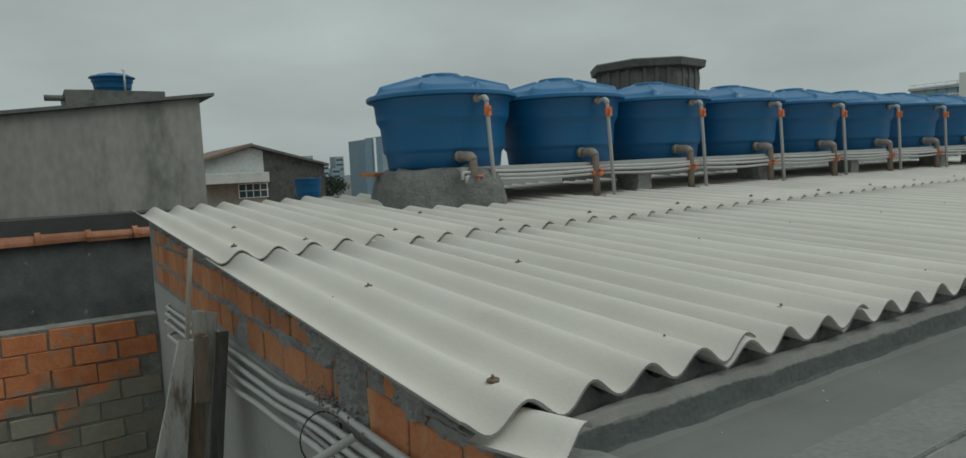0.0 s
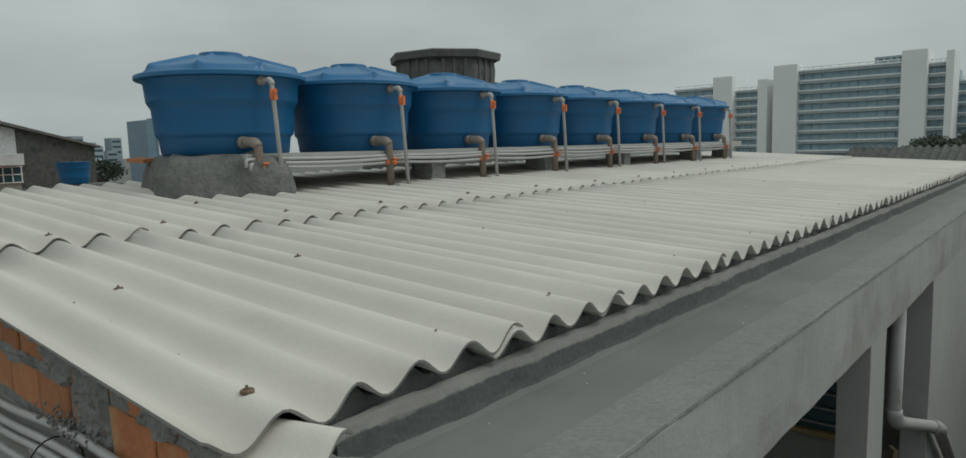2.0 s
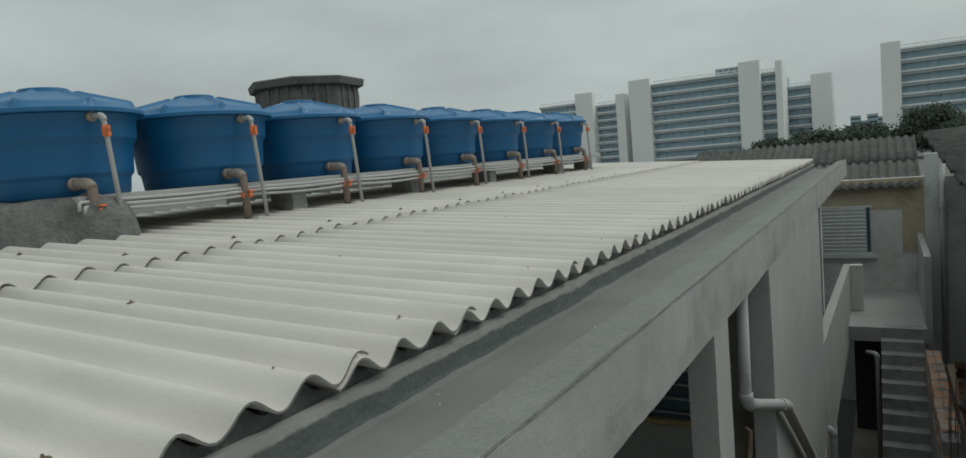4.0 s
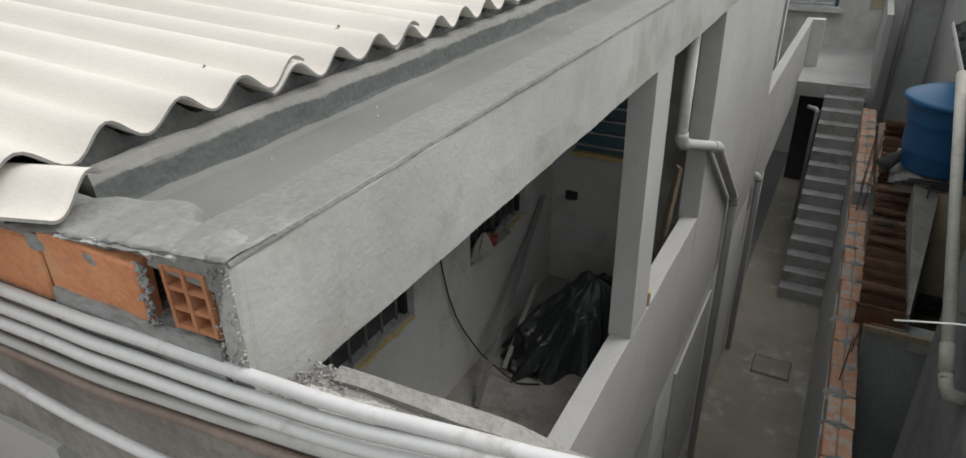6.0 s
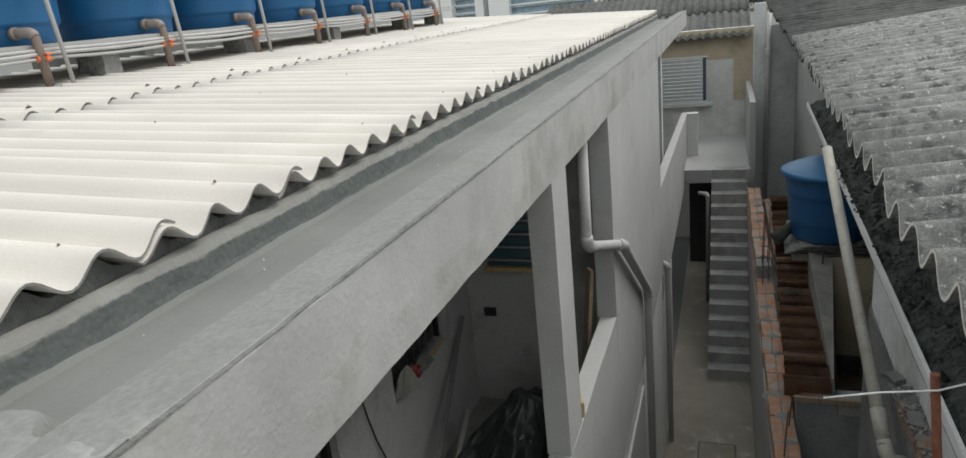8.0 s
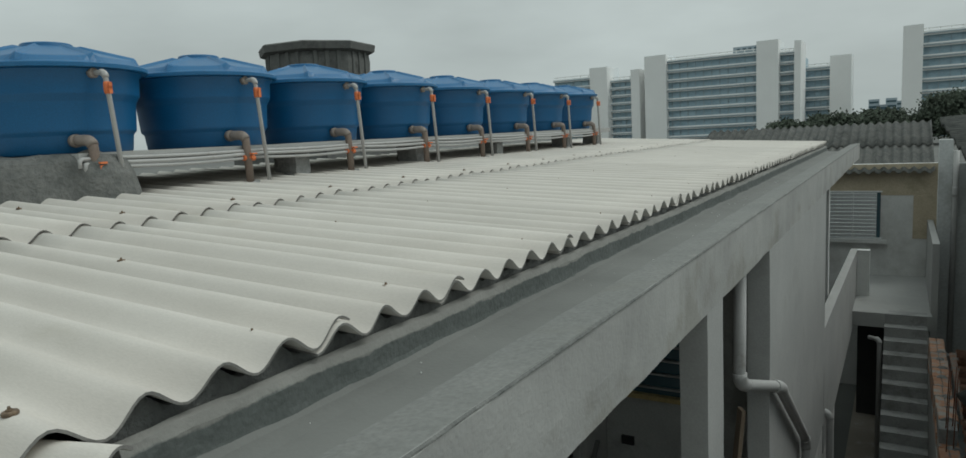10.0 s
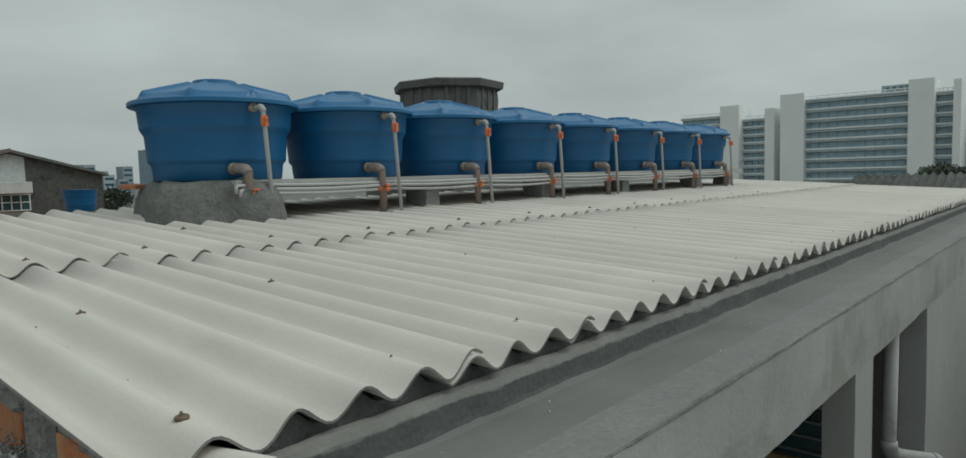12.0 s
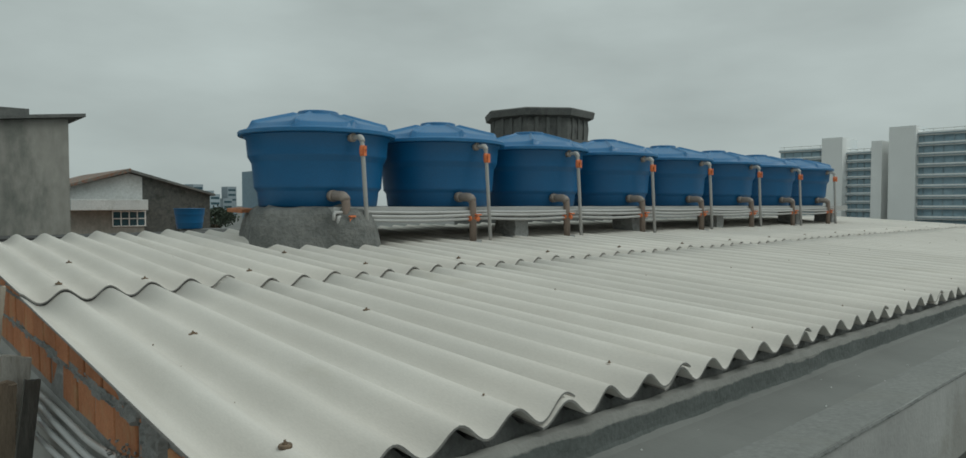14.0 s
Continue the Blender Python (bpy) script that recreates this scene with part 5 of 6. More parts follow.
for j in range(ny):
    for i in range(nx):
        bm.faces.new((grid[j][i], grid[j][i + 1], grid[j + 1][i + 1], grid[j + 1][i]))
tagged(part("gutter_debris", bm, M_SOIL), "black rotten leaves and silt choking the gutter", "debris", kind="stuff")


def near_z(x):
    return 5.597 + 0.10 * (x - 1.854)


nroof = thing("neighbour_roof", (1.65, 2.0, 5.8), "old lichen-grey corrugated fibre-cement roof", "roof", kind="structure")
for i in range(7):
    ya = 1.124 + i * 1.239
    bm = sheet_mesh("roof_sheet", ya, ya + 1.358, 1.847 + 0.036 * (ya - 1.180), 5.5, M_FIBRE_OLD, 0.0, 0.020, per=10, nx=5, seed=200 + i, zf=near_z, thick=0.012, amp=0.0504, pitch=PITCH * 1.40)
    bm.transform(Matrix.Translation((-1.65, -1.979, -5.8)))
    part("roof_sheet", bm, M_FIBRE_OLD, nroof).data.materials.append(M_FIBRE)
for x, y in ((2.27, 2.68), (2.37, 3.91), (3.00, 2.68)):
    ob = part("bolt", lathe(bmesh.new(), [(0.0, 0.006), (0.004, 0.006), (0.004, -0.002), (0.013, -0.003), (0.014, -0.012), (0.0, -0.012)], 14), M_PVC, nroof)
    ob.matrix_basis = Matrix.Translation((x - 1.65, y - 2.0, near_z(x) - 5.8 + 0.012))


def dark_z(x):
    return 5.50 + 0.06 * (x - 2.3)


droof = thing("mossy_roof", (2.862, 11.4, 5.268), "dark mossy corrugated roof behind the pale one", "roof", kind="structure")
droof.scale = (1.4, 1.4, 1.4)
for i in range(9):
    ya = 6.75 + i * 0.885
    bm = sheet_mesh("roof_sheet", ya, ya + 0.97, 2.05 - 0.03 * i, 7.5, M_FIBRE_DARK, 0.0, 0.014, per=8, nx=4, seed=300 + i, zf=dark_z, amp=0.03)
    bm.transform(Matrix.Translation((-2.4, -8.0, -5.6)) @ Matrix.Translation((0, 6.75, 5.55)) @ pose(0, 0, 0, 6.3, 0, 0) @ Matrix.Translation((0, -6.75, -5.55)))
    part("roof_sheet", bm, M_FIBRE_DARK, droof)
# Added backing wall; the shade under the roof is in its colour.
wall_piece("wall_under_roof", 2.86, 2.99, 0.2, 14.9, GROUND, 5.3, M_DARKWALL, "added backing wall under the neighbour's roof, coloured dark as shade", 128)

# clay tiles below
tr = thing("clay_tile_roof", (1.85, 5.18, 3.01), "low lean-to roof of weathered orange clay tiles", "roof")
bm = bmesh.new()
n = 9
rr = []
for xx, rad in ((-0.085, 0.131), (0.29, 0.124)):
    rr.append([bm.verts.new((xx, rad * math.cos(math.pi * j / n), rad * 0.94 * math.sin(math.pi * j / n) * 0.85 - 0.03)) for j in range(n + 1)])
for j in range(n):
    bm.faces.new((rr[0][j], rr[0][j + 1], rr[1][j + 1], rr[1][j])).smooth = True
bmesh.ops.solidify(bm, geom=bm.faces[:], thickness=0.014)
CLAY = mesh_of("tile", bm, M_TILE)
for i in range(24):
    ob = new("tile", CLAY)
    ob.parent = tr
    ob.matrix_basis = pose(random.uniform(-0.012, 0.012) + 0.0088 * i, 0.13 + 0.247 * i, random.uniform(-0.006, 0.006), random.uniform(-2.5, 2.5), random.uniform(-0.5, 0.5), random.uniform(-0.8, 0.8))
part("bed", soft_box(0.03, 0.29, 0.0, 5.9, -0.06, 0.0, 0.0), M_BRICK_OLD, tr)
part("fascia", soft_box(-0.02, 0.66, -0.04, 0.0, -0.07, -0.015, 0.006), M_WOOD_DARK, tr, "dark wooden eave board")
part("wall_plate", soft_box(0.33, 0.66, -0.03, 0.08, -0.17, -0.075, 0.008), M_GREYWALL, tr)
# pit and ledge
structure("floor_pit", rough_box(1.865, 2.9, -1.0, 14.9, 0.4, 0.63, 0.4, 0.004, 130), M_PIT, "dark wet floor of the neighbour's passage", "floor")
wall_piece("wall_pit_end", 1.866, 2.86, 5.26, 5.40, 0.63, 2.94, M_PIT, "black damp wall under the tile roof", 131)
LEDGE_Z = 4.64
ledge = structure("ledge", rough_box(1.955, 2.06, -0.5, 2.62, LEDGE_Z - 0.42, LEDGE_Z, 0.05, 0.012, 132), M_DAMP_SHADE, "rough ledge of broken bricks and old mortar", "ledge")
for i in range(15):
    if i % 3 == 1:
        continue
    ob = part("brick", rough_box(-0.03, 0.03, -0.05, 0.05, 0, 0.024, 0.025, 0.014, 140 + i), M_BRICK_OLD if i % 2 else M_CONC_OLD, ledge)
    ob.matrix_basis = pose(2.0 + random.uniform(-0.02, 0.02), 0.35 + i * 0.165, LEDGE_Z - 0.012, random.uniform(-8, 8), random.uniform(-8, 8), random.uniform(-25, 25))
for k in range(2):
    pts = [(1.945 + 0.012 * k + 0.006 * math.sin(i * 1.7 + k), 0.3 + i * 0.08, LEDGE_Z + 0.004 + 0.010 * k + 0.006 * math.cos(i * 1.3)) for i in range(28)]
    bar = part("rebar", tube(bmesh.new(), pts, 0.0028, 6), M_RUST)
    tagged(bar, "rusty twisted reinforcing bar along the ledge", "rebar", "bars on the ledge")
# tank on its pedestal
ped = thing("tank_pedestal", (2.39, 7.89, GROUND), "rendered pier with sheet scraps carrying a blue tank", "pedestal")
part("pier", rough_box(0.0, 0.62, -0.47, 0.45, 0.0, 2.81, 0.2, 0.008, 150), M_BEIGE, ped)
# Wedge with corners placed to fit the camera's view of the pier's flank.
bm = bmesh.new()
hexa(bm, ((-0.255, -2.6, 1.1), (-0.10, -2.6, 1.1), (0.0, -0.48, 1.7), (-0.18, -0.40, 1.7), (-0.25, -2.58, 2.50), (-0.235, -2.58, 2.50), (0.005, -0.48, 2.80), (-0.24, -0.40, 2.89)))
part("side_wall", bm, M_GREYWALL, ped, "pale wedge shaped to fit the camera's view of the pier's side")
part("bearer", rough_box(-0.40, 0.42, -0.40, -0.28, 2.74, 2.82, 0.1, 0.006, 152), M_GREYWALL, ped)
part("base_lump", rough_box(-0.05, 0.34, -0.57, -0.46, 1.4, 1.6, 0.08, 0.03, 151), M_SOIL, ped)
for k in range(4):
    bm = sheet_mesh("scrap", -0.50, 0.48, -0.45 + 0.03 * k, 0.40, M_FIBRE_OLD, 0, 0, per=8, nx=2, seed=160 + k, zf=lambda x: 0.0, amp=0.013)
    ob = part("sheet_scrap", bm, M_FIBRE_OLD, ped)
    ob.matrix_basis = pose(0, 0, 2.86 + 0.034 * k, 0, 0, 3 * k - 4)
rt = thing("water_tank", (2.36, 7.75, 3.575), "scuffed blue water tank on the neighbour's pier", "water tank")
bm = tank_body()
bm.transform(Matrix.Diagonal((0.80, 0.80, 1.38, 1)))
part("body", bm, M_TANK_OLD, rt)
bm = bmesh.new()
lathe(bm, [(0.46, 0.725), (0.495, 0.73), (0.50, 0.768), (0.48, 0.782), (0.33, 0.845), (0.15, 0.885), (0.0, 0.893)], 56)
part("lid", bm, M_LID, rt, "smooth domed blue lid")
for a in (20, 110, 200, 290):
    ob = part("lid_rib", soft_box(0.11, 0.45, -0.013, 0.013, -0.01, 0.01, 0.005), M_TANK_OLD, rt)
    ob.matrix_basis = pose(0, 0, 0.895, 0, 17, a)
part("outlet_pipe", tube(bmesh.new(), [(0.33, -0.24, 0.12), (0.43, -0.33, 0.12), (0.46, -0.40, 0.05), (0.45, -0.44, -0.42), (0.45, -0.44, -1.6)], 0.037, 10), M_PVC, rt)
part("outlet_collar", tube(bmesh.new(), [(0.45, -0.44, -0.50), (0.45, -0.44, -0.60)], 0.044, 12), M_PVC_OLD, rt)
part("outlet_funnel", tube(bmesh.new(), [(-0.36, 0.0, 0.10), (-0.54, -0.10, -0.04)], [0.05, 0.09], 12), M_FIBRE_DARK, rt)
part("cable", tube(bmesh.new(), [(-0.08, -0.49, -0.03), (-0.10, -0.56, -0.5), (-0.17, -0.575, -1.0), (-0.15, -0.575, -1.5)], 0.010, 6), M_BLACK, rt)
# leaning vent pipe
ob = thing("vent_pipe", (1.877, 2.25, 4.56), "grey plastic vent pipe leaning over the narrow yard", "pipe")
part("pipe_run", tube(bmesh.new(), [(0.0, 0.0, 0.0), (-0.095, 1.35, 0.945)], 0.0265, 14), M_PVC_OLD, ob)
part("socket", tube(bmesh.new(), [(-0.002, 0.03, 0.021), (-0.009, 0.13, 0.091)], 0.0305, 14), M_PVC_OLD, ob)
part("elbow", tube(bmesh.new(), [(0.09, -0.03, -0.055), (0.022, -0.03, -0.045), (0.006, -0.018, -0.02), (-0.001, 0.02, 0.014)], 0.029, 14), M_PVC_OLD, ob)
# rusty pipes and the line between them
for i, (a, b) in enumerate((((1.950, 1.6, 4.24), (1.841, 1.6, 5.268)), ((2.155, 1.6, 4.71), (2.094, 1.6, 5.352)))):
    ob = thing("rusty_post", a, "thin rusty steel post standing on the ledge", "post", "rusty posts")
    d = Vector(b) - Vector(a)
    part("shaft", tube(bmesh.new(), [(0, 0, 0), d * 0.5, d], 0.0135, 10), M_RUST, ob)
    top = 0.54 if i == 0 else 0.30
    bm = tube(bmesh.new(), [d * (0.02 + (top - 0.02) * q / 24) for q in range(25)], [0.0148 - 0.0012 * q / 24 for q in range(25)], 12)
    for v in bm.verts:
        v.co += noise.noise_vector(v.co * 55 + Vector((i, 0, 0))) * 0.003
    part("cement_crust", bm, M_CRUST, ob, "splashed cement crust")
tagged(part("washing_line", tube(bmesh.new(), [(1.547, 1.6, 5.158), (1.70, 1.6, 5.192), (1.85, 1.58, 5.226), (1.99, 1.58, 5.285), (2.095, 1.59, 5.325)], 0.003, 6), M_SHUTTER), "thin white plastic line tied to the posts", "line")
bm = bmesh.new()
for k in range(3):
    tube(bm, [(1.885 + 0.045 * math.cos(u / 14 * 6.283 + k) + 0.01 * k, 1.6 + 0.032 * math.sin(u / 14 * 6.283 + k), 4.64 + 0.04 * math.sin(u / 14 * 6.283 + k * 1.3) + 0.02 * k) for u in range(15)], 0.0014, 6)
tagged(part("wire_coil", bm, M_PVC_OLD), "loose coil of pale wire on a post", "wire")
# upright bars cast into the boundary wall
for i, (y, h) in enumerate(((8.35, 0.95), (8.42, 0.9), (8.6, 0.95), (8.7, 0.9), (4.75, 0.45), (5.2, 0.3))):
    x = 1.73 + 0.07 * (i % 2)
    tagged(part("rebar", tube(bmesh.new(), [(x, y, BWZ - 0.15), (x + 0.01, y - 0.02, BWZ + h * 0.5), (x + 0.02, y - 0.03, BWZ + h)], 0.006, 6), M_RUST), "rusty starter bar standing in the boundary wall", "rebar", "starter bars")

# ---- distant town ----
def far_building(name, x0, x1, y, top, base, floors, left_tower, right_tower, side=0.0, depth=30.0):
    """An office block: white towers at the ends, floors of white spandrels over ribbon windows, a roof box."""
    ob = thing(name, ((x0 + x1) / 2, y, GROUND), "white office block with ribbon windows between blank towers", "office building", "office blocks")
    c = (x0 + x1) / 2
    a, b = x0 - c, x1 - c
    t, z0 = top - GROUND, base - GROUND
    if left_tower:
        part("tower", soft_box(a, a + left_tower, -1.5, 9, 0, t + 1.6, 0.0), M_WHITEWALL, ob)
    if right_tower:
        part("tower", soft_box(b - right_tower, b, -1.5, 9, 0, t + 2.4, 0.0), M_WHITEWALL, ob)
    u, v = a + left_tower, b - right_tower
    part("core", soft_box(u, v, 1.0, depth, 0, t - 0.3, 0.0), M_OFFICE_GLASS, ob)
    step = (t - z0) / floors
    for i in range(floors + 1):
        z = t - i * step
        part("spandrel", soft_box(u, v, 0.0, 2.0, z - step * 0.36, z, 0.0), M_WHITEWALL, ob)
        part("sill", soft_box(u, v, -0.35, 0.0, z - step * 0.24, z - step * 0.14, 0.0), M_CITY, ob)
    n = max(4, int((v - u) / 2.2))
    for i in range(n):
        part("mullion", soft_box(u + (i + 0.5) * (v - u) / n - 0.06, u + (i + 0.5) * (v - u) / n + 0.06, 0.7, 1.2, 0, t, 0.0), M_CITY, ob)
    part("railing", soft_box(u, v, 0.5, 0.7, t + 0.55, t + 0.75, 0.0), M_WHITEWALL, ob)
    for i in range(n):
        part("rail_post", soft_box(u + (i + 0.5) * (v - u) / n - 0.1, u + (i + 0.5) * (v - u) / n + 0.1, 0.5, 0.7, t, t + 0.6, 0.0), M_WHITEWALL, ob)
    return ob


far_building("office_building", -63.2, -27.2, 200.0, 25.1, 3.6, 8, 6.2, 5.4)
far_building("office_building", -27.2, -21.9, 201.5, 24.4, 3.6, 8, 0.0, 1.6)
far_building("office_building", -93.0, -74.7, 200.0, 22.6, 3.1, 8, 0.0, 5.5)
far_building("office_building", -74.7, -65.3, 201.5, 21.1, 3.1, 8, 0.0, 2.6)
far_building("office_building", 0.8, 32.6, 200.0, 25.7, 3.6, 8, 4.2, 5.2)
far_building("office_building", -22.3, -10.9, 214.0, 20.6, 4.1, 6, 0.0, 5.2)
plant = thing("plant_room", (-36.0, 206.0, 25.1), "grey plant room on an office roof", "plant room")
part("wall", soft_box(-3.6, 3.6, -2, 4, 0, 2.0, 0.0), M_CITY, plant)
for k in range(4):
    part("vent", soft_box(-2.6 + 1.5 * k, -1.8 + 1.5 * k, -2.05, -2.0, 0.9, 1.5, 0.0), M_GLASSDARK, plant)
tw = thing("glass_tower", (-125.0, 56.05, GROUND), "blue glass office tower with a pale flank", "tower")
part("glass_wall", soft_box(-6, 2, -2.4, 1.2, 0, 12.3, 0.0), M_TOWER, tw)
part("flank", soft_box(-6, 2, 1.2, 4.4, 0, 12.9, 0.0), M_CITY, tw)
part("fin", soft_box(2.0, 2.4, -0.6, -0.2, 0, 12.6, 0.0), M_WHITEWALL, tw)
for i in range(26):
    y = 30 + i * 6 + random.uniform(-2, 2)
    ob = thing("far_block", (-320 + random.uniform(-40, 30), 60 + i * 5.2, GROUND), "distant apartment block with haze put into its colour", "building", "far blocks")
    h = random.uniform(8, 17)
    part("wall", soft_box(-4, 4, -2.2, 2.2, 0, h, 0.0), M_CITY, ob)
    for k in range(3):
        part("window_band", soft_box(4.0, 4.05, -1.8, 1.8, h - 2.2 - 2.4 * k, h - 1.2 - 2.4 * k, 0.0), M_GLASSDARK, ob)
for i in range(16):
    ob = thing("far_block", (-40 + i * 5.0, 520 + random.uniform(-30, 30), GROUND), "distant apartment block with haze put into its colour", "building", "far blocks")
    h = random.uniform(6, 17)
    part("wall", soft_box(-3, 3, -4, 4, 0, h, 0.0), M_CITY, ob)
    for k in range(3):
        part("window_band", soft_box(-2.6, 2.6, -4.05, -4.0, h - 2.6 - 2.8 * k, h - 1.4 - 2.8 * k, 0.0), M_GLASSDARK, ob)


def leaf_clump_crown(rx, ry, rz, count, seed, leaf):
    """A crown of many small leaf cards in clumps, with an uneven outline and gaps."""
    rng = random.Random(seed)
    verts, faces = [], []
    clumps = []
    for i in range(46):
        a, b = rng.uniform(0, 6.283), rng.uniform(-0.75, 1.0)
        r = rng.uniform(0.55, 1.0)
        cb = math.sqrt(max(0, 1 - b * b))
        clumps.append((Vector((rx * r * cb * math.cos(a), ry * r * cb * math.sin(a), rz * (b * r * 0.8 + 0.4))), rng.uniform(0.16, 0.34)))
    for i in range(count):
        c, s = clumps[rng.randrange(len(clumps))]
        d = Vector((rng.gauss(0, 1) * rx, rng.gauss(0, 1) * ry, rng.gauss(0, 0.8) * rz)) * s * 0.55
        p = c + d
        n1 = Vector((rng.uniform(-1, 1), rng.uniform(-1, 1), rng.uniform(-1, 1))).normalized() * leaf
        n2 = n1.orthogonal().normalized() * leaf * 0.6
        k = len(verts)
        verts += [p - n1, p + n2, p + n1, p - n2]
        faces.append((k, k + 1, k + 2, k + 3))
    me = bpy.data.meshes.new("crown")
    me.from_pydata(verts, [], faces)
    me.materials.append(M_LEAF)
    return me


def tree(at, h, rx, rz, seed, count=5000, leaf=0.35, label="broad dark-green tree among the buildings"):
    ob = thing("tree", at, label, "tree", "trees")
    trunk = bmesh.new()
    tube(trunk, [(0, 0, 0), (0.1, 0, h * 0.4), (0, 0.1, h * 0.8), (0.2, 0, h + rz * 0.5)], [0.35, 0.28, 0.22, 0.08], 8)
    for k in range(5):
        a = k * 1.3 + seed
        tube(trunk, [(0, 0.05, h * 0.7), (rx * 0.35 * math.cos(a), rx * 0.35 * math.sin(a), h + rz * 0.2), (rx * 0.7 * math.cos(a), rx * 0.7 * math.sin(a), h + rz * 0.55)], [0.16, 0.11, 0.04], 6)
    part("trunk", trunk, M_BARK, ob)
    cr = new("crown", leaf_clump_crown(rx, rx, rz, count, seed, leaf))
    cr.parent = ob
    cr.location = (0, 0, h)
    return ob


tree((8.6, 150, GROUND), 3.2, 5.8, 4.6, 3, 22000, 0.30)
for i, (x, y, h, r) in enumerate(((-19, 160, 0.6, 6), (-13, 163, 1.0, 6), (-8, 158, 1.6, 6), (-2.5, 162, 1.9, 5), (34, 188, 4.6, 6), (39, 186, 5.4, 6), (46, 190, 5.0, 6))):
    tree((x, y, GROUND), h, r, 4.6 if x > 0 else 4.0, 20 + i, 16000, 0.36)
tree((-60, 22.0, GROUND), 4.2, 1.9, 1.2, 41, 2500, 0.14, "small dark tree between the far houses")

# ---- house to the left, with a second tank ----
hs = thing("gabled_house", (-26.0, 6.9, GROUND), "white and grey house with a clay-tiled gable roof", "house")
bm = bmesh.new()
pr = ((-2.6, 0.0), (2.35, 0.0), (2.35, 6.3), (-0.55, 7.12), (-2.6, 6.55))
f0 = [bm.verts.new((0.0, y, z)) for y, z in pr]
f1 = [bm.verts.new((-7.0, y, z)) for y, z in pr]
bm.faces.new(f0)
bm.faces.new(f1[::-1])
for k in range(5):
    bm.faces.new((f0[k], f0[(k + 1) % 5], f1[(k + 1) % 5], f1[k]))
part("wall", bm, M_FIBRE_DARK, hs)
bm = bmesh.new()
g0 = [bm.verts.new((0.02, y, z)) for y, z in ((-2.5, 6.1), (-0.1, 6.1), (-0.1, 6.93), (-0.55, 7.05), (-2.5, 6.5))]
g1 = [bm.verts.new((0.0, y, z)) for y, z in ((-2.5, 6.1), (-0.1, 6.1), (-0.1, 6.93), (-0.55, 7.05), (-2.5, 6.5))]
bm.faces.new(g0)
for k in range(5):
    bm.faces.new((g0[k], g0[(k + 1) % 5], g1[(k + 1) % 5], g1[k]))
part("gable", bm, M_HOUSE, hs, "white painted gable")
part("awning", soft_box(0.02, 0.55, -2.5, -0.05, 5.72, 6.1, 0.02), M_HOUSE, hs, "white concrete canopy")
bm = bmesh.new()
hexa(bm, ((-7.2, -2.9, 6.40), (0.35, -2.9, 6.40), (0.35, -0.55, 7.10), (-7.2, -0.55, 7.10), (-7.2, -2.9, 6.50), (0.35, -2.9, 6.50), (0.35, -0.55, 7.22), (-7.2, -0.55, 7.22)))
part("roof", bm, M_BRICK_OLD, hs, "orange clay roof slope")
bm = bmesh.new()
hexa(bm, ((-7.2, -0.55, 7.10), (0.2, -0.55, 7.10), (0.2, 2.5, 6.26), (-7.2, 2.5, 6.26), (-7.2, -0.55, 7.2), (0.2, -0.55, 7.2), (0.2, 2.5, 6.34), (-7.2, 2.5, 6.34)))
part("roof", bm, M_CONC_OLD, hs, "dark roof slope")
win = part("window", soft_box(0.01, 0.04, -1.1, 0.0, 5.15, 5.68, 0.0), M_GLASSDARK, hs)
for k in range(5):
    part("glazing_bar", soft_box(0.04, 0.07, -1.12 + k * 0.27, -1.09 + k * 0.27, 5.14, 5.70, 0.0), M_WHITEWALL, win)
for z in (5.13, 5.4, 5.66):
    part("glazing_bar", soft_box(0.04, 0.07, -1.12, 0.01, z, z + 0.03, 0.0), M_WHITEWALL, win)
part("wall_low", soft_box(0.5, 2.5, -3.2, 3.4, 0.0, 4.75, 0.0), M_TILE, hs, "low brown outbuilding in front")
part("front_wall", soft_box(0.0, 0.015, -2.5, -0.05, 0.0, 5.75, 0.0), M_GREYWALL, hs, "grey rendered front under the canopy")
t2 = thing("water_tank", (-21.0, 6.80, 5.77), "open blue water tank standing among low roofs", "water tank")
bm = tank_body()
bm.transform(Matrix.Diagonal((0.8, 0.8, 1.15, 1)))
part("body", bm, M_TANK, t2)
lowr = thing("low_roofs", (-20.0, 6.5, GROUND), "cluttered low grey roofs beyond the ridge", "building")
part("wall", soft_box(-2.0, 1.0, -6.0, 9.0, 0, 4.75, 0.0), M_GREYWALL, lowr)
part("tank_stand", soft_box(-1.6, -0.4, 0.2, 1.4, 4.75, 5.15, 0.01), M_CONC_OLD, lowr)

# ---- bricks, last ----
BRICK_L, BRICK_H = 0.252, 0.14
rng = random.Random(5)


def brick_meshes(mat, length, height, count=5):
    """A few worn bricks with uneven corners and chipped edges, face towards -y."""
    out = []
    for k in range(count):
        bm = bmesh.new()
        quad_box(bm, -length / 2, length / 2, -0.012, 0.02, 0.0, height)
        for v in bm.verts:
            v.co += Vector((rng.uniform(-0.004, 0.004), rng.uniform(-0.0015, 0.0015), rng.uniform(-0.004, 0.004)))
        bmesh.ops.bevel(bm, geom=bm.edges[:], offset=0.0045, segments=1, affect="EDGES")
        out.append(mesh_of("brick", bm, mat))
    return out


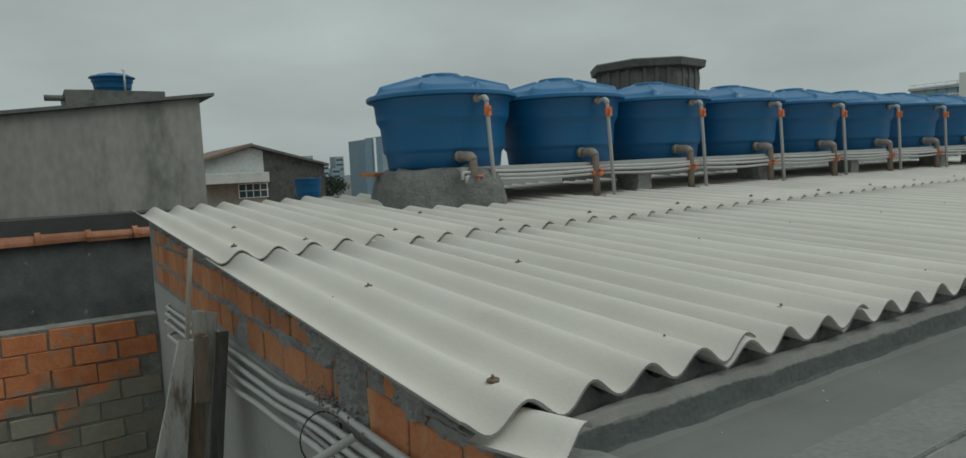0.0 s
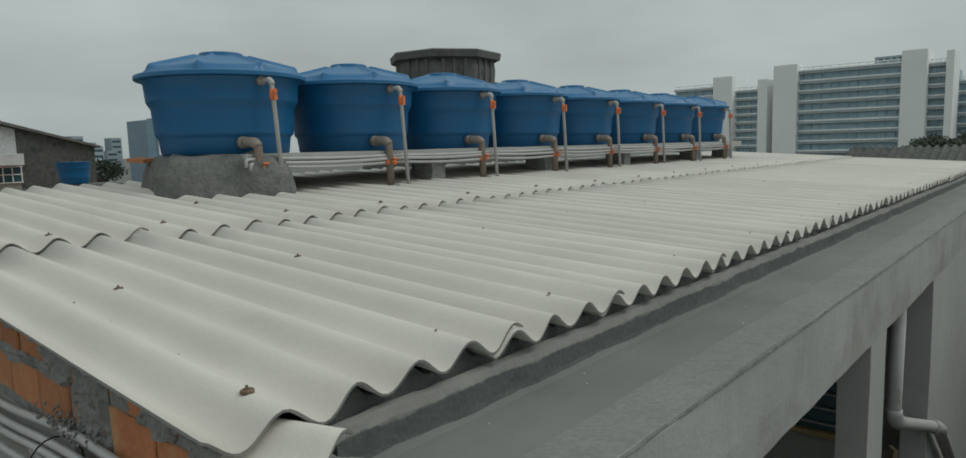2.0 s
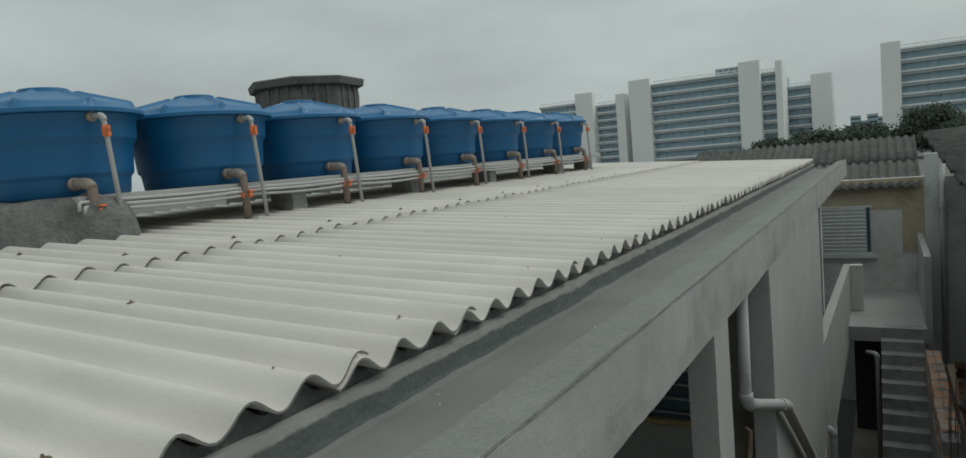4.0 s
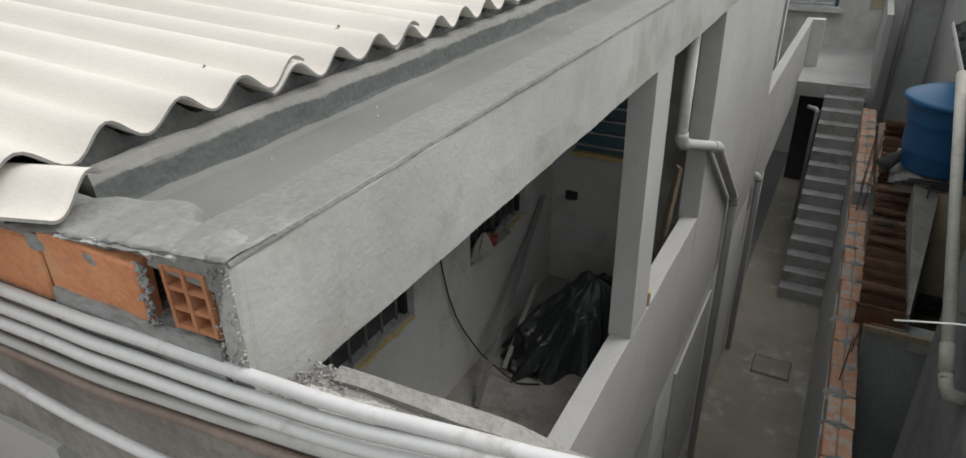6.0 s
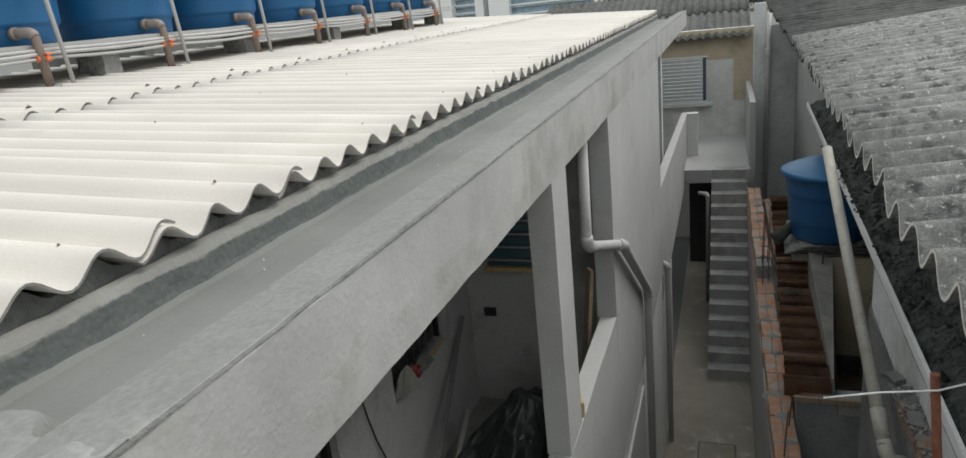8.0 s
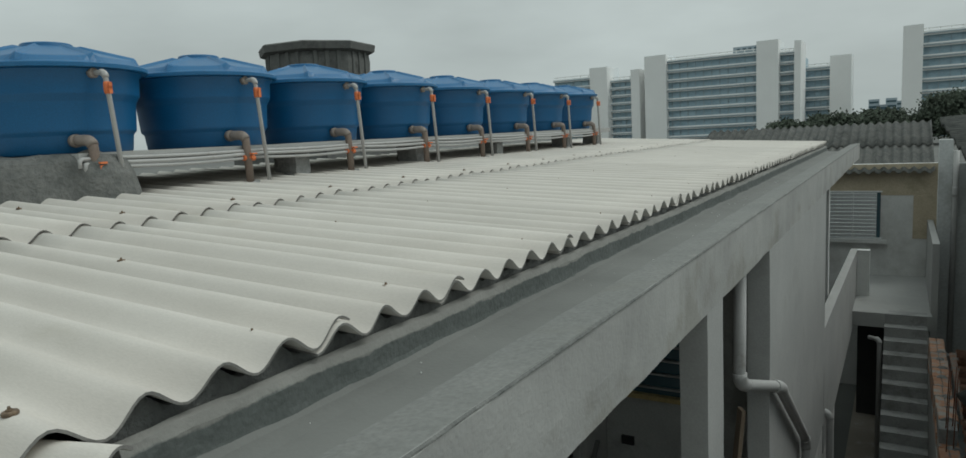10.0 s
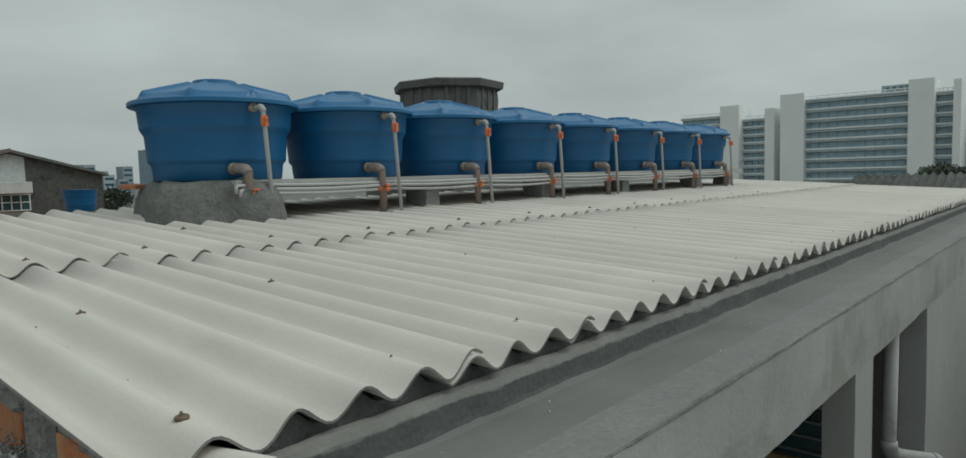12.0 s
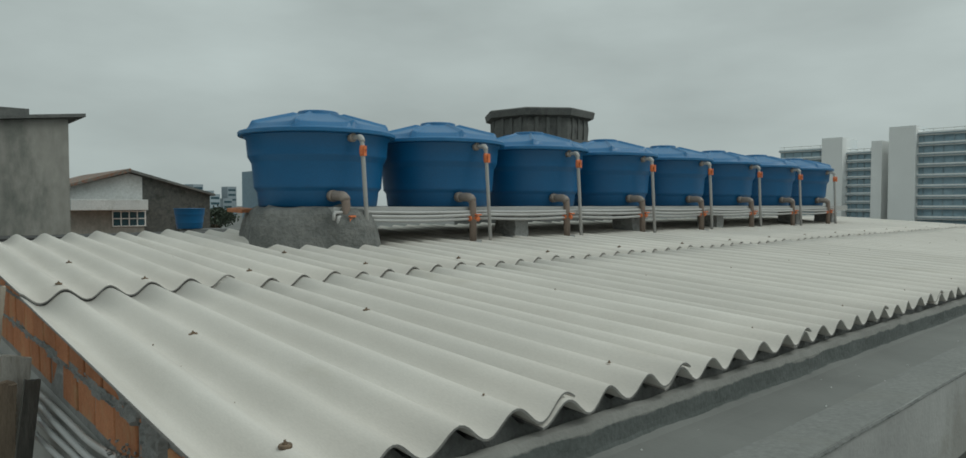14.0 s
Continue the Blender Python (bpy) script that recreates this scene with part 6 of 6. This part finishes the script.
GABLE_BRICKS = brick_meshes(M_BRICK_GABLE, BRICK_L, BRICK_H)
YARD_BRICKS = brick_meshes(M_BRICK_YARD, 0.285, BRICK_H)
BRICKS = brick_meshes(M_BRICK_RED, 0.285, BRICK_H)


def gable_top(x):
    return crest_z(x) - 0.068


for c, (z0, off) in enumerate(((5.735, 0.083), (5.886, -0.064), (6.036, 0.083))):
    for k in range(-21, 2):
        xa = off + 0.265 * k - 0.265 + 0.006
        xb = xa + BRICK_L
        if xb > 0.365 or xa < -4.9 or (c and xb > -0.25):
            continue
        base = z0 + (0.008 + 0.083 * (xa + 0.5) if xa > -0.5 and c == 0 else 0.0)
        h = min(0.122 if xa > -0.5 and c == 0 else BRICK_H, min(gable_top(xa), gable_top(xb)) - base if c or xa < -0.3 else 1.0)
        smeared = -1.0 < xa < -0.75 and c < 2 or noise.noise(Vector((xa * 1.1, c * 3.0, 4.0))) > 0.33
        if h < 0.05:
            continue
        ob = new("brick", rng.choice(GABLE_BRICKS))
        ob.parent = gable
        ob.matrix_basis = pose((xa + xb) / 2, (-0.0335 if smeared else -0.0395) + rng.uniform(-0.002, 0.002), base + rng.uniform(-0.003, 0.003), 0, rng.uniform(-0.8, 0.8), rng.uniform(-0.7, 0.7)) @ Matrix.Diagonal((rng.uniform(0.97, 1.0), 1, h / BRICK_H, 1))
# pointing smeared over the beds
for i, (xa, xb, z, hh) in enumerate(((-4.8, -1.0, 5.876, 0.020), (-4.8, -2.6, 6.03, 0.016), (-0.5, 0.02, 5.915, 0.022))):
    bm = bmesh.new()
    n = int((xb - xa) / 0.012)
    rings = []
    for k in range(n + 1):
        x = xa + (xb - xa) * k / n
        th = hh * max(0.0, 0.55 + 1.1 * noise.noise(Vector((x * 6.0, i, 1))) + 0.5 * noise.noise(Vector((x * 21.0, i, 2))))
        zc = z + 0.4 * hh * noise.noise(Vector((x * 9, i, 5)))
        out = 0.010 * (0.6 + noise.noise(Vector((x * 33, i, 9)))) + 0.003
        rings.append([bm.verts.new((x, -0.040, zc - th * 0.6)), bm.verts.new((x, -0.050 - out, zc - th * 0.25)), bm.verts.new((x, -0.050 - out, zc + th * 0.25)), bm.verts.new((x, -0.040, zc + th * 0.6))])
    for q, w in zip(rings, rings[1:]):
        for k in range(4):
            bm.faces.new((q[k], q[(k + 1) % 4], w[(k + 1) % 4], w[k]))
    part("pointing", bm, M_MORTAR, gable)
# the hollow brick whose cells show at the corner
bm = bmesh.new()
W, H = 0.108, 0.122
for xa, xb in ((0, 0.009), (0.0495, 0.0585), (0.099, 0.108)):
    quad_box(bm, xa, xb, 0.0, 0.11, 0.0, H)
for za, zb in ((0, 0.009), (0.0375, 0.0455), (0.0765, 0.0845), (0.113, 0.122)):
    quad_box(bm, 0.0085, 0.0995, 0.0012, 0.108, za, zb)
quad_box(bm, 0.004, 0.104, 0.09, 0.1, 0.004, 0.118)
ob = part("brick", bm, M_BRICK, gable, "open-ended hollow brick showing six cells")
ob.matrix_basis = pose(0.410, -0.0555, 5.819, 0, -3, 0) @ Matrix.Diagonal((0.87, 1, 0.9, 1))
# wall across the yard
yard_wall = wall_piece("wall_yard", -5.1, -4.912, -6.0, -0.05, 3.0, 5.44, M_YARD, "unfinished brick yard wall smeared with mortar", 170)
for c in range(15):
    z0 = 5.44 - 0.155 - c * 0.155
    y = -0.06 - (0.0 if c % 2 else 0.15)
    while y > -3.6:
        yb = y - 0.285
        ob = new("brick", rng.choice(YARD_BRICKS))
        ob.parent = yard_wall
        sunk = rng.uniform(-0.010, 0.003) if c > 3 else rng.uniform(-0.003, 0.008)
        ob.matrix_basis = pose(-4.910 + sunk, (y + yb) / 2, z0 + rng.uniform(-0.006, 0.006), 0, rng.uniform(-1.2, 1.2), 90 + rng.uniform(-1.0, 1.0)) @ Matrix.Diagonal((rng.uniform(0.95, 1.03), 1, rng.uniform(0.96, 1.06), 1))
        y -= 0.298
# low wall next to the camera
fg = structure("wall_low", rough_box(-1.092, -1.012, -2.6, -0.05, 3.0, 5.505, 0.05, 0.006, 171), M_MORTAR, "low unplastered brick wall with a mortar cap", "wall")
for c in range(5):
    z0 = 5.498 - 0.155 * (c + 1)
    y = -0.06 - (0.15 if c % 2 else 0.0)
    while y > -2.4:
        ob = new("brick", rng.choice(BRICKS))
        ob.parent = fg
        ob.matrix_basis = pose(-1.006, y - 0.1425, z0 + rng.uniform(-0.004, 0.004), 0, rng.uniform(-0.7, 0.7), 90 + rng.uniform(-0.6, 0.6))
        y -= 0.297
# bare bricks on top of the boundary wall
cap = bpy.data.objects["wall_boundary"]
bm = bmesh.new()
for xa, xb in ((-0.10, -0.004), (0.004, 0.10)):
    quad_box(bm, xa, xb, -0.186, 0.186, 0.0, 0.18)
bmesh.ops.bevel(bm, geom=bm.edges[:], offset=0.006, segments=1, affect="EDGES")
CAP_ME = mesh_of("brick", bm, M_BRICK_CAP)
part("mortar_bed", rough_box(1.668, 1.85, -0.9, 12.2, BWZ - 0.19, BWZ - 0.018, 0.2, 0.006, 180), M_MORTAR, cap)
part("mortar_bed", rough_box(1.668, 1.85, 8.55, 12.2, BWZ - 0.018, BWZ + 0.172, 0.2, 0.006, 181), M_MORTAR, cap)
y = -0.9
i = 0
while y < 12.0:
    high = y > 8.5
    if not 4.2 < y < 4.5:
        for c in range(2 if high else 1):
            ob = new("brick", CAP_ME)
            ob.parent = cap
            ob.matrix_basis = pose(1.762 + rng.uniform(-0.008, 0.008), y + 0.186, BWZ - 0.182 + 0.19 * c + rng.uniform(-0.006, 0.006), rng.uniform(-1, 1), rng.uniform(-1.5, 1.5), rng.uniform(-1.5, 1.5))
    if i % 5 != 3 or 4.1 < y < 4.6:
        heap("mortar_blob", (1.76 + rng.uniform(-0.05, 0.05), y - 0.008, BWZ - 0.035 + (0.19 if high else 0.0)), rng.uniform(0.08, 0.12), rng.uniform(0.04, 0.10), rng.uniform(0.05, 0.065), 70 + i, M_MORTAR, "blob of mortar between the cap bricks", "mortar", 8, lump=0.5)
    y += 0.39
    i += 1


def crumbs(name, n, place, size, mat, label, seed):
    """Loose chips scattered over a surface."""
    r = random.Random(seed)
    bm = bmesh.new()
    for i in range(n):
        x, y, z = place(r)
        s = size * r.uniform(0.4, 1.3)
        m = Matrix.Translation((x, y, z + s * 0.3)) @ Euler((r.uniform(0, 3), r.uniform(0, 3), r.uniform(0, 3))).to_matrix().to_4x4()
        v = [bm.verts.new(m @ (Vector(p) * s * r.uniform(0.6, 1.2))) for p in ((1, 0, 0), (-1, 0.2, 0), (0, 1, 0.1), (0.1, -1, 0), (0, 0, 0.8), (0, 0, -0.8))]
        for a, b, c in ((0, 2, 4), (2, 1, 4), (1, 3, 4), (3, 0, 4), (2, 0, 5), (1, 2, 5), (3, 1, 5), (0, 3, 5)):
            bm.faces.new((v[a], v[b], v[c]))
    return tagged(part(name, bm, mat), label, "rubble", kind="stuff")


def on_roof(r):
    c = r.randrange(0, 60)
    x = r.uniform(-2.05, -0.1)
    return x, (c + 0.5 + r.uniform(-0.12, 0.12)) * PITCH, crest_z(x) - 2 * AMP + 0.006


crumbs("roof_chips", 120, on_roof, 0.0045, M_BOLT, "small dark chips lying in the roof valleys", 1)
crumbs("gutter_chips", 40, lambda r: (r.uniform(0.05, 0.25), r.uniform(0.3, 8.0), 5.838), 0.004, M_RENDER, "pale mortar chips in the gutter", 2)
crumbs("lintel_rubble", 260, lambda r: (r.gauss(0.58, 0.05), r.uniform(-0.045, 0.08), 5.70 + abs(r.gauss(0, 0.010))), 0.004, M_MORTAR, "crumbled mortar on the tie beam", 3)
bm = rough_box(0.60, 2.38, 0.058, 0.092, 5.69, 5.712, 0.012, 0.010, 174, 0.006)
structure("trim_tie_beam", bm, M_LINTEL, "cracked grey mortar lip along the tie beam", "trim")
crumbs("ledge_rubble", 520, lambda r: (r.uniform(0.5, 2.3), 0.085 - 0.06 * r.random() ** 2, 5.70), 0.005, M_RENDER_PALE, "pale mortar scraps on the tie beam", 4)
crumbs("beam_end_scraps", 260, lambda r: (r.uniform(0.505, 0.553), -0.052 + r.uniform(-0.004, 0.004), r.uniform(5.74, 5.955)), 0.003, M_BEAM, "lumpy mortar beside the open brick", 15)
crumbs("brick_joint_scraps", 90, lambda r: (0.352 + r.uniform(-0.012, 0.012), -0.05 + r.uniform(-0.008, 0.004), r.uniform(5.76, 5.915)), 0.006, M_MORTAR, "squeezed mortar scraps between the corner bricks", 5)
bm = bmesh.new()
rings = []
for i in range(121):
    x = 0.15 + 0.30 * i / 120
    th = max(0.0006, 0.006 * (0.35 + 1.3 * noise.noise(Vector((x * 35, 2, 1))) + 0.8 * noise.noise(Vector((x * 90, 2, 4))) + 0.3 * max(0.0, (x - 0.33) * 8)))
    z = 5.900 + 0.11 * x + 0.004 * noise.noise(Vector((x * 40, 6, 1)))
    y = -0.050 + 0.004 * noise.noise(Vector((x * 50, 9, 1)))
    rings.append([bm.verts.new(p) for p in ((x, y - 0.004, z - th), (x, y - 0.004 - th * 0.5, z), (x, y + th * 0.4, z + 0.003 + th * 0.35), (x, y + 0.008 + th, z - 0.001))])
for q, w in zip(rings, rings[1:]):
    for k in range(3):
        bm.faces.new((q[k], w[k], w[k + 1], q[k + 1]))
tagged(part("chipped_edge", bm, M_RENDER_PALE), "pale chipped mortar along the gutter end", "mortar")
bm = bmesh.new()
rings = []
for i in range(171):
    x = 0.60 + 1.70 * i / 170
    hh = 0.020 + 0.014 * noise.noise(Vector((x * 14, 1, 1))) + 0.007 * noise.noise(Vector((x * 45, 1, 3)))
    wd = 0.035 + 0.03 * noise.noise(Vector((x * 9, 4, 1))) + 0.012 * noise.noise(Vector((x * 37, 4, 1)))
    rings.append([bm.verts.new(p) for p in ((x, -0.03, 5.69), (x, -0.022, 5.712 + hh * 0.6), (x, 0.0 + wd * 0.4, 5.714 + hh * 0.8), (x, 0.012 + wd, 5.695))])
for q, w in zip(rings, rings[1:]):
    for k in range(3):
        bm.faces.new((q[k], w[k], w[k + 1], q[k + 1]))
for v in bm.verts:
    v.co += noise.noise_vector(v.co * 45) * 0.006
tagged(part("mortar_crust", bm, M_CRUST), "pale crumbling mortar crust along the tie beam", "mortar")
crumbs("conduit_splashes", 110, lambda r: (r.gauss(-0.93, 0.13), r.uniform(-0.10, -0.055), 5.75 + r.uniform(0.0, 0.04)), 0.008, M_MORTAR, "mortar splashes on the conduits", 8)
crumbs("low_wall_crumbs", 160, lambda r: (r.uniform(-1.09, -1.0), r.uniform(-1.6, -0.1), 5.502), 0.007, M_MORTAR, "mortar crumbs on the low wall", 9)
crumbs("gable_crust", 420, lambda r: (lambda x: (x, -0.05 + r.uniform(-0.006, 0.004), gable_top(x) - r.uniform(0.0, 0.05)))(r.uniform(-4.8, -0.3)), 0.009, M_MORTAR_DARK, "crusty mortar squeezed out under the roof edge", 10)
def wall_patch(x0, x1, low, high, seed, thick=0.014, cover=0.0, cell=0.011):
    """Mortar thrown on the gable: a ragged, lumpy skin between two heights that may vary with x."""
    bm = bmesh.new()
    nx, nz = int((x1 - x0) / cell), max(3, int((high(x0) - low(x0)) / cell))
    grid = []
    for i in range(nx + 1):
        x = x0 + (x1 - x0) * i / nx
        col = []
        for j in range(nz + 1):
            v = j / nz
            z = low(x) + (high(x) - low(x)) * v
            p = Vector((x * 7 + seed, z * 7, seed))
            rim = min(i, nx - i, 3) / 3 * 0.5 + min(j, 3) / 3 * 0.5 - 0.5
            f = noise.noise(p) + 0.6 * noise.noise(p * 3.3) + cover + rim * 0.4
            lump = abs(noise.noise(p * 2.7)) + 0.6 * abs(noise.noise(p * 6.1))
            col.append((bm.verts.new((x, -0.0515 - thick * (0.25 + lump) * min(1.0, max(0.0, f * 3)) * min(i, nx - i, 2) / 2 + 0.004, z)), f))
        grid.append(col)
    for q, w in zip(grid, grid[1:]):
        for j in range(nz):
            c = (q[j], w[j], w[j + 1], q[j + 1])
            if sum(1 for a in c if a[1] > 0) >= 3:
                bm.faces.new([a[0] for a in c])
    for v in [v for v in bm.verts if not v.link_faces]:
        bm.verts.remove(v)
    part("mortar_skin", bm, M_MORTAR, gable)


wall_patch(-0.93, -0.71, lambda x: 5.73, lambda x: gable_top(x) - 0.005, 2.0, 0.020, 0.45, 0.008)
wall_patch(-1.20, -0.93, lambda x: 5.87, lambda x: gable_top(x) - 0.005, 5.0, 0.022, 0.05, 0.008)
wall_patch(-0.60, -0.25, lambda x: gable_top(x) - 0.10, lambda x: gable_top(x) - 0.004, 8.0, 0.026, 0.20, 0.008)
wall_patch(-4.8, -0.30, lambda x: gable_top(x) - 0.06, lambda x: gable_top(x) - 0.004, 6.0, 0.024, 0.12, 0.009)
wall_patch(-4.7, -1.05, lambda x: 5.85, lambda x: 5.905, 9.0, 0.010, -0.02)
wall_patch(-0.30, 0.36, lambda x: 5.872, lambda x: 5.902, 13.0, 0.008, 0.05)
crumbs("ledge_debris", 420, lambda r: (r.uniform(1.955, 2.05), r.uniform(0.2, 2.6), LEDGE_Z - 0.004), 0.014, M_LINTEL, "broken brick and mortar rubble on the ledge", 12)
crumbs("ledge_grit", 500, lambda r: (r.uniform(1.955, 2.05), r.uniform(0.2, 2.6), LEDGE_Z - 0.004), 0.010, M_CONC_OLD, "grey mortar grit on the ledge", 14)
crumbs("gutter_leaf_litter", 1100, lambda r: (slant(2.1, 3) + r.uniform(0.0, 0.35), r.uniform(0.4, 6.5), 4.83 + r.uniform(-0.02, 0.06)), 0.014, M_SOIL, "dark rotten leaf litter in the choked gutter", 6)
